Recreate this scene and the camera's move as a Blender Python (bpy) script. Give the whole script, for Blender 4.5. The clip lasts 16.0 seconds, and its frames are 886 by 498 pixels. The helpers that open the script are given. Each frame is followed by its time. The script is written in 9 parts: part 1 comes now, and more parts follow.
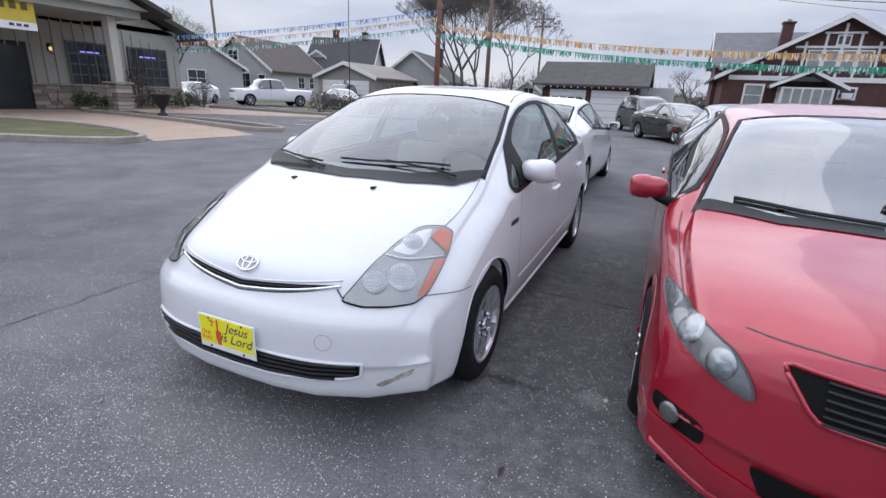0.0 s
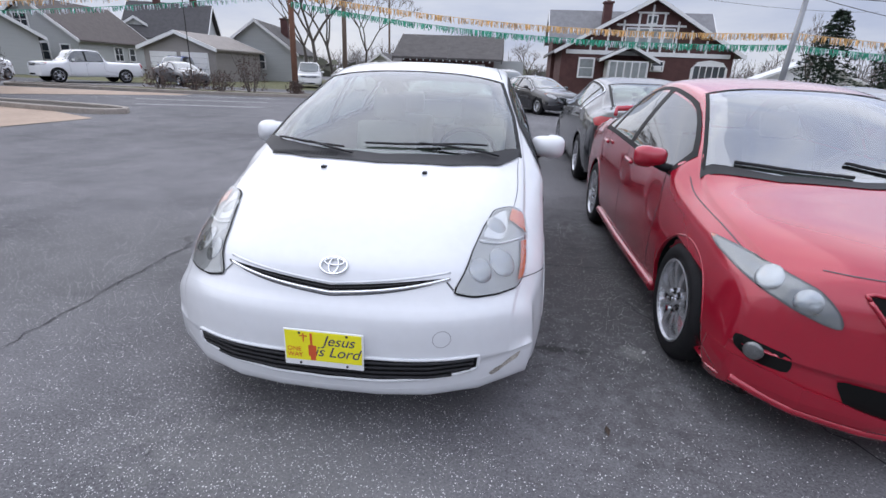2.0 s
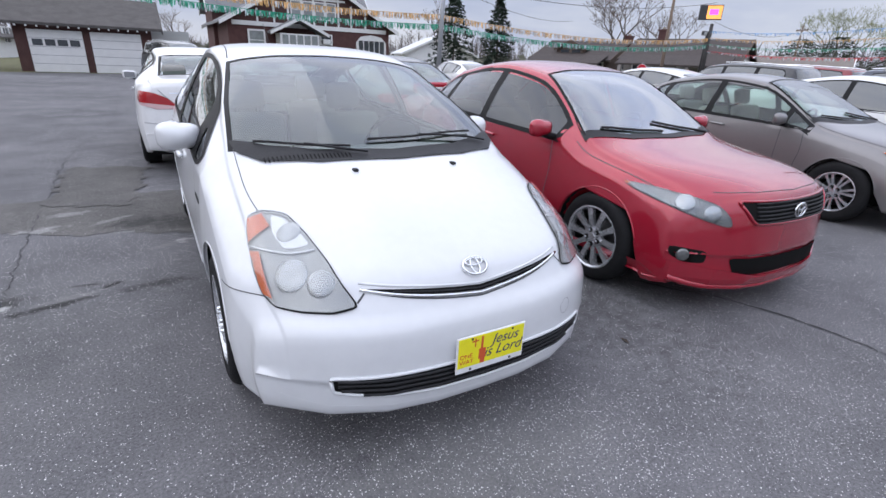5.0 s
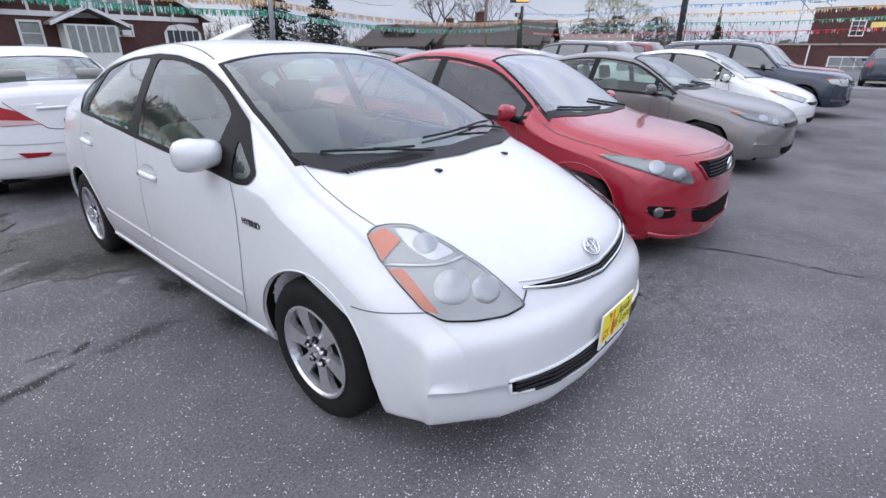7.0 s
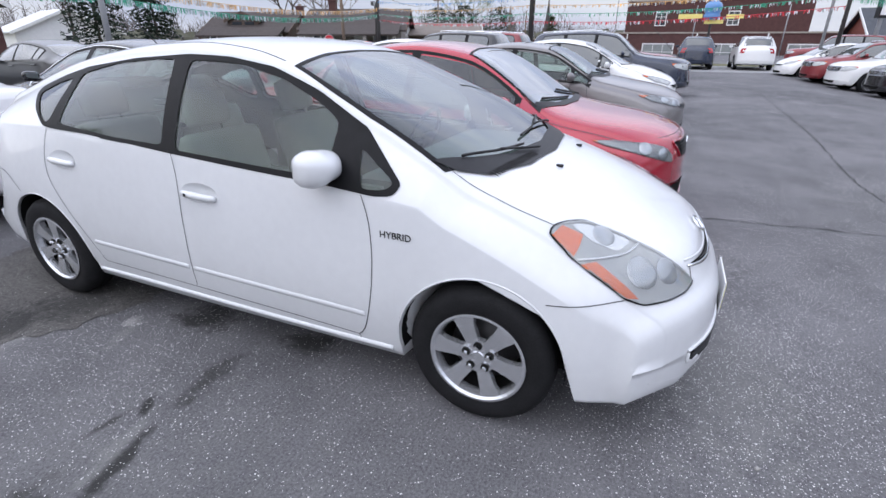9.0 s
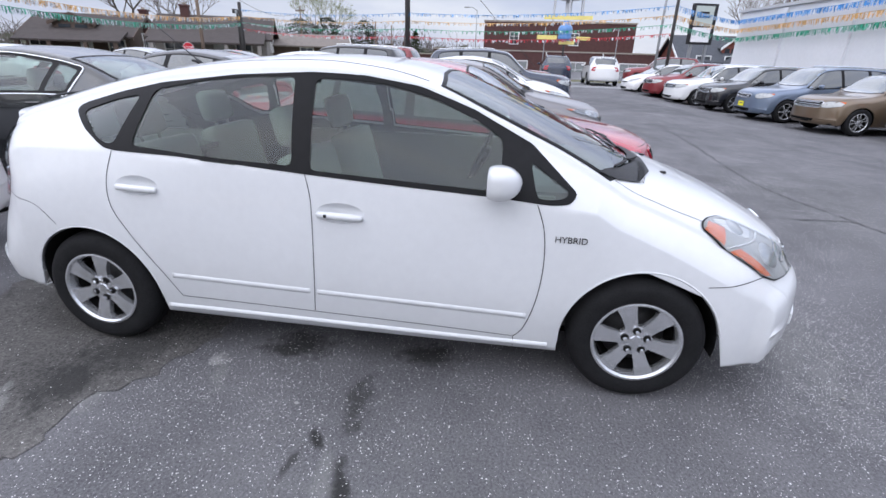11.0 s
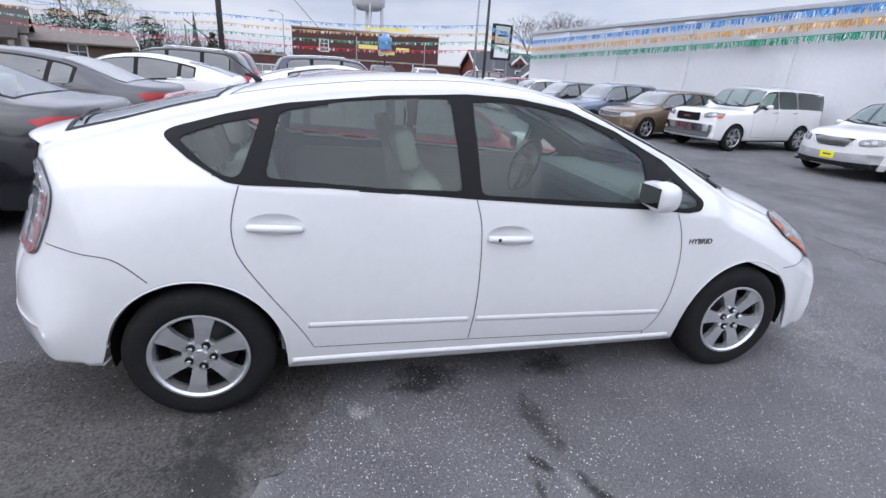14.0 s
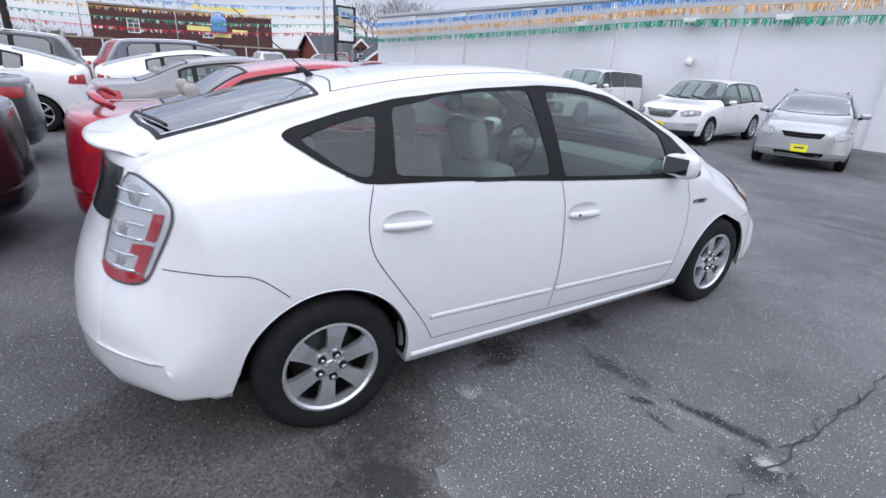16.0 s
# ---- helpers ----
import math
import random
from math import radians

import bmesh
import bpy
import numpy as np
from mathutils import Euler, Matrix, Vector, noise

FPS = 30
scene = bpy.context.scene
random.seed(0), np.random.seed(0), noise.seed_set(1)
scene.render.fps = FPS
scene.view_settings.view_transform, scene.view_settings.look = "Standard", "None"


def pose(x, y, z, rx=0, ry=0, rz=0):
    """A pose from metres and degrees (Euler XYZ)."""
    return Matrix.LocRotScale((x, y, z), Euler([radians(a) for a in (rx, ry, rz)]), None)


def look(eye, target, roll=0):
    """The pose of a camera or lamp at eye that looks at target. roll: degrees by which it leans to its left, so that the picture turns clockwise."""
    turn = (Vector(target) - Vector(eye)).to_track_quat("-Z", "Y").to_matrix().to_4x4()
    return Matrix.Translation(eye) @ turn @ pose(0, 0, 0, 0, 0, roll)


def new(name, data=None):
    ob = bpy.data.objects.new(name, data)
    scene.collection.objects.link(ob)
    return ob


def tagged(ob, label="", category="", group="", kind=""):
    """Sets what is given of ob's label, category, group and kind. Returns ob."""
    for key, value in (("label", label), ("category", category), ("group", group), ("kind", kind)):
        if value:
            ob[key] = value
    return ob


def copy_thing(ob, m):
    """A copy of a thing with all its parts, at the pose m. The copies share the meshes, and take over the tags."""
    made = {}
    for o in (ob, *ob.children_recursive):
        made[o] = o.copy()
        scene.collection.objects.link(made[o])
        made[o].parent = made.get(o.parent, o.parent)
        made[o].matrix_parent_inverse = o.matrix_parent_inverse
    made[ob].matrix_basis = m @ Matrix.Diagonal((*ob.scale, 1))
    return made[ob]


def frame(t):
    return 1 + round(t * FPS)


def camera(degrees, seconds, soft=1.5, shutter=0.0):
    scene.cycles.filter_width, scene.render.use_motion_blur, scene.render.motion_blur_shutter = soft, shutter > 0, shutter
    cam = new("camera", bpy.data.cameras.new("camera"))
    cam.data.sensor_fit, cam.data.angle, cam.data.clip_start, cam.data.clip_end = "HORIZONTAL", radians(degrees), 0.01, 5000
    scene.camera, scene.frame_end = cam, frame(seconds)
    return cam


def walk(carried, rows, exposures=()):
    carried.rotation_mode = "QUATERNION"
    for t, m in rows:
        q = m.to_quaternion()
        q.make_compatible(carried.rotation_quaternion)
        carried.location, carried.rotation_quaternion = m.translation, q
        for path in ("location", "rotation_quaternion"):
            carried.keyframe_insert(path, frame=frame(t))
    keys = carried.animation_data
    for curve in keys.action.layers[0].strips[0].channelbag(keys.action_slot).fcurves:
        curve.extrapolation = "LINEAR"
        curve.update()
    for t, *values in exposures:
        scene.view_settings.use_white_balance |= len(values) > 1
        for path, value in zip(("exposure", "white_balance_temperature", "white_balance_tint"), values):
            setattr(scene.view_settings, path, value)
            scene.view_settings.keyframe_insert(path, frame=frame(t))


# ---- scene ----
cam = camera(84.8, 16.0)
PATH = [
    (0, (1.518, -3.529, 1.426), (0.759, -1.782, 0.816), 2.6),
    (0.5, (1.321, -3.65, 1.433), (0.674, -1.864, 0.807), 2.7),
    (1, (1.069, -3.61, 1.412), (0.56, -1.788, 0.766), 2.4),
    (1.5, (0.828, -3.617, 1.417), (0.47, -1.767, 0.747), 2.4),
    (2, (0.597, -3.741, 1.413), (0.389, -1.872, 0.732), 2.4),
    (2.5, (0.358, -3.785, 1.399), (0.345, -1.907, 0.71), 2.6),
    (3, (0.096, -3.701, 1.406), (0.299, -1.838, 0.707), 2.8),
    (3.5, (-0.161, -3.656, 1.411), (0.272, -1.836, 0.704), 3.2),
    (4, (-0.482, -3.683, 1.431), (0.151, -1.925, 0.717), 3.3),
    (4.5, (-0.721, -3.628, 1.416), (0.073, -1.938, 0.701), 2.9),
    (5, (-0.968, -3.477, 1.425), (-0.013, -1.876, 0.701), 2.6),
    (5.2, (-1.036, -3.44, 1.415), (-0.028, -1.871, 0.692), 2.3),
    (7.3, (-1.895, -2.716, 1.445), (-0.446, -1.574, 0.673), 0.3),
    (7.5, (-1.988, -2.663, 1.464), (-0.516, -1.557, 0.685), 0.3),
    (8, (-2.172, -2.472, 1.459), (-0.621, -1.474, 0.685), 0.3),
    (8.2, (-2.191, -2.359, 1.464), (-0.617, -1.406, 0.679), 0.2),
    (10.3, (-2.662, -1.156, 1.475), (-0.855, -0.755, 0.715), 1.0),
    (10.5, (-2.684, -1.058, 1.477), (-0.87, -0.697, 0.716), 1.3),
    (11, (-2.84, -0.728, 1.498), (-1.001, -0.475, 0.754), 1.7),
    (11.5, (-2.854, -0.494, 1.485), (-1.0, -0.331, 0.753), 2.0),
    (12, (-2.79, -0.246, 1.493), (-0.924, -0.181, 0.777), 2.4),
    (12.5, (-2.849, 0.02, 1.495), (-0.977, -0.03, 0.794), 2.6),
    (13, (-2.925, 0.3, 1.508), (-1.057, 0.117, 0.818), 3.0),
    (13.5, (-2.818, 0.591, 1.491), (-0.97, 0.25, 0.806), 3.5),
    (14, (-2.775, 0.829, 1.497), (-0.956, 0.355, 0.811), 3.7),
    (14.5, (-2.804, 1.143, 1.508), (-1.029, 0.534, 0.816), 3.8),
    (15, (-2.72, 1.388, 1.486), (-1.0, 0.649, 0.782), 3.7),
    (15.5, (-2.538, 1.615, 1.48), (-0.886, 0.745, 0.764), 3.5),
    (16, (-2.465, 1.894, 1.478), (-0.893, 0.883, 0.768), 3.2),
]
walk(cam, [(t, look(e, a, r)) for t, e, a, r in PATH], exposures=((0.0, -0.09), (5.0, -0.07), (8.0, -0.02), (10.4, 0.09), (16.0, 0.05)))

# ---- place ----
# ---------- world and light: bright overcast afternoon ----------
world = bpy.data.worlds.new("overcast_sky")
scene.world = world
world.use_nodes = True
wn, wl = world.node_tree.nodes, world.node_tree.links
wn.clear()
SUN_AZ, SUN_EL = radians(305), radians(38)
w_out = wn.new("ShaderNodeOutputWorld")
w_bg = wn.new("ShaderNodeBackground")
w_sky = wn.new("ShaderNodeTexSky")
w_sky.sky_type, w_sky.sun_disc = "NISHITA", False
w_sky.sun_elevation, w_sky.sun_rotation = SUN_EL, SUN_AZ
w_co = wn.new("ShaderNodeTexCoord")
w_sep = wn.new("ShaderNodeSeparateXYZ")
w_map = wn.new("ShaderNodeMapping")
w_map.inputs["Scale"].default_value = (1.0, 1.0, 4.0)
w_noise = wn.new("ShaderNodeTexNoise")
w_noise.inputs["Scale"].default_value, w_noise.inputs["Detail"].default_value = 2.6, 7.0
w_noise.inputs["Roughness"].default_value = 0.55
w_ramp = wn.new("ShaderNodeValToRGB")
w_ramp.color_ramp.elements[0].position, w_ramp.color_ramp.elements[0].color = 0.34, (0.55, 0.61, 0.82, 1)
w_ramp.color_ramp.elements[1].position, w_ramp.color_ramp.elements[1].color = 0.66, (0.85, 0.88, 1.0, 1)
w_up = wn.new("ShaderNodeMapRange")
w_up.inputs["From Min"].default_value, w_up.inputs["From Max"].default_value = 0.14, 0.55
w_up.inputs["To Min"].default_value, w_up.inputs["To Max"].default_value = 0.72, 1.78
w_mul = wn.new("ShaderNodeMix")
w_mul.data_type, w_mul.blend_type = "RGBA", "MULTIPLY"
w_mul.inputs["Factor"].default_value = 1.0
w_mix = wn.new("ShaderNodeMix")
w_mix.data_type = "RGBA"
w_mix.inputs["Factor"].default_value = 0.9
w_scale = wn.new("ShaderNodeVectorMath")
w_scale.operation = "SCALE"
w_scale.inputs["Scale"].default_value = 0.10
wl.new(w_co.outputs["Generated"], w_sep.inputs[0])
wl.new(w_co.outputs["Generated"], w_map.inputs[0])
wl.new(w_map.outputs[0], w_noise.inputs["Vector"])
wl.new(w_noise.outputs["Fac"], w_ramp.inputs[0])
wl.new(w_sep.outputs["Z"], w_up.inputs["Value"])
wl.new(w_ramp.outputs["Color"], w_mul.inputs["A"])
wl.new(w_up.outputs[0], w_mul.inputs["B"])
wl.new(w_sky.outputs[0], w_scale.inputs[0])
wl.new(w_scale.outputs[0], w_mix.inputs["A"])
wl.new(w_mul.outputs["Result"], w_mix.inputs["B"])
wl.new(w_mix.outputs["Result"], w_bg.inputs["Color"])
w_bg.inputs["Strength"].default_value = 1.27
wl.new(w_bg.outputs[0], w_out.inputs["Surface"])
sun = new("sun", bpy.data.lights.new("sun", "SUN"))
sun.data.energy, sun.data.angle, sun.data.color = 1.45, radians(110), (1.0, 0.97, 0.93)
sun.matrix_world = look((math.sin(SUN_AZ) * 10, math.cos(SUN_AZ) * 10, 7.8), (0, 0, 0))
scene.view_settings.exposure = 0.0

# ---------- materials ----------
MATS = {}


def mat(name, color, rough=0.6, metal=0.0, coat=0.0, var=0.0, vscale=6.0, bump=0.0, bscale=40.0, alpha=1.0, emit=0.0,
        trans=0.0, vcolor=None, rand=0.0, spec=0.5, island=0.0, stretch=(1, 1, 1)):
    """A principled material with two scales of noise in colour, and relief."""
    if name in MATS:
        return MATS[name]
    m = bpy.data.materials.new(name)
    m.use_nodes = True
    n, k = m.node_tree.nodes, m.node_tree.links
    b = n["Principled BSDF"]
    b.inputs["Base Color"].default_value = (*color, 1)
    b.inputs["Roughness"].default_value = rough
    b.inputs["Metallic"].default_value = metal
    b.inputs["Coat Weight"].default_value = coat
    b.inputs["Coat Roughness"].default_value = 0.04
    b.inputs["Specular IOR Level"].default_value = spec
    b.inputs["Transmission Weight"].default_value = trans
    b.inputs["Alpha"].default_value = alpha
    if emit:
        b.inputs["Emission Color"].default_value = (*color, 1)
        b.inputs["Emission Strength"].default_value = emit
    if var or bump:
        co = n.new("ShaderNodeTexCoord")
        mp = n.new("ShaderNodeMapping")
        mp.inputs["Scale"].default_value = stretch
        k.new(co.outputs["Object"], mp.inputs[0])
    if var or rand or island:
        src = None
        if var:
            t1, t2 = n.new("ShaderNodeTexNoise"), n.new("ShaderNodeTexNoise")
            t1.inputs["Scale"].default_value, t1.inputs["Detail"].default_value = vscale, 5
            t2.inputs["Scale"].default_value, t2.inputs["Detail"].default_value = vscale * 9, 3
            k.new(mp.outputs[0], t1.inputs["Vector"]), k.new(mp.outputs[0], t2.inputs["Vector"])
            add = n.new("ShaderNodeMath")
            add.operation = "ADD"
            k.new(t1.outputs["Fac"], add.inputs[0]), k.new(t2.outputs["Fac"], add.inputs[1])
            rng = n.new("ShaderNodeMapRange")
            rng.inputs["From Min"].default_value, rng.inputs["From Max"].default_value = 0.65, 1.35
            k.new(add.outputs[0], rng.inputs["Value"])
            mx = n.new("ShaderNodeMix")
            mx.data_type = "RGBA"
            mx.inputs["A"].default_value = (*[c * (1 - var) for c in color], 1)
            mx.inputs["B"].default_value = (*(vcolor or [min(1, c * (1 + var)) for c in color]), 1)
            k.new(rng.outputs[0], mx.inputs["Factor"])
            src = mx.outputs["Result"]
        if rand or island:
            hs = n.new("ShaderNodeHueSaturation")
            if rand:
                ob = n.new("ShaderNodeObjectInfo").outputs["Random"]
            else:
                ob = n.new("ShaderNodeNewGeometry").outputs["Random Per Island"]
            r2 = n.new("ShaderNodeMapRange")
            amt = rand or island
            r2.inputs["To Min"].default_value, r2.inputs["To Max"].default_value = 1 - amt, 1 + amt
            k.new(ob, r2.inputs["Value"])
            k.new(r2.outputs[0], hs.inputs["Value"])
            if src:
                k.new(src, hs.inputs["Color"])
            else:
                hs.inputs["Color"].default_value = (*color, 1)
            src = hs.outputs["Color"]
        k.new(src, b.inputs["Base Color"])
    if bump:
        t3 = n.new("ShaderNodeTexNoise")
        t3.inputs["Scale"].default_value, t3.inputs["Detail"].default_value = bscale, 4
        k.new(mp.outputs[0], t3.inputs["Vector"])
        bp = n.new("ShaderNodeBump")
        bp.inputs["Strength"].default_value, bp.inputs["Distance"].default_value = bump, 0.02
        k.new(t3.outputs["Fac"], bp.inputs["Height"])
        k.new(bp.outputs[0], b.inputs["Normal"])
    MATS[name] = m
    return m


def glass(name, tint, alpha, rough=0.02, milk=(0.30, 0.33, 0.33), refl=0.055):
    """Thin car or window glass: tinted see-through with sharp gloss, dulled by a film of dust (alpha)."""
    if name in MATS:
        return MATS[name]
    m = bpy.data.materials.new(name)
    m.use_nodes = True
    n, k = m.node_tree.nodes, m.node_tree.links
    n.remove(n["Principled BSDF"])
    out = n["Material Output"]
    tr, gl = n.new("ShaderNodeBsdfTransparent"), n.new("ShaderNodeBsdfGlossy")
    tr.inputs["Color"].default_value = (*tint, 1)
    gl.inputs["Roughness"].default_value = rough
    gl.inputs["Color"].default_value = (0.95, 0.97, 1.0, 1)
    fr = n.new("ShaderNodeLayerWeight")
    fr.inputs["Blend"].default_value = 0.5
    pw, boost = n.new("ShaderNodeMath"), n.new("ShaderNodeMath")
    pw.operation, pw.inputs[1].default_value = "POWER", 3.6
    boost.operation, boost.inputs[1].default_value, boost.inputs[2].default_value = "MULTIPLY_ADD", 0.9, refl
    boost.use_clamp = True
    k.new(fr.outputs["Facing"], pw.inputs[0])
    k.new(pw.outputs[0], boost.inputs[0])
    c = n.new("ShaderNodeMixShader")
    base = tr.outputs[0]
    if alpha:
        df, a = n.new("ShaderNodeBsdfDiffuse"), n.new("ShaderNodeMixShader")
        df.inputs["Color"].default_value = (*milk, 1)
        a.inputs[0].default_value = alpha
        k.new(tr.outputs[0], a.inputs[1]), k.new(df.outputs[0], a.inputs[2])
        base = a.outputs[0]
    k.new(boost.outputs[0], c.inputs[0]), k.new(base, c.inputs[1]), k.new(gl.outputs[0], c.inputs[2])
    k.new(c.outputs[0], out.inputs["Surface"])
    MATS[name] = m
    return m


def paint(name, color, rough=0.28, flake=0.0, coat=0.8):
    return mat(name, color, rough=rough, coat=coat, var=0.03, vscale=2.5, metal=flake)


WHITE = paint("white_car_paint", (0.65, 0.66, 0.672), 0.30)
BLACK_TRIM = mat("black_window_trim", (0.009, 0.009, 0.010), 0.5, spec=0.15, var=0.2, vscale=20)
GAP = mat("panel_gap", (0.075, 0.075, 0.08), 0.7)
RUBBER = mat("tyre_rubber", (0.012, 0.012, 0.013), 0.8, var=0.3, vscale=14, bump=0.15, bscale=180, spec=0.2)
ALLOY = mat("alloy_silver", (0.60, 0.61, 0.63), 0.27, metal=0.75, var=0.06, vscale=30)
CHROME = mat("chrome", (0.78, 0.79, 0.80), 0.10, metal=1.0, var=0.03, vscale=8)
DARK_METAL = mat("dark_brake_metal", (0.06, 0.06, 0.062), 0.55, metal=0.6, var=0.3, vscale=20)
DARK_PLASTIC = mat("dark_plastic", (0.018, 0.018, 0.020), 0.5, spec=0.3, var=0.2, vscale=30, bump=0.1, bscale=200)
UNDER = mat("underbody_black", (0.010, 0.010, 0.010), 0.9, spec=0.1)
SEAT = mat("beige_grey_fabric", (0.33, 0.325, 0.30), 0.9, var=0.12, vscale=8, bump=0.3, bscale=160)
CABIN = mat("grey_cabin_plastic", (0.085, 0.088, 0.085), 0.75, var=0.1, vscale=9, bump=0.1, bscale=150)
GLASS = glass("tinted_side_glass", (0.58, 0.69, 0.635), 0.0, refl=0.05)
GLASS_TINT = glass("dark_tinted_glass", (0.17, 0.18, 0.18), 0.0, refl=0.07)
GLASS_WS = glass("windscreen_glass", (0.58, 0.67, 0.63), 0.0, refl=0.08)
GLASS_PALE = glass("pale_windscreen_glass", (0.55, 0.63, 0.60), 0.0, refl=0.24)
LENS = glass("lamp_lens", (0.92, 0.94, 0.96), 0.0)
LAMP_BED = mat("lamp_bed_grey", (0.19, 0.194, 0.194), 0.22, metal=0.6, var=0.3, vscale=25)
LAMP_SILVER = mat("lamp_silver", (0.62, 0.63, 0.63), 0.24, metal=0.65, var=0.15, vscale=18)
HAZY_LENS = glass("hazed_lamp_lens", (0.93, 0.94, 0.94), 0.09, milk=(0.55, 0.56, 0.55), refl=0.06)
LAMP_MID = mat("lamp_pale_grey", (0.34, 0.345, 0.34), 0.3, metal=0.35, var=0.2, vscale=22)
REFLECTOR = mat("lamp_reflector", (0.36, 0.37, 0.375), 0.12, metal=1.0, var=0.3, vscale=25, bump=0.25, bscale=38)
AMBER = mat("amber_lens", (0.58, 0.10, 0.006), 0.2, coat=0.6, var=0.15, vscale=60)
RED_LENS = mat("red_tail_lens", (0.34, 0.008, 0.014), 0.22, coat=0.2, var=0.2, vscale=50)
PLATE_YELLOW = mat("yellow_plate", (0.88, 0.80, 0.02), 0.4, var=0.05, vscale=20)
PLATE_WHITE = mat("white_plate", (0.8, 0.8, 0.8), 0.4, var=0.05, vscale=20)
PRINT_BLUE = mat("navy_print", (0.03, 0.035, 0.12), 0.5)
PRINT_RED = mat("orange_red_print", (0.65, 0.10, 0.03), 0.5)


# ---------- mesh helpers ----------
def part(name, bm, material, parent=None, label="", smooth=False):
    """Links a bmesh as one mesh object under a thing or a part."""
    me = bpy.data.meshes.new(name)
    bm.to_mesh(me)
    bm.free()
    for m in (material if isinstance(material, (list, tuple)) else [material]):
        me.materials.append(m)
    if smooth:
        me.shade_smooth()
    ob = new(name, me)
    ob.parent = parent
    if label:
        ob["label"] = label
    return ob


def share(name, mesh_ob, m, parent, label=""):
    """Another object on the same mesh."""
    ob = new(name, mesh_ob.data)
    ob.parent, ob.matrix_local = parent, m
    if label:
        ob["label"] = label
    return ob


def empty(name, m=None):
    ob = new(name)
    ob.empty_display_size = 0.2
    if m is not None:
        ob.matrix_world = m
    return ob


def box(bm, cx, cy, cz, sx, sy, sz, bevel=0.0, m=None):
    r = bmesh.ops.create_cube(bm, size=1.0)
    vs = r["verts"]
    bmesh.ops.scale(bm, vec=(sx, sy, sz), verts=vs)
    if bevel:
        es = list({e for v in vs for e in v.link_edges})
        b = bmesh.ops.bevel(bm, geom=es, offset=bevel, segments=2, affect="EDGES", profile=0.6)
        vs = list({v for f in b["faces"] for v in f.verts} | {v for v in vs if v.is_valid})
    bmesh.ops.translate(bm, vec=(cx, cy, cz), verts=vs)
    if m is not None:
        bmesh.ops.transform(bm, matrix=m, verts=vs)
    return vs


def boxm(*a, **k):
    bm = bmesh.new()
    box(bm, *a, **k)
    return bm


def tube(bm, pts, radii, sides=8, cap=True):
    """A tapered tube along points."""
    pts = [Vector(p) for p in pts]
    rings = []
    for i, p in enumerate(pts):
        d = (pts[min(i + 1, len(pts) - 1)] - pts[max(i - 1, 0)]).normalized()
        a = d.orthogonal().normalized() if abs(d.z) > 0.95 else d.cross(Vector((0, 0, 1))).normalized()
        b = d.cross(a)
        r = radii[i] if isinstance(radii, (list, tuple)) else radii
        rings.append([bm.verts.new(p + (a * math.cos(2 * math.pi * j / sides) + b * math.sin(2 * math.pi * j / sides)) * r)
                      for j in range(sides)])
    for r0, r1 in zip(rings, rings[1:]):
        for j in range(sides):
            bm.faces.new((r0[j], r0[(j + 1) % sides], r1[(j + 1) % sides], r1[j]))
    if cap:
        bm.faces.new(rings[0][::-1])
        bm.faces.new(rings[-1])
    return bm


def prism(bm, poly, axis, a, b):
    """A solid from a polygon in the plane across axis ('x','y','z'), from a to b."""
    def at(p, t):
        return {"x": (t, p[0], p[1]), "y": (p[0], t, p[1]), "z": (p[0], p[1], t)}[axis]
    lo, hi = [bm.verts.new(at(p, a)) for p in poly], [bm.verts.new(at(p, b)) for p in poly]
    n = len(poly)
    fs = [bm.faces.new(lo), bm.faces.new(hi)]
    for i in range(n):
        fs.append(bm.faces.new((lo[i], lo[(i + 1) % n], hi[(i + 1) % n], hi[i])))
    bmesh.ops.recalc_face_normals(bm, faces=fs)
    return bm


def lathe(bm, prof, seg=32, axis="x"):
    """Turns a profile of (radius, along) round the axis; closed loops stay open."""
    rings = []
    for r, t in prof:
        ring = []
        for j in range(seg):
            a = 2 * math.pi * j / seg
            c, s = r * math.cos(a), r * math.sin(a)
            ring.append(bm.verts.new({"x": (t, c, s), "z": (c, s, t), "y": (c, t, s)}[axis]))
        rings.append(ring)
    fs = []
    for r0, r1 in zip(rings, rings[1:]):
        for j in range(seg):
            fs.append(bm.faces.new((r0[j], r0[(j + 1) % seg], r1[(j + 1) % seg], r1[j])))
    bmesh.ops.recalc_face_normals(bm, faces=fs)
    return rings


def spline(keys):
    """A smooth curve through (t, v) keys that does not overshoot."""
    xs, ys = [k[0] for k in keys], [k[1] for k in keys]
    n = len(xs)
    d = [(ys[i + 1] - ys[i]) / (xs[i + 1] - xs[i]) for i in range(n - 1)]
    m = [d[0]] + [0 if d[i - 1] * d[i] <= 0 else 2 * d[i - 1] * d[i] / (d[i - 1] + d[i]) for i in range(1, n - 1)] + [d[-1]]

    def f(t):
        if t <= xs[0]:
            return ys[0]
        if t >= xs[-1]:
            return ys[-1]
        i = max(j for j in range(n - 1) if xs[j] <= t)
        h = xs[i + 1] - xs[i]
        u = (t - xs[i]) / h
        return ((2 * u ** 3 - 3 * u * u + 1) * ys[i] + (u ** 3 - 2 * u * u + u) * h * m[i]
                + (3 * u * u - 2 * u ** 3) * ys[i + 1] + (u ** 3 - u * u) * h * m[i + 1])
    return f


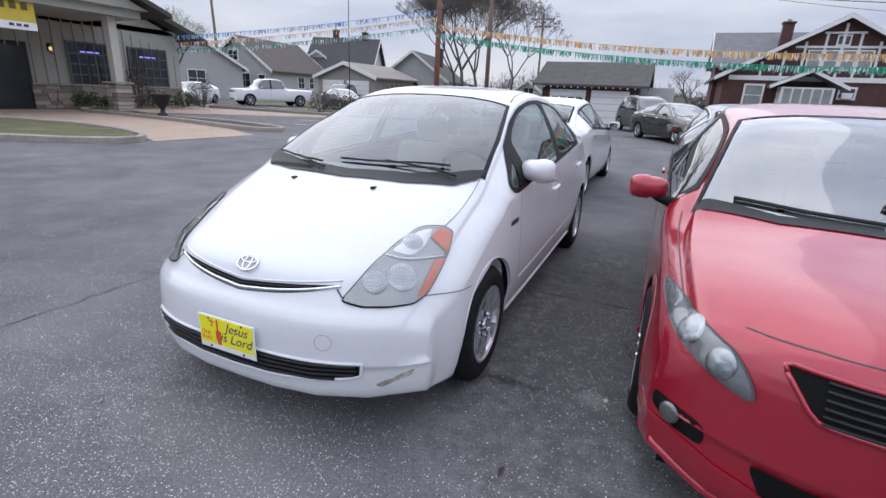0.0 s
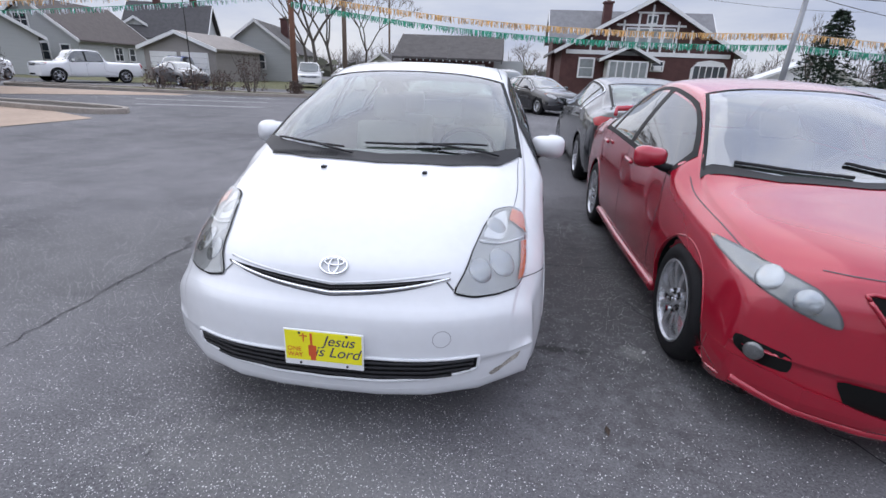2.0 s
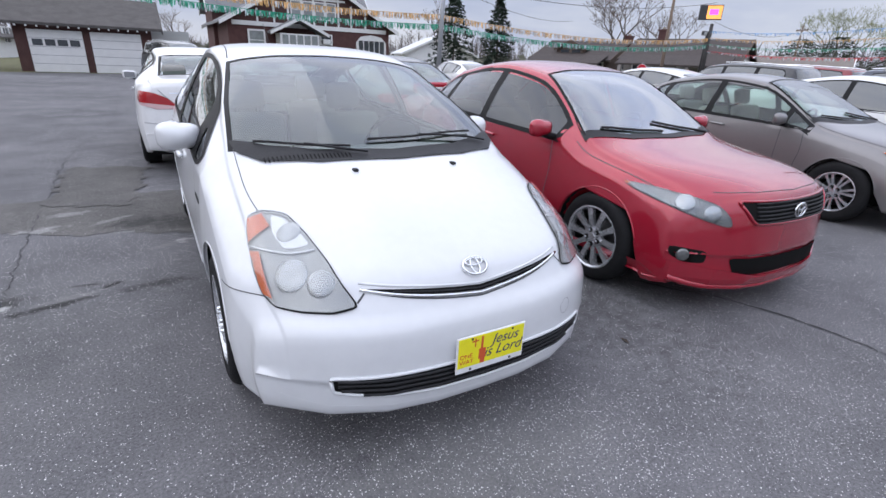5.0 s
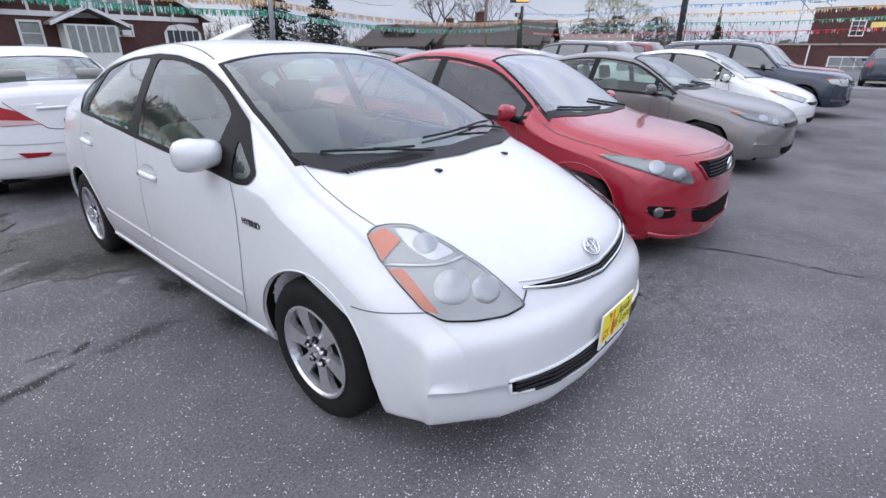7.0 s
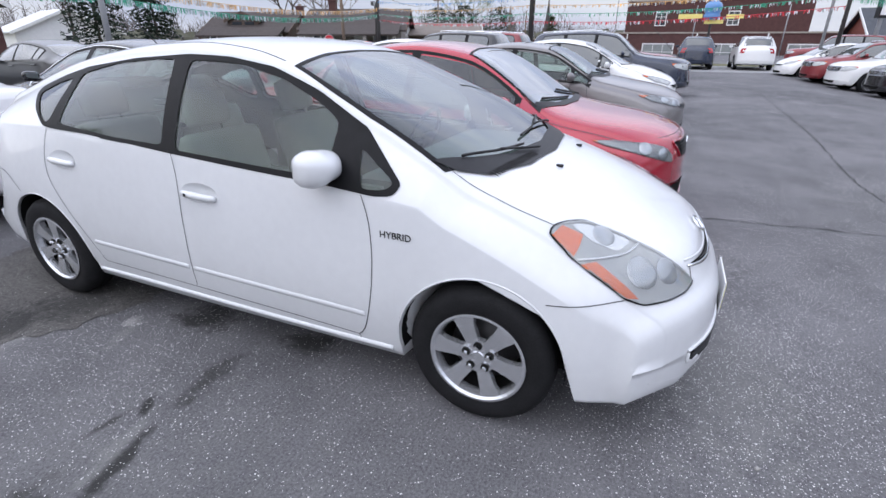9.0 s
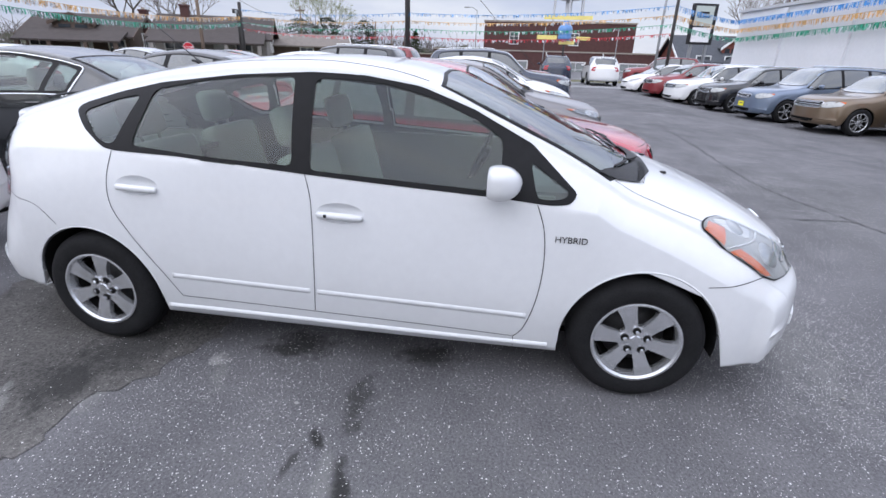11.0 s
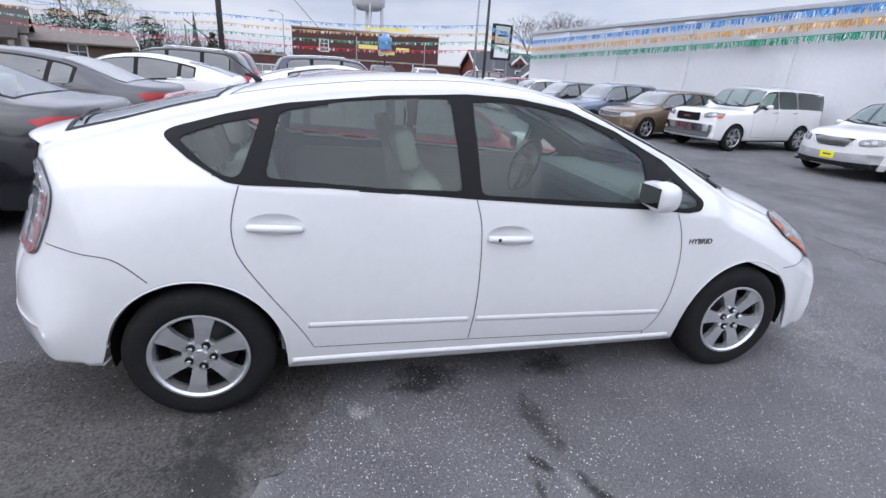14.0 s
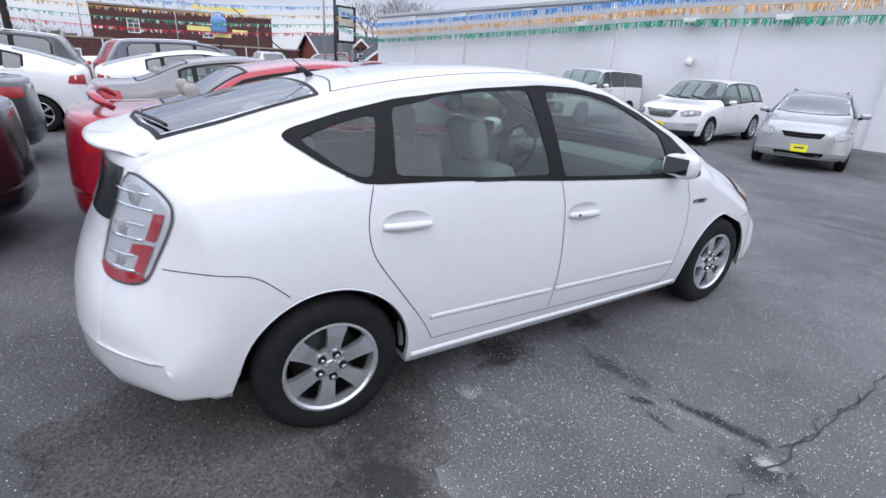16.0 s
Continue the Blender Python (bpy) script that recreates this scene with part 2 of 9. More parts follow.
def text_mesh(name, words, size, m, material, parent, shear=0.0, thick=0.001):
    """Words in the built-in font as a mesh lying in the xy plane of m."""
    cu = bpy.data.curves.new(name, "FONT")
    cu.body, cu.size, cu.shear, cu.extrude = words, size, shear, thick
    cu.align_x, cu.align_y = "CENTER", "CENTER"
    tmp = bpy.data.objects.new(name, cu)
    scene.collection.objects.link(tmp)
    bpy.context.view_layer.update()
    me = bpy.data.meshes.new_from_object(tmp.evaluated_get(bpy.context.evaluated_depsgraph_get()))
    bpy.data.objects.remove(tmp)
    me.materials.clear()
    me.materials.append(material)
    ob = new(name, me)
    ob.parent, ob.matrix_local = parent, m
    return ob

# ---------- cars: a lofted shell with everything else laid onto it ----------
from mathutils.bvhtree import BVHTree
from mathutils.kdtree import KDTree


def ease(a, b, t):
    s = min(1.0, max(0.0, (t - a) / (b - a)))
    return s * s * (3 - 2 * s)


def inside(poly, u, v):
    hit = False
    for (a, b), (c, d) in zip(poly, poly[1:] + poly[:1]):
        if (b > v) != (d > v) and u < (c - a) * (v - b) / (d - b) + a:
            hit = not hit
    return hit


def smooth_line(pts, step):
    """Resamples a polyline as a Catmull-Rom curve."""
    pts = [Vector(p) for p in pts]
    out = []
    for i in range(len(pts) - 1):
        p0, p1, p2, p3 = pts[max(i - 1, 0)], pts[i], pts[i + 1], pts[min(i + 2, len(pts) - 1)]
        n = max(1, int((p2 - p1).length / step))
        for j in range(n):
            t = j / n
            out.append(0.5 * ((2 * p1) + (p2 - p0) * t + (2 * p0 - 5 * p1 + 4 * p2 - p3) * t * t + (3 * p1 - p0 - 3 * p2 + p3) * t ** 3))
    return out + [pts[-1]]


class Body:
    """The shell of a car: front at -y, wheels on z = 0."""

    def __init__(self, sp, ny=150, n1=14, n2=9, n3=12):
        self.sp = sp
        f = {k: spline(sp[k]) for k in ("top", "bot", "belt", "W", "xC", "xD", "drop")}
        self.f, self.n = f, (n1, n2, n3)
        self.tuck = spline(sp["tuck"])
        self.y0, self.y1 = sp["top"][0][0], sp["top"][-1][0]
        base = [self.y0 + (self.y1 - self.y0) * j / ny for j in range(ny + 1)]
        ends = [self.y0 + 0.10 * (j / 10) ** 2 for j in range(10)] + [self.y1 - 0.10 * (j / 10) ** 2 for j in range(10)]
        cuts = []
        for yc in sp["axles"]:
            for c in (1.004, 0.999, 0.985, 0.955, 0.91, 0.84, 0.75):
                for sg in (-1, 1):
                    lo, hi = self.y0, self.y1
                    for _ in range(28):
                        mid = (lo + hi) / 2
                        lo, hi = (mid, hi) if self.edge(mid, sp["wheel"] + sp["arch"] * math.sqrt(max(0.0, 1 - c * c))) < yc + sg * c * sp["arch"] else (lo, mid)
                    cuts.append(lo)
        self.ys = sorted({round(y, 4) for y in base + ends + cuts})
        self.rows = [self.section(y) for y in self.ys]

    def bow(self, y):
        sp = self.sp
        d = y - self.y0
        nose = sp["bowf"] * (0.82 + 0.18 * ease(0.0, 0.14, d)) * (1 - ease(0.10, 1.45, d))
        return nose - sp["bowr"] * ease(self.y1 - 1.3, self.y1, y)

    def side(self, y):
        """The true length-wise place and half width of the flank of the station y."""
        k, w = self.bow(y), 0.8
        for _ in range(5):
            ys = y + k * w ** 3.0
            w = self.f["W"](ys)
        return ys, w

    def marks(self, y):
        f = self.f
        ys, w = self.side(y)
        zt, zb = f["top"](y), f["bot"](ys)
        zb = min(zb, zt - 0.05) if y > self.y0 + 0.15 and y < self.y1 - 0.15 else min(max(zb, f["bot"](y)), zt - 0.004)
        zd = zt - min(f["drop"](ys), 0.45 * (zt - zb))
        zc = min(f["belt"](ys), zd - 0.12 * (zd - zb))
        return ys, w, zt, zb, zd, zc, f["xC"](ys), min(f["xD"](ys), f["xC"](ys) - 0.01)

    def flank(self, marks, z):
        """Half width of the flank at the height z."""
        ys, w, zt, z0, zd, zc, xc, xd = marks
        u = min(1.0, max(0.0, (z - z0) / max(1e-4, zc - z0)))
        return w - self.tuck(ys) * w * ((0.45 - u) / 0.45) ** 2 if u < 0.45 else w - (w - xc) * ((u - 0.45) / 0.55) ** 2

    def wide(self, ys, z):
        """Half width of the flank at a true place along the car."""
        f = self.f
        return self.flank((ys, f["W"](ys), 0, f["bot"](ys), 0, f["belt"](ys), f["xC"](ys), 0), z)

    def edge(self, y, z):
        """The true length-wise place of the flank of the station y at the height z."""
        return y + self.bow(y) * self.flank(self.marks(y), z) ** 3.0

    def section(self, y):
        sp = self.sp
        n1, n2, n3 = self.n
        ys, w, zt, z0, zd, zc, xc, xd = self.marks(y)
        zb = z0
        mk, kb = (ys, w, zt, z0, zd, zc, xc, xd), self.bow(y)

        def open_at(z, yc):
            e = y + kb * self.flank(mk, z) ** 3.0 - yc
            return abs(e) < sp["arch"] and z < sp["wheel"] + math.sqrt(sp["arch"] ** 2 - e * e)
        for yc in sp["axles"]:
            if abs(ys - yc) < sp["arch"] + 0.2:
                top, n = sp["wheel"] + sp["arch"] + 0.01, 24
                hits = [z for z in (sp["wheel"] + (top - sp["wheel"]) * i / n for i in range(n)) if open_at(z, yc)]
                if hits:
                    lo, hi = hits[-1], hits[-1] + (top - sp["wheel"]) / n
                    for _ in range(12):
                        mid = (lo + hi) / 2
                        lo, hi = (mid, hi) if open_at(mid, yc) else (lo, mid)
                    zb = max(zb, lo)
        zb = min(zb, zc - 0.2 * (zc - z0))
        k, out = self.bow(y), []
        xb = self.flank(mk, z0)
        if zb > z0 + 0.004:
            out += [(0.0, z0), (0.50, z0), (0.505, zb), (0.53, zb)]
        else:
            out += [(xb * i / 4, z0) for i in range(4)]
        for i in range(n1):
            z = zb + (zc - zb) * i / n1
            out.append((self.flank(mk, z), z))
        for i in range(n2):
            t = i / n2
            out.append((xc + (xd - xc) * t + 0.018 * math.sin(math.pi * t), zc + (zd - zc) * t))
        for i in range(n3 + 1):
            a = math.pi / 2 * i / n3
            out.append((xd * max(0.0, math.cos(a)) ** (2 / 2.5), zd + (zt - zd) * math.sin(a) ** (2 / 2.5)))
        return [(x, y + k * x ** 3.0, z) for x, z in out]

    def mesh(self, holes=(), inset=0.0):
        bm = bmesh.new()
        grid = []
        for row in self.rows:
            full = [(-x, y, z) for x, y, z in row] + [p for p in row[::-1][1:-1]]
            grid.append([bm.verts.new(p) for p in full])
        for a, b in zip(grid, grid[1:]):
            for i in range(len(a)):
                j = (i + 1) % len(a)
                bm.faces.new((a[i], a[j], b[j], b[i]))
        bm.faces.new(grid[0][::-1])
        bm.faces.new(grid[-1])
        bm.normal_update()
        if not hasattr(self, "tree"):
            self.tree = BVHTree.FromBMesh(bm)
            self.kd = KDTree(len(bm.verts))
            for i, v in enumerate(bm.verts):
                self.kd.insert(v.co, i)
            self.kd.balance()
            self.normals = [v.normal.copy() for v in bm.verts]
        gone = []
        for pts, d in holes:
            d, u, v = self.basis(d)
            poly = [(Vector(p).dot(u), Vector(p).dot(v)) for p in pts]
            for f in bm.faces:
                if f.normal.dot(d) < 0.15:
                    c = f.calc_center_median()
                    if inside(poly, c.dot(u), c.dot(v)) and (c - Vector(pts[0])).dot(d) < 0.6:
                        gone.append(f)
        if gone:
            bmesh.ops.delete(bm, geom=list(set(gone)), context="FACES")
        if inset:
            bm.normal_update()
            for v in bm.verts:
                v.co -= v.normal * inset
        return bm

    @staticmethod
    def basis(d):
        d = Vector(d).normalized()
        u = d.orthogonal().normalized() if abs(d.z) > 0.99 else d.cross(Vector((0, 0, 1))).normalized()
        return d, u, u.cross(d)

    def cast(self, p, d, off=0.0):
        d = Vector(d).normalized()
        hit, n, _, _ = self.tree.ray_cast(Vector(p) - d * 3.0, d, 6.0)
        if hit is None:
            hit, n, _, _ = self.tree.find_nearest(Vector(p))
        if n.dot(d) > 0:
            n = -n
        return hit + n * off, n

    def patch(self, name, pts, d, off, material, parent, label="", step=0.035, thick=0.0, cuts=()):
        """A panel with the outline pts (less the loops in cuts), laid onto the shell along d."""
        d, u, v = self.basis(d)
        bm = bmesh.new()
        p0 = Vector(pts[0])
        for loop in (pts, *cuts):
            vs = [bm.verts.new(((Vector(p) - p0).dot(u), (Vector(p) - p0).dot(v), 0)) for p in loop]
            for a, b in zip(vs, vs[1:] + vs[:1]):
                bm.edges.new((a, b))
        bmesh.ops.triangle_fill(bm, use_beauty=True, use_dissolve=False, edges=bm.edges[:])
        for axis in (0, 1):
            lo, hi = min(w.co[axis] for w in bm.verts), max(w.co[axis] for w in bm.verts)
            n = int((hi - lo) / step)
            for i in range(1, n + 1):
                c = [0, 0, 0]
                c[axis] = lo + (hi - lo) * i / (n + 1)
                no = [0, 0, 0]
                no[axis] = 1
                bmesh.ops.bisect_plane(bm, geom=bm.verts[:] + bm.edges[:] + bm.faces[:], plane_co=c, plane_no=no)
        for w in bm.verts:
            w.co = self.cast(p0 + u * w.co.x + v * w.co.y, d, off)[0]
        bm.normal_update()
        flip = [f for f in bm.faces if f.normal.dot(d) > 0]
        if flip:
            bmesh.ops.reverse_faces(bm, faces=flip)
        if thick:
            ext = bmesh.ops.extrude_face_region(bm, geom=bm.faces[:])
            bm.normal_update()
            vs = [w for w in ext["geom"] if isinstance(w, bmesh.types.BMVert)]
            for w in vs:
                w.co -= d * thick
            bmesh.ops.recalc_face_normals(bm, faces=bm.faces[:])
        bm.verts.index_update()
        soft = []
        for w in bm.verts:
            acc = Vector()
            for co, i, dist in self.kd.find_n(w.co, 7):
                nv = self.normals[i]
                acc += (nv if nv.dot(d) < 0 else -nv) / (dist + 0.01)
            soft.append(acc.normalized())
        ob = part(name, bm, material, parent, label, smooth=not thick)
        if not thick:
            ob.data.normals_split_custom_set_from_vertices(soft)
        return ob

    def ribbon(self, name, pts, d, width, off, material, parent, label="", round_=0.0):
        """A narrow strip (or a bead, with round_) along pts on the shell."""
        line = [self.cast(p, d, off) for p in smooth_line(pts, 0.025)]
        bm = bmesh.new()
        if round_:
            tube(bm, [p for p, _ in line], round_, 6)
        else:
            prev = None
            for i, (p, n) in enumerate(line):
                t = (line[min(i + 1, len(line) - 1)][0] - line[max(i - 1, 0)][0])
                if t.length < 1e-6:
                    continue
                s = t.normalized().cross(n).normalized() * width / 2
                cur = (bm.verts.new(p + s), bm.verts.new(p - s))
                if prev:
                    bm.faces.new((prev[0], prev[1], cur[1], cur[0]))
                prev = cur
        return part(name, bm, material, parent, label, smooth=True)


def mirror(pts):
    return [(-x, y, z) for x, y, z in pts]


def sided(pts, s):
    return pts if s < 0 else mirror(pts)


# ---------- wheels ----------
WHEELS = {}


def wheel(car, at, side, r, rim_r, width=0.19, spokes=6, style="flat", alloy=None, nuts=True):
    """Tyre, rim with spokes and lug nuts; the outer face looks along -x for side -1."""
    alloy = alloy or ALLOY
    key = (r, rim_r, spokes, style, alloy.name, width)
    if key not in WHEELS:
        ms = []
        h = width / 2
        bm = bmesh.new()
        lathe(bm, [(rim_r - 0.008, h - 0.015), (rim_r, h - 0.004), (rim_r + 0.02, h), (rim_r + (r - rim_r) * 0.55, h + 0.006), (r - 0.022, h - 0.006),
                   (r - 0.004, h - 0.03), (r, h - 0.055), (r - 0.004, 0.02), (r - 0.004, 0.012), (r, 0.0), (r - 0.004, -0.012),
                   (r, -h + 0.055), (r - 0.022, -h + 0.006), (rim_r, -h)], 44)
        ms.append((bm, RUBBER))
        bm = bmesh.new()
        rr = rim_r
        lathe(bm, [(rr, h - 0.004), (rr + 0.002, h + 0.002), (rr - 0.008, h + 0.004), (rr - 0.016, h - 0.006), (rr - 0.022, h - 0.03), (rr - 0.03, -h + 0.02)], 44)
        n = spokes
        outs = [k * 2 * math.pi / n for k in range(n)]
        if style == "twin":
            outs = [a + s * 0.36 * math.pi / n for a in outs for s in (-1, 1)]
        for a in outs:
            pr = []
            k_ = rr / 0.199
            if style == "flat":
                rows_ = ((0.045, 0.026, -0.012), (0.090, 0.029, -0.006), (0.140, 0.034, 0.0), (0.186, 0.046, 0.0))
            elif style == "thin":
                rows_ = ((0.045, 0.016, -0.014), (0.090, 0.015, -0.006), (0.140, 0.017, 0.0), (0.186, 0.022, -0.002))
            else:
                rows_ = ((0.045, 0.012, -0.014), (0.090, 0.010, -0.006), (0.140, 0.011, 0.0), (0.186, 0.014, -0.002))
            for rad, hw, dx in rows_:
                pr.append([(rad * k_, -hw * k_, dx), (rad * k_, hw * k_, dx)])
            top, bot = [], []
            for lr in pr:
                row_t, row_b = [], []
                for ca, wv, dx in lr:
                    y, z = ca * math.cos(a) - wv * math.sin(a), ca * math.sin(a) + wv * math.cos(a)
                    row_t.append(bm.verts.new((h + dx - 0.006, y, z)))
                    row_b.append(bm.verts.new((h + dx - 0.034, y * 0.985, z * 0.985)))
                top.append(row_t), bot.append(row_b)
            fs = []
            for i in range(3):
                fs.append(bm.faces.new((top[i][0], top[i][1], top[i + 1][1], top[i + 1][0])))
                fs.append(bm.faces.new((top[i][0], top[i + 1][0], bot[i + 1][0], bot[i][0])))
                fs.append(bm.faces.new((top[i][1], bot[i][1], bot[i + 1][1], top[i + 1][1])))
            bmesh.ops.recalc_face_normals(bm, faces=fs)
        lathe(bm, [(0.0, h - 0.008), (0.026, h - 0.009), (0.030, h - 0.014), (0.075, h - 0.020), (0.080, h - 0.04)], 24)
        ms.append((bm, alloy))
        bm = bmesh.new()
        lathe(bm, [(0.0, -0.005), (rr * 0.72, -0.005), (rr * 0.72, -0.03), (0, -0.03)], 32)
        ms.append((bm, DARK_METAL))
        bm = bmesh.new()
        lathe(bm, [(rr - 0.031, h - 0.04), (rr - 0.033, -h + 0.02), (0.0, -h + 0.03)], 32)
        ms.append((bm, UNDER))
        bm = bmesh.new()
        bmesh.ops.create_cone(bm, segments=6, radius1=0.012, radius2=0.0095, depth=0.030, cap_ends=True)
        bmesh.ops.transform(bm, matrix=Matrix.Translation((h - 0.008, 0.052, 0)) @ Matrix.Rotation(math.pi / 2, 4, "Y"), verts=bm.verts[:])
        ms.append((bm, CHROME))
        bm = bmesh.new()
        bmesh.ops.create_cone(bm, segments=12, radius1=0.0175, radius2=0.0175, depth=0.006, cap_ends=True)
        bmesh.ops.transform(bm, matrix=Matrix.Translation((h - 0.0145, 0.052, 0)) @ Matrix.Rotation(math.pi / 2, 4, "Y"), verts=bm.verts[:])
        ms.append((bm, UNDER))
        obs = [part(nm, b, m_, None, smooth=(i in (0, 2, 3))) for i, (nm, (b, m_)) in enumerate(zip(("tyre", "rim", "brake_disc", "barrel", "lug_nut", "nut_pocket"), ms))]
        WHEELS[key] = [o.data for o in obs]
        for o in obs:
            bpy.data.objects.remove(o)
    me = WHEELS[key]
    w = new("wheel", me[0])
    w.parent = car
    w.matrix_local = Matrix.Translation(at) @ (Matrix.Rotation(math.pi, 4, "Z") if side < 0 else Matrix.Identity(4)) @ Matrix.Rotation(random.uniform(0, 6), 4, "X")
    w["label"] = "black rubber tyre on its rim"
    for nm, d in zip(("rim", "brake_disc", "barrel"), me[1:4]):
        o = new(nm, d)
        o.parent = w
    for k in range(5 if nuts else 0):
        o = new("lug_nut", me[4])
        o.parent, o.matrix_local = w, Matrix.Rotation(2 * math.pi * k / 5 + 0.3, 4, "X")
        o = new("nut_pocket", me[5])
        o.parent, o.matrix_local = w, Matrix.Rotation(2 * math.pi * k / 5 + 0.3, 4, "X")
    return w


def mirror_cap(body, car, s, at, size, material, glass_in=True):
    """A door mirror: a rounded shell on a short foot."""
    bm = bmesh.new()
    bmesh.ops.create_uvsphere(bm, u_segments=20, v_segments=12, radius=0.5)
    for v in bm.verts:
        x, y, z = v.co
        e = 3.4
        n = (abs(2 * x) ** e + abs(2 * z) ** e) ** (1 / e)
        m_ = math.sqrt((2 * x) ** 2 + (2 * z) ** 2) or 1
        k = m_ / n if n > 1e-6 else 1
        x, z = x * k, z * k
        y = min(y, 0.26)
        v.co = (x * size[0] * s * -1 + 0, y * size[1], z * size[2] * (1.0 if x < 0 else 0.88))
    bmesh.ops.recalc_face_normals(bm, faces=bm.faces[:])
    bmesh.ops.translate(bm, vec=(at[0] * -s, at[1], at[2]), verts=bm.verts[:])
    shell = part("mirror", bm, material, car, smooth=True)
    bm = bmesh.new()
    x0 = (abs(at[0]) - size[0] * 0.36) * s
    tube(bm, [(x0 - s * 0.10, at[1] - 0.03, at[2] - size[2] * 0.6), (x0, at[1] - 0.01, at[2] - size[2] * 0.42), (x0 + s * 0.04, at[1], at[2] - size[2] * 0.30)], [0.03, 0.026, 0.022], 8)
    part("mirror_foot", bm, BLACK_TRIM, shell, smooth=True)
    if glass_in:
        bm = boxm(at[0] * -s, at[1] + 0.262 * size[1], at[2], size[0] * 0.70, 0.004, size[2] * 0.64, 0.0015)
        part("mirror_glass", bm, mat("mirror_glass", (0.30, 0.31, 0.32), 0.03, metal=1.0), shell)
    return shell


def seat_mesh(w=0.50, fold=0.0):
    bm = bmesh.new()
    box(bm, 0, 0, 0.10, w, 0.50, 0.17, 0.05)
    box(bm, 0, 0.30, 0.42, w, 0.15, 0.62, 0.055, Matrix.Translation((0, 0.0, 0)) @ Matrix.Rotation(radians(-14), 4, "X"))
    box(bm, 0, 0.34, 0.86, 0.27, 0.10, 0.20, 0.045, Matrix.Rotation(radians(-14), 4, "X"))
    tube(bm, [(-0.07, 0.50, 0.62), (-0.07, 0.535, 0.76)], 0.008, 6)
    tube(bm, [(0.07, 0.50, 0.62), (0.07, 0.535, 0.76)], 0.008, 6)
    return bm


SEAT_MESH = []


def cabin(car, y_dash, y_front, y_back, width, z_floor, belt, left_hand=True, tone=None):
    """Floor, dashboard, wheel and seats that show through the glass."""
    tone = tone or SEAT
    part("cabin_floor", boxm(0, (y_dash + y_back) / 2 + 0.3, z_floor, width * 2 - 0.16, y_back - y_dash + 1.0, 0.04), CABIN, car)
    bm = bmesh.new()
    box(bm, 0, y_dash + 0.02, belt - 0.13, width * 2 - 0.2, 0.44, 0.20, 0.07)
    box(bm, 0, y_dash + 0.12, belt - 0.38, width * 2 - 0.24, 0.22, 0.5, 0.05)
    part("dashboard", bm, mat("dash_grey", (0.16, 0.165, 0.165), 0.7, var=0.1, vscale=10, bump=0.1, bscale=150), car, smooth=False)
    sx = 0.37
    bm = bmesh.new()
    ring = [(math.cos(a) * 0.185, 0, math.sin(a) * 0.185) for a in [i * math.pi / 12 for i in range(25)]]
    tube(bm, ring, 0.014, 8, cap=False)
    tube(bm, [(-0.18, 0, 0), (0, -0.03, -0.01), (0.18, 0, 0)], 0.018, 6)
    tube(bm, [(0, -0.02, 0), (0, -0.02, -0.18)], 0.02, 6)
    box(bm, 0, -0.03, -0.01, 0.12, 0.04, 0.10, 0.015)
    o = part("steering_wheel", bm, DARK_PLASTIC, car, smooth=True)
    o.matrix_local = Matrix.Translation((sx, y_dash + 0.42, belt - 0.06)) @ Matrix.Rotation(radians(24), 4, "X")
    if not SEAT_MESH:
        t = part("seat", seat_mesh(), tone, None, smooth=True)
        SEAT_MESH.append(t.data)
        bpy.data.objects.remove(t)
    for x, y in ((-sx, y_front), (sx, y_front), (-sx * 0.95, y_back), (sx * 0.95, y_back)):
        o = new("seat", SEAT_MESH[0])
        o.parent, o.matrix_local = car, Matrix.Translation((x, y, z_floor + 0.08))

# ---------- the white hatchback ----------
def grown(loop, k):
    c = sum((Vector(p) for p in loop), Vector()) / len(loop)
    return [tuple(c + (Vector(p) - c) * k) for p in loop]


def rounded(loop, step=0.03, r=0.25):
    """Rounds the corners of a closed loop."""
    n, out = len(loop), []
    for i in range(n):
        a, b, c = Vector(loop[i - 1]), Vector(loop[i]), Vector(loop[(i + 1) % n])
        ra, rc = min(step, (a - b).length * 0.45), min(step, (c - b).length * 0.45)
        p, q = b + (a - b).normalized() * ra, b + (c - b).normalized() * rc
        out += [tuple(p), tuple((p + q) / 4 + b / 2), tuple(q)]
    return out


def spread(loop, by):
    """Moves the points of a loop away from its middle by a set length."""
    c = sum((Vector(p) for p in loop), Vector()) / len(loop)
    return [tuple(Vector(p) + (Vector(p) - c).normalized() * by) for p in loop]


def oval(q, yc, zc, a, c, n=30):
    return [(q, yc + a * math.cos(2 * math.pi * i / n), zc + c * math.sin(2 * math.pi * i / n)) for i in range(n)]


def yz(x, *pts):
    return [(x, y, z) for y, z in pts]


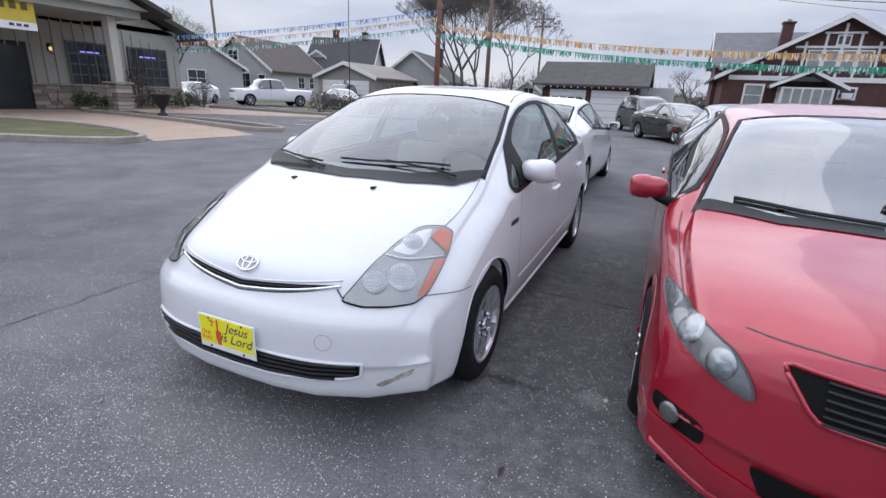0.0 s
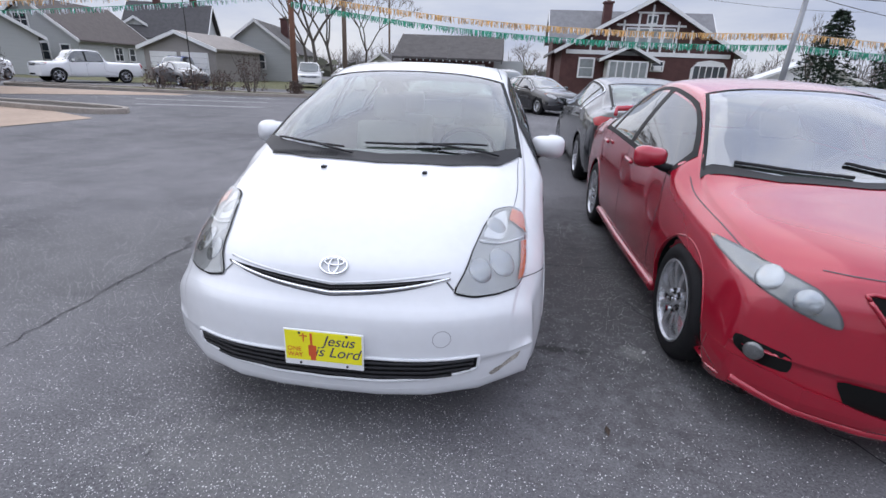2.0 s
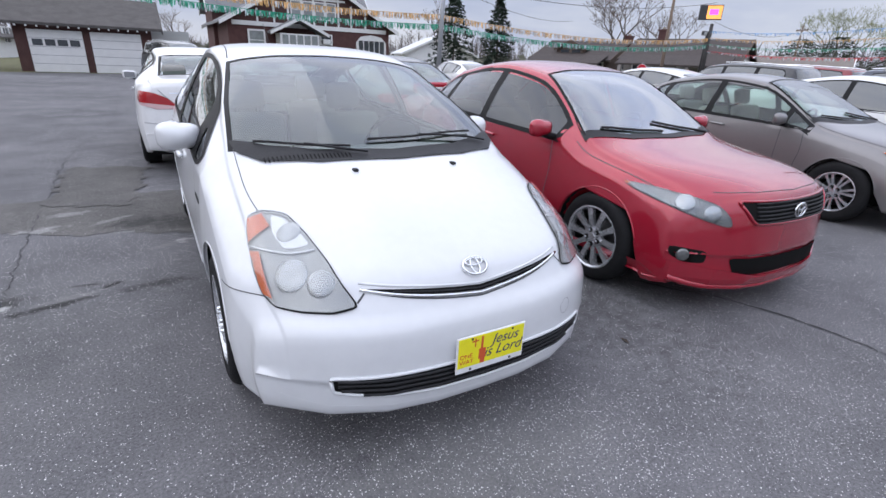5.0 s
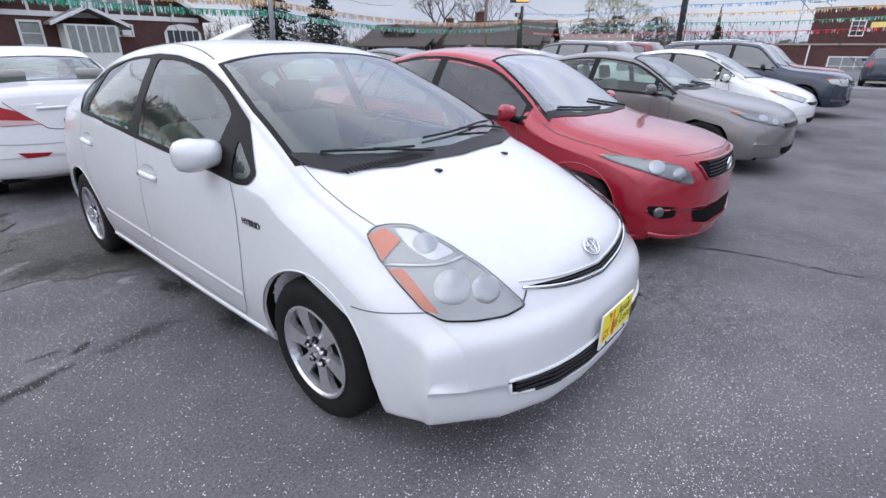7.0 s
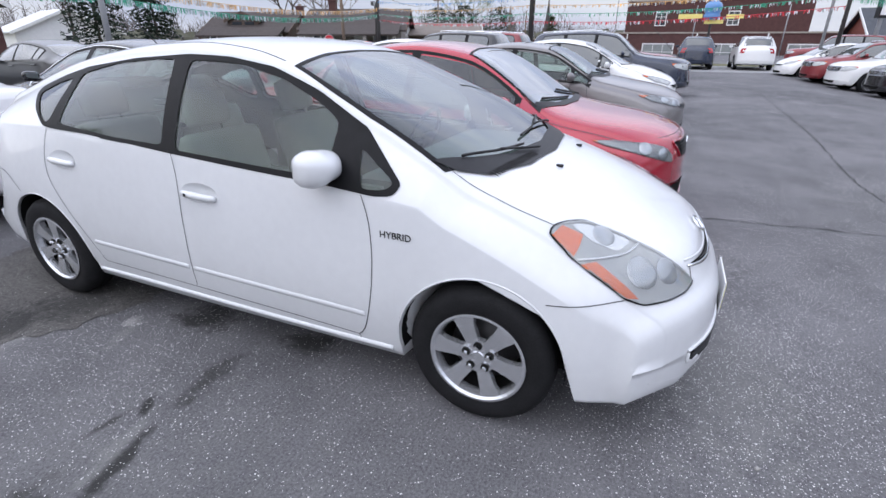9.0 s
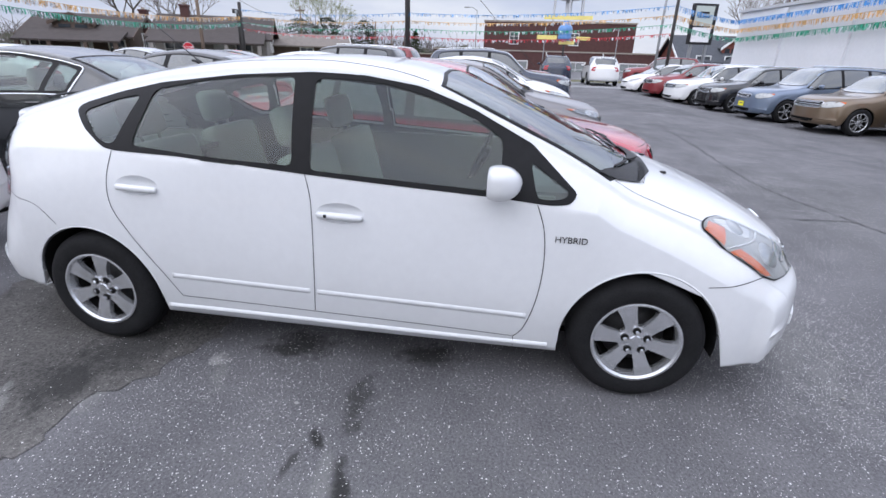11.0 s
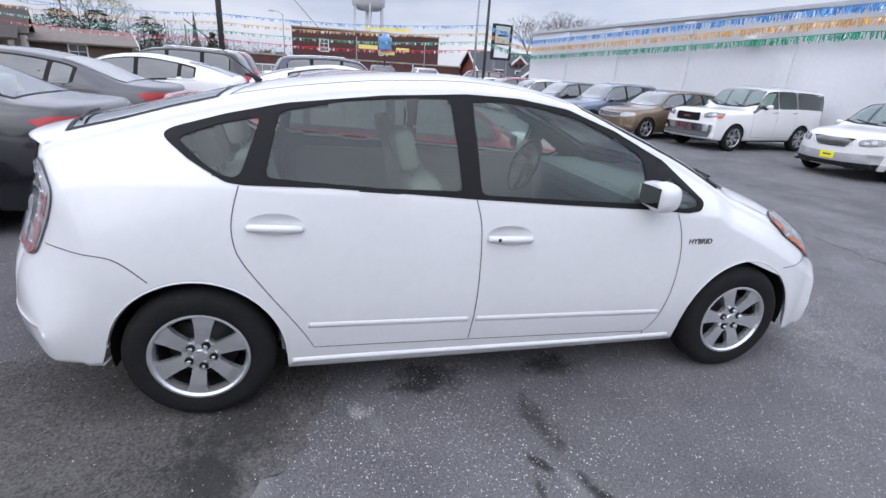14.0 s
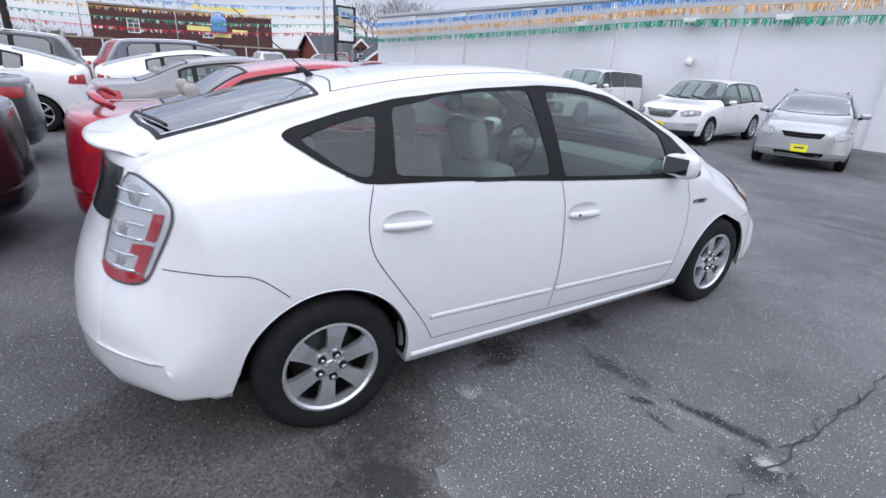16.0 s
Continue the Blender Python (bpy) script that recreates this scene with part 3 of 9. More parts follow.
HATCH = dict(
    top=[(-2.216, 0.374), (-2.213, 0.44), (-2.207, 0.525), (-2.19, 0.568), (-2.158, 0.605), (-2.128, 0.652), (-2.09, 0.708), (-2.0, 0.768), (-1.8, 0.865), (-1.5, 0.968), (-1.38, 1.003),
         (-1.2, 1.082), (-0.95, 1.190), (-0.65, 1.312), (-0.35, 1.418), (-0.1, 1.466), (0.2, 1.486), (0.5, 1.475), (0.8, 1.445), (1.1, 1.398), (1.4, 1.334),
         (1.7, 1.258), (1.92, 1.198), (1.985, 1.165), (2.008, 1.11), (2.028, 1.02), (2.062, 0.925), (2.102, 0.825), (2.15, 0.73), (2.182, 0.64), (2.20, 0.53), (2.206, 0.47)],
    bot=[(-2.216, 0.368), (-2.213, 0.30), (-2.207, 0.25), (-2.185, 0.218), (-2.0, 0.205), (-1.7, 0.20), (-0.9, 0.20), (0.95, 0.205), (1.6, 0.27), (2.0, 0.285), (2.16, 0.30), (2.19, 0.34), (2.203, 0.42), (2.206, 0.464)],
    belt=[(-1.8, 0.70), (-1.6, 0.785), (-1.4, 0.855), (-1.0, 0.905), (-0.5, 0.945), (0.0, 0.972), (0.8, 1.02), (1.2, 1.03), (1.5, 1.03), (1.8, 1.0), (2.1, 0.86)],
    W=[(-1.85, 0.790), (-1.7, 0.838), (-1.5, 0.850), (-1.0, 0.858), (0.0, 0.862), (1.0, 0.860), (1.5, 0.850), (1.8, 0.822), (2.0, 0.772), (2.2, 0.70)],
    xC=[(-1.85, 0.775), (-1.6, 0.822), (-1.0, 0.828), (0.0, 0.824), (0.8, 0.812), (1.2, 0.79), (1.6, 0.745), (2.0, 0.66)],
    xD=[(-2.0, 0.68), (-1.6, 0.725), (-1.2, 0.725), (-0.95, 0.70), (-0.35, 0.605), (0.2, 0.595), (1.0, 0.575), (1.5, 0.555), (2.0, 0.53)],
    drop=[(-1.85, 0.030), (-1.4, 0.065), (-0.9, 0.10), (-0.3, 0.075), (0.2, 0.072), (1.0, 0.07), (1.6, 0.075), (2.1, 0.06)],
    bowf=0.73, bowr=0.56, axles=(-1.35, 1.35), arch=0.350, wheel=0.306, tuck=[(-1.7, 0.025), (-1.2, 0.06), (1.2, 0.06), (1.8, 0.04)])


def hatchback(name, material):
    car = empty(name)
    b = Body(HATCH, 230, 30, 22, 16)
    side_d, sx = (1, 0, 0), -0.8
    front_pane = yz(sx, (0.150, 1.008), (0.168, 1.376), (0.0, 1.374), (-0.15, 1.358), (-0.35, 1.310), (-0.55, 1.232), (-0.672, 1.165), (-0.676, 0.966))
    tri_pane = yz(sx, (-0.815, 1.075), (-0.972, 0.972), (-0.945, 0.950), (-0.855, 0.945))
    rear_pane = yz(sx, (0.255, 1.022), (0.290, 1.380), (0.45, 1.374), (0.7, 1.350), (0.985, 1.300), (1.040, 1.066), (0.6, 1.040))
    quarter = yz(sx, (1.375, 1.188), (1.22, 1.236), (1.075, 1.272), (1.150, 1.075), (1.19, 1.070), (1.25, 1.100))
    outer = yz(sx, (-1.015, 0.965), (-0.985, 0.925), (-0.906, 0.917), (-0.68, 0.936), (-0.2, 0.962), (0.182, 0.985), (0.5, 1.008), (0.815, 1.028), (1.131, 1.034),
               (1.195, 1.042), (1.33, 1.115), (1.436, 1.188), (1.436, 1.208), (1.40, 1.226), (1.2, 1.284), (0.97, 1.335), (0.57, 1.384), (0.2, 1.407),
               (-0.05, 1.401), (-0.30, 1.364), (-0.55, 1.276), (-0.804, 1.152))
    panes = [rounded(spread(p, 0.011), 0.028) for p in (front_pane, tri_pane, rear_pane, quarter)]
    grips = ((1.020, 0.878), (0.018, 0.818))
    ws_d = (0, 0.75, -1)
    ws = [(-0.705, -1.11, 0.952), (-0.56, -1.235, 0.975), (-0.35, -1.325, 0.995), (0, -1.365, 1.005), (0.35, -1.325, 0.995), (0.56, -1.235, 0.975), (0.705, -1.11, 0.952),
          (0.66, -0.78, 1.15), (0.575, -0.37, 1.345), (0.3, -0.345, 1.395), (0, -0.335, 1.412), (-0.3, -0.345, 1.395), (-0.575, -0.37, 1.345), (-0.66, -0.78, 1.15)]
    ws_in = grown(ws, 0.968)
    hatch_d = (0, 0.25, -1)
    hg = [(-0.49, 1.245, 1.35), (-0.25, 1.225, 1.365), (0, 1.215, 1.375), (0.25, 1.225, 1.365), (0.49, 1.245, 1.35), (0.50, 1.6, 1.27), (0.485, 1.83, 1.19), (0.25, 1.885, 1.195), (0, 1.905, 1.198), (-0.25, 1.885, 1.195), (-0.485, 1.83, 1.19), (-0.50, 1.6, 1.27)]
    holes = [(grown(ws_in, 1.02), ws_d), (grown(hg, 0.93), hatch_d)]
    for p in panes:
        g = spread(p, 0.013)
        holes += [(g, side_d), (mirror(g), (-1, 0, 0))]
    bowls = [oval(-0.85, yc, zc + 0.004, 0.130, 0.064) for yc, zc in grips]
    bowls = [(g, side_d) for g in bowls] + [(mirror(g), (-1, 0, 0)) for g in bowls]
    b.mesh().free()
    part("body", b.mesh(holes + bowls), material, car, smooth=True)
    lin = b.mesh(holes, inset=0.028)
    bmesh.ops.delete(lin, geom=[f for f in lin.faces if f.calc_center_median().z < 0.62 or f.calc_center_median().y < -1.42 or f.calc_center_median().y > 1.8], context="FACES")
    part("cabin_lining", lin, CABIN, car, smooth=True)
    b.patch("windscreen", ws_in, ws_d, 0.0, GLASS_WS, car, step=0.06)
    b.patch("windscreen_surround", ws, ws_d, 0.002, BLACK_TRIM, car, cuts=[ws_in], step=0.05)
    b.patch("rear_glass", grown(hg, 0.95), hatch_d, 0.0, GLASS, car, step=0.06)
    b.patch("rear_glass_surround", hg, hatch_d, 0.003, BLACK_TRIM, car, cuts=[grown(hg, 0.95)], step=0.05)
    cowl = [(-0.69, -1.12, 0.93), (-0.675, -1.19, 0.93), (-0.59, -1.30, 0.96), (-0.36, -1.395, 0.985), (0, -1.430, 0.99), (0.36, -1.395, 0.985), (0.59, -1.30, 0.96), (0.675, -1.19, 0.93), (0.69, -1.12, 0.93),
            (0.69, -1.10, 0.95), (0.55, -1.215, 0.98), (0.35, -1.305, 1.0), (0, -1.345, 1.01), (-0.35, -1.305, 1.0), (-0.55, -1.215, 0.98), (-0.69, -1.10, 0.95)]
    b.patch("cowl", cowl, (0, 0, -1), 0.007, DARK_PLASTIC, car, step=0.02)
    for i in range(22):
        x = -0.58 + i * 0.017
        y = -1.300 - 0.090 * (1 - (abs(x) / 0.62) ** 2)
        b.ribbon("cowl_slot", [(x, y - 0.012, 1.0), (x, y + 0.025, 1.0)], (0, 0, -1), 0.006, 0.009, UNDER, car)
    for s in (-1, 1):
        d = (-s, 0, 0)
        for nm, p in zip(("front_door_glass", "corner_glass", "rear_door_glass", "quarter_glass"), panes):
            b.patch(nm, sided(p, s), d, 0.0, GLASS, car, step=0.05)
        b.patch("window_surround", sided(rounded(outer, 0.02), s), d, 0.004, BLACK_TRIM, car, cuts=[sided(p, s) for p in panes], step=0.05)
        q = -0.85
        seams = [yz(q, (1.149, 1.032), (1.172, 0.95), (1.183, 0.877), (1.176, 0.80), (1.150, 0.735), (1.06, 0.60), (0.97, 0.47), (0.915, 0.38), (0.884, 0.316)),
                 yz(q, (0.182, 0.985), (0.160, 0.90), (0.152, 0.80), (0.152, 0.6), (0.160, 0.45), (0.174, 0.312)),
                 yz(q, (-0.850, 0.918), (-0.885, 0.82), (-0.899, 0.70), (-0.895, 0.58), (-0.875, 0.45), (-0.835, 0.32), (-0.795, 0.272)),
                 yz(q, (0.884, 0.316), (0.6, 0.312), (0.172, 0.303), (-0.4, 0.288), (-0.795, 0.272)),
                 yz(q, (-1.60, 0.605), (-1.70, 0.612), (-1.80, 0.622), (-1.86, 0.628)),
                 yz(q, (1.88, 0.782), (1.70, 0.768), (1.60, 0.745), (1.50, 0.66), (1.475, 0.63)),
                 yz(q, (-0.795, 0.272), (-0.80, 0.235), (-0.80, 0.21))]
        for p in seams:
            b.ribbon("panel_gap", sided(p, s), d, 0.0040, 0.0016, GAP, car)
        b.ribbon("side_moulding", sided(yz(q, (0.905, 0.436), (0.5, 0.428), (0.185, 0.422)), s), d, 0.02, -0.014, material, car, round_=0.022)
        b.ribbon("side_moulding", sided(yz(q, (0.150, 0.421), (-0.3, 0.411), (-0.845, 0.397)), s), d, 0.02, -0.014, material, car, round_=0.022)
        b.ribbon("sill", sided(yz(q, (0.98, 0.245), (0.5, 0.245), (-0.5, 0.235), (-0.96, 0.235)), s), d, 0.02, -0.004, material, car, round_=0.016)
        for yc in HATCH["axles"]:
            arc = [(q, yc + 0.351 * math.cos(a), 0.306 + 0.351 * math.sin(a)) for a in [math.pi * (i / 24 * 1.12 - 0.06) for i in range(25)]]
            b.ribbon("wheel_arch_lip", sided(arc, s), d, 0.02, -0.002, material, car, round_=0.005)
            bm = bmesh.new()
            lathe(bm, [(0.10, 0.52 * s), (0.341, 0.52 * s), (0.342, 0.66 * s), (0.343, 0.84 * s)], 40)
            bmesh.ops.translate(bm, vec=(0, yc, 0.306), verts=bm.verts[:])
            for v in bm.verts:
                lim = b.wide(v.co.y, v.co.z) - 0.012
                v.co.x = max(-lim, min(lim, v.co.x))
            bmesh.ops.delete(bm, geom=[f for f in bm.faces if f.calc_center_median().z < 0.235], context="FACES")
            part("wheel_well", bm, UNDER, car, smooth=True)
            wheel(car, (0.748 * s, yc, 0.306), s, 0.3065, 0.199, 0.185, 6, "flat")
        # handles in their bowls
        for yc, zc in grips:
            rim = oval(q, yc, zc + 0.004, 0.112, 0.047)
            b.patch("handle_plate", sided(oval(q, yc, zc + 0.004, 0.150, 0.086), s), d, 0.0008, material, car, cuts=[sided(rim, s)], step=0.02)
            bm = bmesh.new()
            rings = []
            for i in range(7):
                r = 1 - i / 7
                loop = oval(q, yc, zc + 0.004 + 0.008 * (1 - r), 0.112 * r, 0.047 * r)
                rings.append([bm.verts.new(b.cast(p, d, 0.0010 - 0.024 * (1 - r ** 2.2))[0]) for p in sided(loop, s)])
            for r0, r1 in zip(rings, rings[1:]):
                for i in range(30):
                    bm.faces.new((r0[i], r0[(i + 1) % 30], r1[(i + 1) % 30], r1[i]))
            bm.faces.new(rings[-1])
            bmesh.ops.recalc_face_normals(bm, faces=bm.faces[:])
            if sum(f.normal.x for f in bm.faces) * s < 0:
                bmesh.ops.reverse_faces(bm, faces=bm.faces[:])
            part("handle_bowl", bm, material, car, smooth=True)
            bm = bmesh.new()
            bar = []
            for t, of, r in ((0.106, 0.004, 0.010), (0.098, 0.009, 0.0145), (0.06, 0.013, 0.0165), (0.0, 0.015, 0.017), (-0.06, 0.013, 0.0165), (-0.098, 0.009, 0.0145), (-0.106, 0.004, 0.010)):
                p0, n0 = b.cast(sided([(q, yc + t, zc + 0.03 * t - 0.008)], s)[0], d, of)
                bar.append((p0, r))
            tube(bm, [p for p, _ in bar], [r for _, r in bar], 12)
            h = part("door_handle", bm, material, car, smooth=True)
            if yc < 0.5 and s < 0:
                p0, n0 = b.cast((q, yc + 0.060, zc - 0.006), d, 0.0325)
                part("keyhole", boxm(p0.x, p0.y, p0.z, 0.004, 0.013, 0.015, 0.003), DARK_PLASTIC, h)
        # front lamps
        lamp_d = (-0.55 * s, 0.75, -0.45)
        lamp = rounded([(-0.728, -1.590, 0.846), (-0.695, -1.600, 0.866), (-0.655, -1.632, 0.872), (-0.602, -1.681, 0.866), (-0.560, -1.80, 0.820), (-0.512, -1.926, 0.745), (-0.480, -2.00, 0.680), (-0.444, -2.058, 0.618),
                        (-0.53, -2.045, 0.606), (-0.62, -1.985, 0.602), (-0.69, -1.905, 0.602), (-0.722, -1.845, 0.635), (-0.745, -1.76, 0.715), (-0.745, -1.67, 0.785)], 0.018)
        L = b.patch("headlight", sided(lamp, s), lamp_d, 0.003, LAMP_MID, car, "clear slightly hazed headlight with an amber reflector", step=0.02)
        amber1 = [(-0.728, -1.600, 0.838), (-0.680, -1.625, 0.862), (-0.668, -1.70, 0.832), (-0.744, -1.690, 0.778)]
        amber2 = [(-0.742, -1.715, 0.752), (-0.712, -1.75, 0.752), (-0.690, -1.885, 0.622), (-0.712, -1.855, 0.630), (-0.736, -1.785, 0.695)]
        b.patch("amber_reflector", sided(amber1, s), lamp_d, 0.010, AMBER, L, step=0.02)
        b.patch("amber_reflector", sided(amber2, s), lamp_d, 0.010, AMBER, L, step=0.02)
        upper = rounded([(-0.655, -1.65, 0.864), (-0.607, -1.70, 0.852), (-0.565, -1.81, 0.808), (-0.552, -1.845, 0.788), (-0.640, -1.82, 0.775), (-0.668, -1.74, 0.812)], 0.02)
        lower = rounded([(-0.690, -1.80, 0.738), (-0.560, -1.885, 0.762), (-0.512, -1.985, 0.690), (-0.472, -2.035, 0.640), (-0.60, -1.99, 0.622), (-0.670, -1.91, 0.628)], 0.03)
        b.patch("lamp_bowl", sided(upper, s), lamp_d, 0.005, LAMP_SILVER, L, step=0.02)
        b.patch("lamp_bowl", sided(lower, s), lamp_d, 0.005, LAMP_MID, L, step=0.02)
        for c, rr in (((-0.612, -1.76, 0.82), 0.045), ((-0.630, -1.89, 0.70), 0.062), ((-0.545, -1.965, 0.685), 0.050)):
            p0, n0 = b.cast(sided([c], s)[0], lamp_d, 0.004)
            bm = bmesh.new()
            lathe(bm, [(rr, 0.0), (rr * 0.9, 0.003), (rr * 0.7, 0.0055), (rr * 0.4, 0.0075), (rr * 0.2, 0.0083), (0.0, 0.0085)], 22, "z")
            bmesh.ops.transform(bm, matrix=Matrix.Translation(p0) @ n0.to_track_quat("Z", "Y").to_matrix().to_4x4(), verts=bm.verts[:])
            part("reflector", bm, REFLECTOR, L, smooth=True)
        b.ribbon("lamp_divider", sided([(-0.742, -1.70, 0.765), (-0.69, -1.77, 0.762), (-0.62, -1.845, 0.766), (-0.545, -1.872, 0.778)], s), lamp_d, 0.018, 0.006, LAMP_SILVER, L, round_=0.006)
        b.ribbon("lamp_edge", sided(grown(lamp + lamp[:1], 0.965), s), lamp_d, 0.006, 0.007, LAMP_MID, L)
        b.patch("lens", sided(grown(lamp, 0.99), s), lamp_d, 0.017, HAZY_LENS, L, step=0.03)
        b.ribbon("lamp_seam", sided(lamp + lamp[:1], s), lamp_d, 0.008, 0.005, BLACK_TRIM, L)
        # tail lamps
        tail_d = (-0.66 * s, -0.75, -0.1)
        tail = rounded([(-0.545, 1.955, 1.088), (-0.60, 1.905, 1.066), (-0.66, 1.86, 1.035), (-0.700, 1.83, 1.0), (-0.718, 1.841, 0.95), (-0.699, 1.883, 0.857), (-0.67, 1.929, 0.734), (-0.626, 1.976, 0.712), (-0.545, 2.042, 0.714),
                        (-0.497, 2.065, 0.76), (-0.487, 2.039, 0.889), (-0.516, 1.983, 1.034)], 0.025)
        T = b.patch("tail_light", sided(tail, s), tail_d, 0.004, LAMP_SILVER, car, "clear tail light with a red band", step=0.02)
        zed = lambda *q: [(x, y, z) for x, y, z in q]
        red1 = zed((-0.690, 1.855, 0.965), (-0.655, 1.885, 0.962), (-0.640, 1.925, 0.868), (-0.678, 1.90, 0.868))
        red2 = zed((-0.675, 1.905, 0.852), (-0.638, 1.93, 0.852), (-0.622, 1.965, 0.762), (-0.658, 1.94, 0.755))
        red3 = zed((-0.655, 1.945, 0.752), (-0.62, 1.97, 0.752), (-0.55, 2.03, 0.748), (-0.505, 2.06, 0.775), (-0.498, 2.064, 0.76), (-0.545, 2.042, 0.718), (-0.626, 1.976, 0.716), (-0.668, 1.93, 0.736))
        red4 = zed((-0.638, 1.93, 0.85), (-0.60, 1.965, 0.848), (-0.595, 1.975, 0.815), (-0.632, 1.945, 0.812))
        for loop in (red1, red2, red3, red4):
            b.patch("red_band", sided(loop, s), tail_d, 0.008, RED_LENS, T, step=0.02)
        for z0, x1 in ((1.035, 0.66), (0.985, 0.685), (0.925, 0.635), (0.875, 0.625), (0.815, 0.585), (0.765, 0.60)):
            b.ribbon("lamp_rib", sided([(-0.515, 2.03, z0 - 0.005), (-0.56, 1.98, z0 - 0.012), (-x1, 1.93, z0 - 0.01)], s), tail_d, 0.02, 0.004, LAMP_SILVER if z0 in (0.925, 0.815) else CHROME, T, round_=0.006)
        for c in ((-0.585, 1.95, 1.01), (-0.57, 1.99, 0.90), (-0.555, 2.0, 0.795)):
            p0, n0 = b.cast(sided([c], s)[0], tail_d, 0.003)
            bm = bmesh.new()
            lathe(bm, [(0.035, 0.0), (0.028, 0.006), (0.012, 0.003), (0.0, 0.009)], 20, "z")
            bmesh.ops.transform(bm, matrix=Matrix.Translation(p0) @ n0.to_track_quat("Z", "Y").to_matrix().to_4x4(), verts=bm.verts[:])
            part("lamp_bowl", bm, LAMP_MID, T, smooth=True)
        b.patch("lens", sided(grown(tail, 0.99), s), tail_d, 0.015, LENS, T, step=0.03)
        b.ribbon("lamp_seam", sided(tail + tail[:1], s), tail_d, 0.010, 0.005, GAP, T)
        # bonnet seam, roof ditch, washer jets
        b.ribbon("bonnet_seam", sided([(-0.665, -1.155, 0.96), (-0.682, -1.28, 0.945), (-0.690, -1.44, 0.91), (-0.676, -1.60, 0.872)], s), (-0.3 * s, 0, -1), 0.0032, 0.0015, GAP, car)
        b.ribbon("bonnet_seam", sided([(-0.446, -2.052, 0.630), (-0.43, -2.06, 0.668)], s), lamp_d, 0.007, 0.0015, GAP, car)
        b.ribbon("roof_seam", sided([(-0.56, -0.33, 1.37), (-0.525, 0.0, 1.43), (-0.505, 0.6, 1.43), (-0.48, 1.2, 1.37)], s), (0, 0, -1), 0.008, 0.001, GAP, car)
        jx = 0.245 * s
        p0, n0 = b.cast((jx, -1.495, 0.96), (0, 0, -1), 0.004)
        part("washer_jet", boxm(p0.x, p0.y, p0.z, 0.022, 0.030, 0.012, 0.004), DARK_PLASTIC, car)
        mirror_cap(b, car, s, (-0.872, -0.685, 1.018), (0.205, 0.185, 0.142), material)
    b.ribbon("hatch_seam", [(-0.48, 1.2, 1.36), (-0.25, 1.13, 1.39), (0, 1.11, 1.40), (0.25, 1.13, 1.39), (0.48, 1.2, 1.36)], (0, 0, -1), 0.008, 0.001, GAP, car)
    # nose: slot with bright lip, low grille, emblem
    fd = (0, 1, -0.15)
    slot = [(x, -2.135 + 0.47 * x * x, 0.636 + 0.078 * abs(x) + 0.045 * x * x) for x in [-0.44 + 0.055 * i for i in range(17)]]
    low = lambda dz: [(x, y, z + dz) for x, y, z in slot]
    taper = lambda dz: [(x, y, z + dz * (1 - (abs(x) / 0.46) ** 3)) for x, y, z in slot]
    b.patch("upper_grille", taper(0.013) + taper(-0.007)[::-1], fd, 0.003, UNDER, car, step=0.03)
    b.ribbon("grille_slat", taper(0.002)[2:-2], fd, 0.004, 0.005, DARK_PLASTIC, car, round_=0.003)
    b.ribbon("grille_lip", taper(-0.014), fd, 0.016, 0.004, CHROME, car, "bright grille lip", round_=0.0065)
    b.ribbon("bonnet_edge", low(0.020), fd, 0.01, 0.000, material, car, round_=0.005)
    b.ribbon("panel_gap", taper(-0.024), fd, 0.006, 0.002, GAP, car)
    ups = [(-0.572, -2.07, 0.392), (-0.50, -2.12, 0.394), (-0.25, -2.18, 0.399), (0, -2.2, 0.402)]
    lows = [(-0.566, -2.07, 0.336), (-0.50, -2.12, 0.322), (-0.25, -2.18, 0.304), (0, -2.2, 0.299)]
    lg = rounded(ups + mirror(ups)[::-1][1:] + mirror(lows) + lows[::-1][1:], 0.010)
    G = b.patch("lower_grille", lg, (0, 1, 0), 0.003, UNDER, car, step=0.04)
    b.ribbon("grille_rim", lg + lg[:1], (0, 1, 0), 0.01, 0.003, material, car, round_=0.007)
    for z in (0.322, 0.342, 0.362, 0.382):
        e = {0.322: 0.47, 0.342: 0.54, 0.362: 0.55, 0.382: 0.55}[z]
        b.ribbon("grille_slat", [(x, -2.15, z) for x in (-e, -0.3, 0, 0.3, e)], (0, 1, 0), 0.01, 0.006, DARK_PLASTIC, G, round_=0.006)
    b.ribbon("bumper_crease", [(-0.72, -1.9, 0.30), (-0.6, -2.05, 0.275), (-0.3, -2.15, 0.262), (0, -2.18, 0.258), (0.3, -2.15, 0.262), (0.6, -2.05, 0.275), (0.72, -1.9, 0.30)], (0, 1, 0), 0.02, -0.0165, material, car, round_=0.018)
    b.ribbon("tow_cover", [(x, y, z) for x, y, z in [(0.43 + 0.033 * math.cos(a), -2.1, 0.478 + 0.033 * math.sin(a)) for a in [2 * math.pi * i / 24 for i in range(25)]]], (0, 1, 0), 0.003, 0.001, mat("cover_gap", (0.35, 0.35, 0.36), 0.6), car)
    e_d = (0, 1, -0.75)
    p0, n0 = b.cast((0, -2.088, 0.706), e_d, 0.004)
    em = bmesh.new()
    for rx, rz, k in ((0.052, 0.036, 0.0050), (0.018, 0.033, 0.004), (0.038, 0.014, 0.004)):
        oy = 0.015 if rz == 0.014 else 0.0
        tube(em, [(rx * math.cos(a), rz * math.sin(a) + oy, 0.003) for a in [2 * math.pi * i / 28 for i in range(29)]], k, 6, cap=False)
    em_ob = part("emblem", em, CHROME, car, "chrome oval emblem", smooth=True)
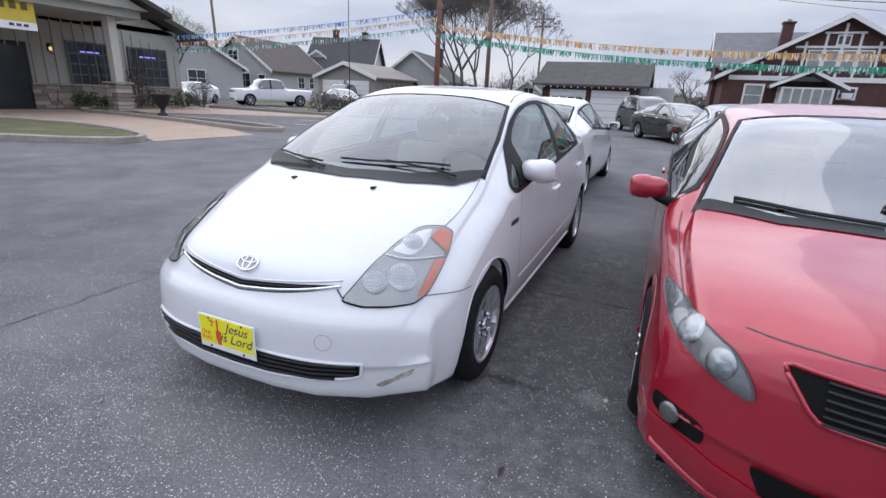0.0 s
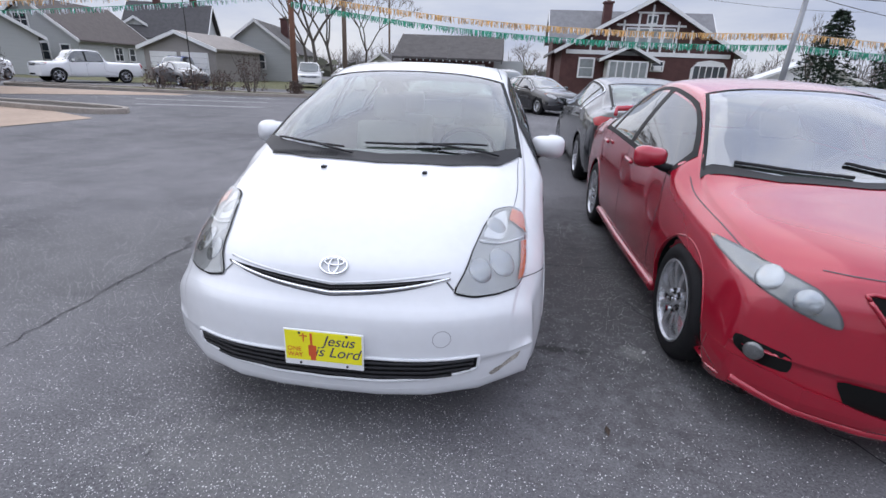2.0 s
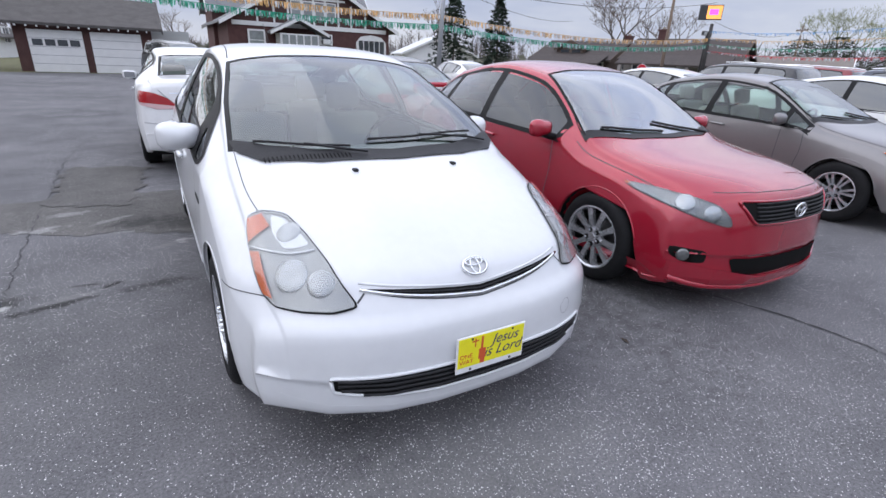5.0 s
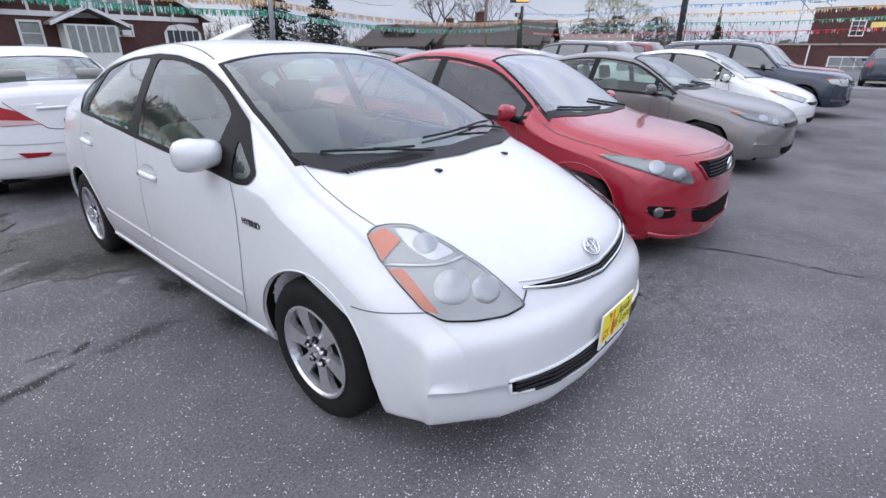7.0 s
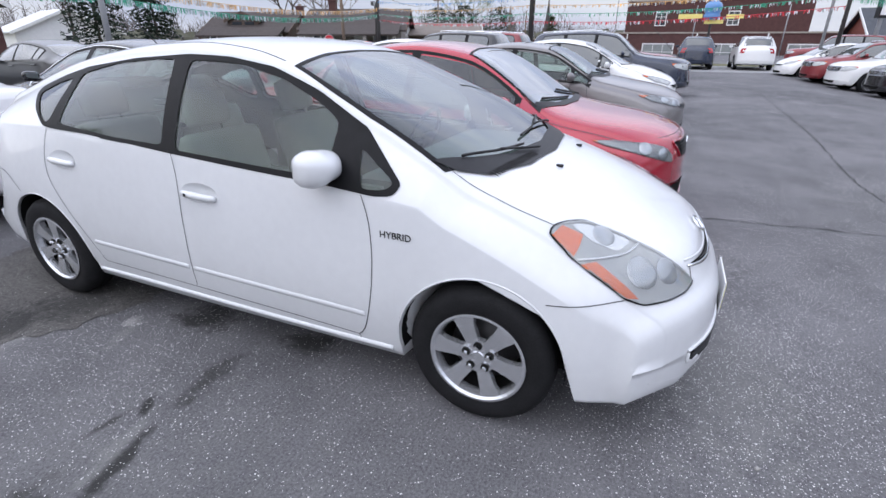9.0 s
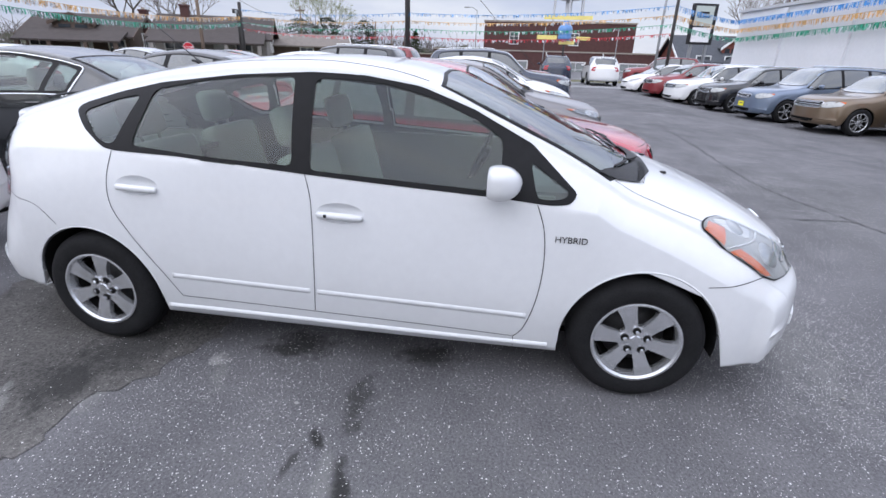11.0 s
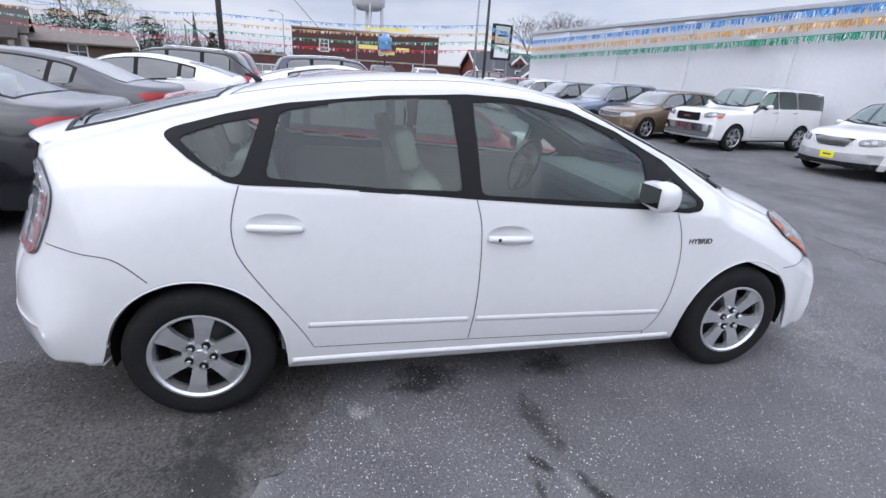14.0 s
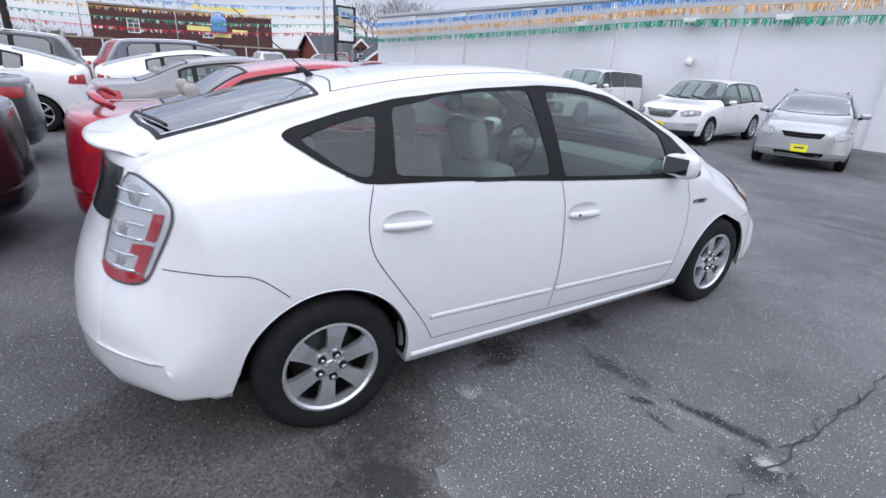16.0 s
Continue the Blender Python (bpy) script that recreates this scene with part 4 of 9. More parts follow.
    em_ob.matrix_local = Matrix.Translation(p0) @ n0.to_track_quat("Z", "Y").to_matrix().to_4x4()
    # scuffed corner of the front bumper
    b.patch("bumper_scrape", [(0.58, -2.0, 0.292), (0.615, -2.0, 0.308), (0.645, -2.0, 0.312), (0.675, -1.95, 0.336), (0.705, -1.9, 0.352), (0.690, -1.9, 0.322), (0.665, -2.0, 0.300), (0.635, -2.0, 0.286), (0.60, -2.0, 0.278)], (-0.5, 1, 0), 0.0015,
            mat("scraped_plastic", (0.36, 0.33, 0.29), 0.85, var=0.6, vscale=30, bump=0.5, bscale=90), car, "scraped bare plastic", step=0.015)
    # wipers
    for a_, b_, c_ in (((-0.60, -1.175, 0.98), (-0.40, -1.265, 1.0), (-0.20, -1.31, 1.01)), ((-0.10, -1.27, 1.03), (0.18, -1.255, 1.03), (0.52, -1.185, 1.0))):
        W_ = b.ribbon("wiper", [a_, b_, c_], (0, 0, -1), 0.02, 0.014, DARK_PLASTIC, car, round_=0.006)
        end = Vector(c_)
        b.ribbon("wiper_arm", [b_, (Vector(b_) + end) / 2 + Vector((0.03, -0.035, 0)), end + Vector((0.06, -0.06, -0.02))], (0, 0, -1), 0.02, 0.020, DARK_PLASTIC, W_, round_=0.006)
    # tail spoiler
    bm = bmesh.new()
    rows = []
    for i in range(25):
        x = -0.53 + 1.06 * i / 24
        yt, zt = 2.072 - 0.40 * abs(x) ** 2.2, 1.152 - 0.03 * abs(x) ** 2
        yf = 1.915 - 0.30 * x * x
        pf = b.cast((x, yf, 1.2), (0, 0, -1), 0.0)[0]
        pm = b.cast((x, yf + 0.05, 1.2), (0, 0, -1), 0.003)[0]
        e = 1 - (abs(x) / 0.53) ** 6
        low = b.cast((x, yf + 0.07, 1.2), (0, 0, -1), -0.004)[0]
        low.z = max(low.z, pf.z - 0.03)
        lip = [Vector(q) for q in ((x, yt - 0.02, zt + 0.010), (x, yt, zt + 0.002), (x, yt - 0.004, zt - 0.012), (x, yt - 0.05, zt - 0.022), (x, yt - 0.13, zt - 0.03))]
        rows.append([bm.verts.new(q) for q in [pf, pm] + [low.lerp(q, e) for q in lip]])
    for a, c in zip(rows, rows[1:]):
        for i in range(6):
            bm.faces.new((a[i], a[i + 1], c[i + 1], c[i]))
    bm.faces.new(rows[0]), bm.faces.new(rows[-1][::-1])
    bmesh.ops.recalc_face_normals(bm, faces=bm.faces[:])
    part("tail_spoiler", bm, material, car, smooth=True)
    b.ribbon("rear_wiper", [(-0.02, 1.87, 1.2), (-0.22, 1.84, 1.2), (-0.42, 1.79, 1.2)], (0, 0, -1), 0.02, 0.014, DARK_PLASTIC, car, round_=0.007)
    # dark upright pane between the tail lamps
    pane = [(-0.49, 2.0, 1.09), (0, 2.0, 1.105), (0.49, 2.0, 1.09), (0.455, 2.05, 0.90), (0, 2.08, 0.885), (-0.455, 2.05, 0.90)]
    b.patch("rear_lower_glass", pane, (0, -1, 0), 0.004, mat("dark_rear_pane", (0.02, 0.022, 0.024), 0.08), car, step=0.04)
    # roof aerial
    bm = bmesh.new()
    tube(bm, [(0.0, 1.13, 1.39), (0.0, 1.16, 1.42), (0, 1.20, 1.425)], [0.020, 0.013, 0.006], 8)
    tube(bm, [(0.0, 1.14, 1.41), (0.0, 1.46, 1.66)], [0.0035, 0.002], 6)
    part("aerial", bm, DARK_PLASTIC, car, smooth=True)
    # dark deck under the rear window, underbody
    part("underbody", boxm(0, 0, 0.235, 1.30, 3.5, 0.03), UNDER, car)
    part("dash_top", boxm(0, -1.14, 0.90, 1.24, 0.40, 0.03), mat("dash_grey", (0.16, 0.165, 0.165), 0.7), car)
    part("parcel_shelf", boxm(0, 1.55, 0.92, 1.1, 0.75, 0.03), CABIN, car)
    for s in (-1, 1):
        part("door_card", boxm(0.785 * s, 0.05, 0.62, 0.03, 1.95, 0.66, 0.01), mat("door_card", (0.16, 0.157, 0.147), 0.85, var=0.1, vscale=8), car)
    cabin(car, -0.95, -0.10, 0.78, 0.78, 0.30, 0.98)
    # words on the flank
    for s in (-1, 1):
        p0, n0 = b.cast((-0.85 * -s, -1.005, 0.775), (-s, 0, 0), 0.002)
        m = Matrix(((0, 0, s, 0), (s, 0, 0, 0), (0, 1, 0, 0), (0, 0, 0, 1)))
        text_mesh("badge", "HYBRID", 0.040, Matrix.Translation(p0) @ m, DARK_METAL, car, thick=0.0015)
    # show plate
    pl = part("front_plate", boxm(0, 0, 0, 0.304, 0.006, 0.152, 0.002), PLATE_WHITE, car, "yellow show plate with printed words")
    pl.matrix_local = Matrix.Translation((0, -2.236, 0.432)) @ Matrix.Rotation(radians(1), 4, "X")
    part("plate_field", boxm(0, -0.0038, 0.010, 0.292, 0.002, 0.122, 0.0008), PLATE_YELLOW, pl)
    up = Matrix.Rotation(radians(90), 4, "X")
    text_mesh("plate_word", "Jesus", 0.060, Matrix.Translation((0.058, -0.0052, 0.038)) @ up, PRINT_BLUE, pl, shear=0.35, thick=0.0004)
    text_mesh("plate_word", "is Lord", 0.061, Matrix.Translation((0.050, -0.0052, -0.010)) @ up, PRINT_BLUE, pl, shear=0.35, thick=0.0004)
    text_mesh("plate_word", "ONE", 0.026, Matrix.Translation((-0.112, -0.0052, -0.006)) @ up, PRINT_RED, pl, thick=0.0004)
    text_mesh("plate_word", "WAY", 0.026, Matrix.Translation((-0.110, -0.0052, -0.030)) @ up, PRINT_RED, pl, thick=0.0004)
    bm = bmesh.new()
    box(bm, -0.045, -0.0052, 0.035, 0.009, 0.001, 0.06, 0)
    box(bm, -0.042, -0.0052, -0.008, 0.030, 0.001, 0.045, 0)
    box(bm, -0.040, -0.0052, -0.038, 0.020, 0.001, 0.022, 0)
    box(bm, -0.075, -0.0052, 0.045, 0.005, 0.001, 0.035, 0)
    box(bm, -0.075, -0.0052, 0.052, 0.030, 0.001, 0.005, 0)
    part("plate_figure", bm, PRINT_RED, pl)
    for x in (-0.09, 0.09):
        for z in (0.064, -0.064):
            part("plate_screw", boxm(x, -0.005, z, 0.009, 0.004, 0.009, 0.002), DARK_METAL, pl)
    return car


white_car = tagged(hatchback("hatchback_car", WHITE), "white five-door hybrid hatchback with a yellow front plate, parked on asphalt", "car")

# ---------- ground ----------
def asphalt(name, dark, light, speck, pebble=160.0, spots=(), rough=0.82, stains_and_shade=()):
    """Worn asphalt: patches, pebbles, bright chips (thicker near spots), stains and painted shade, relief."""
    m = bpy.data.materials.new(name)
    m.use_nodes = True
    n, k = m.node_tree.nodes, m.node_tree.links
    b = n["Principled BSDF"]
    b.inputs["Roughness"].default_value, b.inputs["Specular IOR Level"].default_value = rough, 0.42
    co = n.new("ShaderNodeTexCoord")

    def math_(op, a, c, clamp=False):
        x = n.new("ShaderNodeMath")
        x.operation, x.use_clamp = op, clamp
        for i, v in enumerate((a, c)):
            if isinstance(v, (int, float)):
                x.inputs[i].default_value = v
            else:
                k.new(v, x.inputs[i])
        return x.outputs[0]

    def noise_(scale, detail, rgh=0.55):
        t = n.new("ShaderNodeTexNoise")
        t.inputs["Scale"].default_value, t.inputs["Detail"].default_value, t.inputs["Roughness"].default_value = scale, detail, rgh
        k.new(co.outputs["Object"], t.inputs["Vector"])
        return t.outputs["Fac"]
    big, mid, fine = noise_(0.22, 6), noise_(1.5, 5, 0.65), noise_(pebble, 4, 0.8)
    ramp = n.new("ShaderNodeMapRange")
    ramp.inputs["From Min"].default_value, ramp.inputs["From Max"].default_value = 1.45, 2.45
    k.new(math_("ADD", math_("ADD", big, math_("MULTIPLY", mid, 0.8), False), math_("MULTIPLY", fine, 2.0)), ramp.inputs["Value"])
    mx = n.new("ShaderNodeMix")
    mx.data_type = "RGBA"
    mx.inputs["A"].default_value, mx.inputs["B"].default_value = (*dark, 1), (*light, 1)
    k.new(ramp.outputs[0], mx.inputs["Factor"])
    vor = n.new("ShaderNodeTexVoronoi")
    vor.inputs["Scale"].default_value = 62.0
    k.new(co.outputs["Object"], vor.inputs["Vector"])
    sep = n.new("ShaderNodeSeparateColor")
    k.new(vor.outputs["Color"], sep.inputs[0])
    dens = math_("MULTIPLY", math_("SUBTRACT", noise_(0.9, 4, 0.6), 0.33, True), speck)
    for cx, cy, r, amount in spots:
        vm = n.new("ShaderNodeVectorMath")
        vm.operation = "DISTANCE"
        vm.inputs[1].default_value = (cx, cy, 0)
        k.new(co.outputs["Object"], vm.inputs[0])
        fall = math_("SUBTRACT", 1.0, math_("DIVIDE", vm.outputs["Value"], r), True)
        dens = math_("ADD", dens, math_("MULTIPLY", math_("MULTIPLY", fall, noise_(6.0, 4, 0.7)), amount))
    vor2, sep2 = n.new("ShaderNodeTexVoronoi"), n.new("ShaderNodeSeparateColor")
    vor2.inputs["Scale"].default_value = 135.0
    k.new(co.outputs["Object"], vor2.inputs["Vector"]), k.new(vor2.outputs["Color"], sep2.inputs[0])
    base = mx.outputs["Result"]
    # soft ovals mixed into the colour: stains, and shade painted between parked cars
    for cx, cy, rx, ry, turn, tone, amount in stains_and_shade:
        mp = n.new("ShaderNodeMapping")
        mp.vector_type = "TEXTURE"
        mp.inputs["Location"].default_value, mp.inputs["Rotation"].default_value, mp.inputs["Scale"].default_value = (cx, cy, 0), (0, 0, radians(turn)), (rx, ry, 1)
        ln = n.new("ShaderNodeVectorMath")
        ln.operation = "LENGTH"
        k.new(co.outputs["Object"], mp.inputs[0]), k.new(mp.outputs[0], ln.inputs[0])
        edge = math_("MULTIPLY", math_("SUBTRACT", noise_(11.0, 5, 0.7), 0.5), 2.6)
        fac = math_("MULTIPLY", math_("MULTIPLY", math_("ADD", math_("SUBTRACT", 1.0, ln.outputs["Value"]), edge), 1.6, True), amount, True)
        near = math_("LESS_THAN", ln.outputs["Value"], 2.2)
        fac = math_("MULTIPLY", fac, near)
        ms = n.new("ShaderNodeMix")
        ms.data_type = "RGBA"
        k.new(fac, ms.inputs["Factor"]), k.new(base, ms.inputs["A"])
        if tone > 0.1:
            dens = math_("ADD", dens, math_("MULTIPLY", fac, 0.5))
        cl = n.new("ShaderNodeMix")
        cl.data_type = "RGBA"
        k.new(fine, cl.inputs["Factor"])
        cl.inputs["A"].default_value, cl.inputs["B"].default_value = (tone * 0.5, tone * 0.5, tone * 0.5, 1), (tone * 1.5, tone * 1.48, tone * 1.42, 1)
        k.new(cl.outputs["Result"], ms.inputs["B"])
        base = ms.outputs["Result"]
    size = math_("MULTIPLY", sep.outputs[1], 0.16)
    chip = math_("MULTIPLY", math_("LESS_THAN", sep.outputs[0], dens), math_("LESS_THAN", vor.outputs["Distance"], math_("ADD", size, 0.06)))
    small = math_("MULTIPLY", math_("LESS_THAN", sep2.outputs[0], math_("MULTIPLY", dens, 1.15)), math_("LESS_THAN", vor2.outputs["Distance"], math_("MULTIPLY", sep2.outputs[1], 0.36)))
    chip = math_("MAXIMUM", chip, math_("MULTIPLY", small, sep2.outputs[2]))
    mx2 = n.new("ShaderNodeMix")
    mx2.data_type = "RGBA"
    mx2.inputs["B"].default_value = (0.74, 0.73, 0.71, 1)
    k.new(base, mx2.inputs["A"])
    k.new(math_("MULTIPLY", chip, 0.95), mx2.inputs["Factor"])
    k.new(mx2.outputs["Result"], b.inputs["Base Color"])
    bp = n.new("ShaderNodeBump")
    bp.inputs["Strength"].default_value, bp.inputs["Distance"].default_value = 0.55, 0.012
    k.new(math_("ADD", fine, math_("MULTIPLY", chip, 0.4)), bp.inputs["Height"])
    k.new(bp.outputs[0], b.inputs["Normal"])
    return m


# second entry paints the shade between the white and red cars
STAINS_AND_SHADE = ((3.0, -4.6, 2.6, 1.8, 0, 0.15, 0.25), (1.28, -0.4, 0.70, 2.2, 0, 0.036, 0.6), (-2.4, -0.6, 1.4, 1.6, 0, 0.135, 0.35), (-1.65, -0.21, 0.30, 0.05, 15, 0.024, 1.0), (-1.56, -0.12, 0.26, 0.05, 17, 0.19, 0.55), (-1.90, -0.08, 0.16, 0.12, 0, 0.035, 0.9),
          # the two 0.018 ovals are near-black, under the white car's left edge
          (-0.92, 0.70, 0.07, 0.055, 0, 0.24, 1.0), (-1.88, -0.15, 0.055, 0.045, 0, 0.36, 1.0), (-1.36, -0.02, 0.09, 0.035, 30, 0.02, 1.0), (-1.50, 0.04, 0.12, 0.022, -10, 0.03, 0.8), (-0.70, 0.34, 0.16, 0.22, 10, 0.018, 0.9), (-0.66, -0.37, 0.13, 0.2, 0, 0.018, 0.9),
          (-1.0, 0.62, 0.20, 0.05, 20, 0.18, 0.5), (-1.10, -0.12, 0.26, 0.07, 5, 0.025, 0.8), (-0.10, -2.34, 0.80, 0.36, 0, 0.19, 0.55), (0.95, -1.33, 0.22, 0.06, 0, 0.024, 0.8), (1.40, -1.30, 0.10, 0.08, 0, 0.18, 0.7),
          (-1.3, 1.12, 0.18, 0.10, -25, 0.20, 0.8), (-1.45, 1.55, 0.35, 0.12, 25, 0.14, 0.7))
ASPHALT = asphalt("worn_asphalt", (0.026, 0.026, 0.030), (0.218, 0.213, 0.220), 1.8, 85.0, spots=((-0.35, -2.30, 0.85, 3.2), (0.15, -2.38, 0.75, 2.8), (-1.35, -0.1, 0.8, 0.40), (-1.05, 0.95, 0.5, 0.35), (1.25, -2.6, 0.9, 0.4), (-1.0, -3.2, 1.2, 0.35)), stains_and_shade=STAINS_AND_SHADE)
ROUGH_ASPHALT = asphalt("open_old_asphalt", (0.012, 0.0117, 0.0115), (0.190, 0.180, 0.170), 0.5, 75.0, stains_and_shade=((-1.40, 1.45, 0.22, 0.05, 35, 0.22, 0.6), (-1.75, 1.75, 0.2, 0.08, 20, 0.24, 0.7), (-0.9, 1.2, 0.3, 0.25, 0, 0.022, 0.7), (-1.22, 1.28, 0.30, 0.18, 10, 0.02, 0.8), (-1.95, 1.30, 0.25, 0.12, 20, 0.26, 0.8)))
STREET = asphalt("street_asphalt", (0.075, 0.075, 0.078), (0.14, 0.14, 0.142), 0.1)
GRASS_SOIL = mat("mown_grass", (0.095, 0.110, 0.040), 0.95, var=0.45, vscale=1.2, vcolor=(0.17, 0.16, 0.075), bump=0.8, bscale=60)
CONCRETE = mat("kerb_concrete", (0.31, 0.275, 0.24), 0.85, var=0.25, vscale=1.6, bump=0.3, bscale=70)
TAN_CONCRETE = mat("tan_paved_walk", (0.38, 0.285, 0.215), 0.85, var=0.16, vscale=0.9, bump=0.2, bscale=80)
DIP = -0.253


def fall(x, y):
    """The lot falls gently towards the white building and rises again at the street."""
    return DIP * ease(5.2, 9.0, -y) * (1 - ease(22.0, 26.0, x))


bm = bmesh.new()
gx = [-600, -120, -40] + list(range(-24, 22, 6)) + [22, 23, 24, 25, 26, 40, 120, 600]
gy = [-600, -120, -40, -20, -12, -9.0, -8.4, -7.8, -7.1, -6.4, -5.8, -5.2, 0, 20, 60, 120, 600]
gv = [[bm.verts.new((x, y, fall(x, y))) for x in gx] for y in gy]
for r0, r1 in zip(gv, gv[1:]):
    for i in range(len(gx) - 1):
        bm.faces.new((r0[i], r0[i + 1], r1[i + 1], r1[i]))
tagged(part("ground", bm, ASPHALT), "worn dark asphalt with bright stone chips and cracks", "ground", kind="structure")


def ragged(pts, amp, seed, step=0.12):
    """A closed outline with a broken edge."""
    rnd = random.Random(seed)
    out = []
    n = len(pts)
    for i in range(n):
        a, c = Vector(pts[i]).to_3d(), Vector(pts[(i + 1) % n]).to_3d()
        m = max(1, int((c - a).length / step))
        for j in range(m):
            p = a.lerp(c, j / m)
            out.append((p.x + rnd.uniform(-amp, amp), p.y + rnd.uniform(-amp, amp)))
    return out


def sheet(name, pts, z, material, label="", category="", parent=None, kind="structure", smooth_edges=False):
    bm = bmesh.new()
    vs = [bm.verts.new((x, y, z)) for x, y in pts]
    for a, c in zip(vs, vs[1:] + vs[:1]):
        bm.edges.new((a, c))
    bmesh.ops.triangle_fill(bm, use_beauty=True, edges=bm.edges[:])
    bm.normal_update()
    bmesh.ops.reverse_faces(bm, faces=[f for f in bm.faces if f.normal.z < 0])
    ob = part(name, bm, material, parent)
    return tagged(ob, label, category, kind=kind) if not parent else ob


sheet("ground_patch", ragged([(-0.37, 0.82), (-0.54, 0.85), (-0.70, 0.80), (-0.89, 0.88), (-1.1, 0.93), (-1.27, 1.09), (-1.52, 1.06), (-2.3, 1.4), (-2.6, 2.3), (-0.68, 2.38), (-0.33, 2.5), (-0.15, 2.1), (0.2, 1.9), (0.6, 1.4), (0.3, 0.9)], 0.035, 3, 0.06),
      0.004, ROUGH_ASPHALT, "older coarse asphalt patch with a ragged edge", "ground")
sheet("ground_patch", ragged([(-1.95, 2.0), (-1.25, 1.9), (-1.1, 3.7), (-1.95, 3.9)], 0.07, 5, 0.09), 0.009, ROUGH_ASPHALT, "broken coarse asphalt beside a long crack", "ground")
CRACK = mat("crack_dark", (0.042, 0.042, 0.044), 0.95, var=0.3, vscale=20)


def crack(pts, width, seed):
    rnd = random.Random(seed)
    line = smooth_line([(x, y, 0) for x, y in pts], 0.07)
    bm = bmesh.new()
    prev = None
    for i, p in enumerate(line):
        t = (line[min(i + 1, len(line) - 1)] - line[max(i - 1, 0)])
        s = Vector((-t.y, t.x, 0)).normalized()
        c = p + s * rnd.uniform(-0.022, 0.022)
        w_ = width * rnd.uniform(0.25, 1.3)
        cur = (bm.verts.new((c.x + s.x * w_, c.y + s.y * w_, 0.0052)), bm.verts.new((c.x - s.x * w_, c.y - s.y * w_, 0.0052)))
        if prev:
            bm.faces.new((prev[0], prev[1], cur[1], cur[0]))
        prev = cur
    tagged(part("crack", bm, CRACK), "long dark crack running through the asphalt", "crack", kind="structure")


crack([(-1.87, -4.5), (-1.87, -2.2), (-1.87, -1.3), (-1.90, -0.55), (-1.9, 0.0), (-1.95, 1.0), (-1.99, 2.7), (-2.02, 5.0), (-1.7, 9.0), (-1.9, 18.0)], 0.0045, 1)
crack([(-0.4, -0.1), (0.86, -0.06), (1.5, -0.03), (2.4, -0.05), (4.2, 0.0)], 0.006, 2)
crack([(1.5, -0.6), (1.84, -1.4), (2.26, -2.05), (2.39, -2.8), (2.46, -3.5), (2.5, -4.3)], 0.008, 3)
crack([(-3.5, -4.7), (-0.86, -4.64), (0.39, -4.47), (1.63, -4.5), (2.66, -4.26), (4.22, -3.97), (8, -4.2), (16, -4.4)], 0.009, 4)
crack([(-1.86, -0.28), (-1.90, -0.40), (-1.87, -0.62), (-1.89, -0.85), (-1.87, -1.1)], 0.0035, 5)
crack([(-9, 4.5), (-5, 4.0), (-2.0, 3.6)], 0.008, 6)
# a dry leaf and loose stones
bm = bmesh.new()
vs = [bm.verts.new(p) for p in ((0, -0.035, 0.004), (0.012, -0.005, 0.012), (0.003, 0.035, 0.005), (-0.012, 0.0, 0.012))]
bm.faces.new(vs)
tagged(part("dry_leaf", bm, mat("dry_leaf", (0.045, 0.03, 0.02), 0.8, var=0.2)), "small dark dry leaf lying on the asphalt", "leaf").location = (1.138, -1.976, 0.0)
STONE_CHIP = mat("loose_stone", (0.45, 0.44, 0.42), 0.85, var=0.2, vscale=60, rand=0.3)
chip_me = None
rnd = random.Random(11)
for x, y, r in [(-1.159, 0.156, 0.010), (1.464, -1.287, 0.011), (-0.658, -2.404, 0.010), (-1.185, -0.55, 0.006), (-0.78, -1.42, 0.012)] + [(rnd.uniform(-2.6, 3), rnd.uniform(-4, 2.5), rnd.uniform(0.003, 0.005)) for _ in range(24)]:
    if chip_me is None:
        bm = bmesh.new()
        bmesh.ops.create_icosphere(bm, subdivisions=1, radius=1.0)
        for v in bm.verts:
            v.co *= rnd.uniform(0.75, 1.15)
        o = part("loose_stone", bm, STONE_CHIP)
        chip_me = o.data
    else:
        o = new("loose_stone", chip_me)
    o.matrix_world = Matrix.LocRotScale((x, y, r * 0.6), Euler((rnd.random() * 6, rnd.random() * 6, rnd.random() * 6)), (r, r * 1.3, r * 0.8))
    tagged(o, "pale loose stone chip lying on the asphalt", "stone", "loose stone chips")

# ---------- the other cars of the lot ----------
LAMP_FAR = mat("far_lamp_grey", (0.36, 0.37, 0.37), 0.3, metal=0.2, coat=0.5, var=0.3, vscale=14)
CLEAR_LENS = glass("clear_lamp_lens", (0.92, 0.94, 0.95), 0.0, refl=0.07)
DARK_GLASS = mat("dark_car_glass", (0.035, 0.042, 0.043), 0.04, coat=1.0, spec=1.0, var=0.15, vscale=3)
SCREEN_FAR = mat("pale_windscreen", (0.10, 0.115, 0.115), 0.04, coat=1.0, spec=1.0, var=0.15, vscale=3)


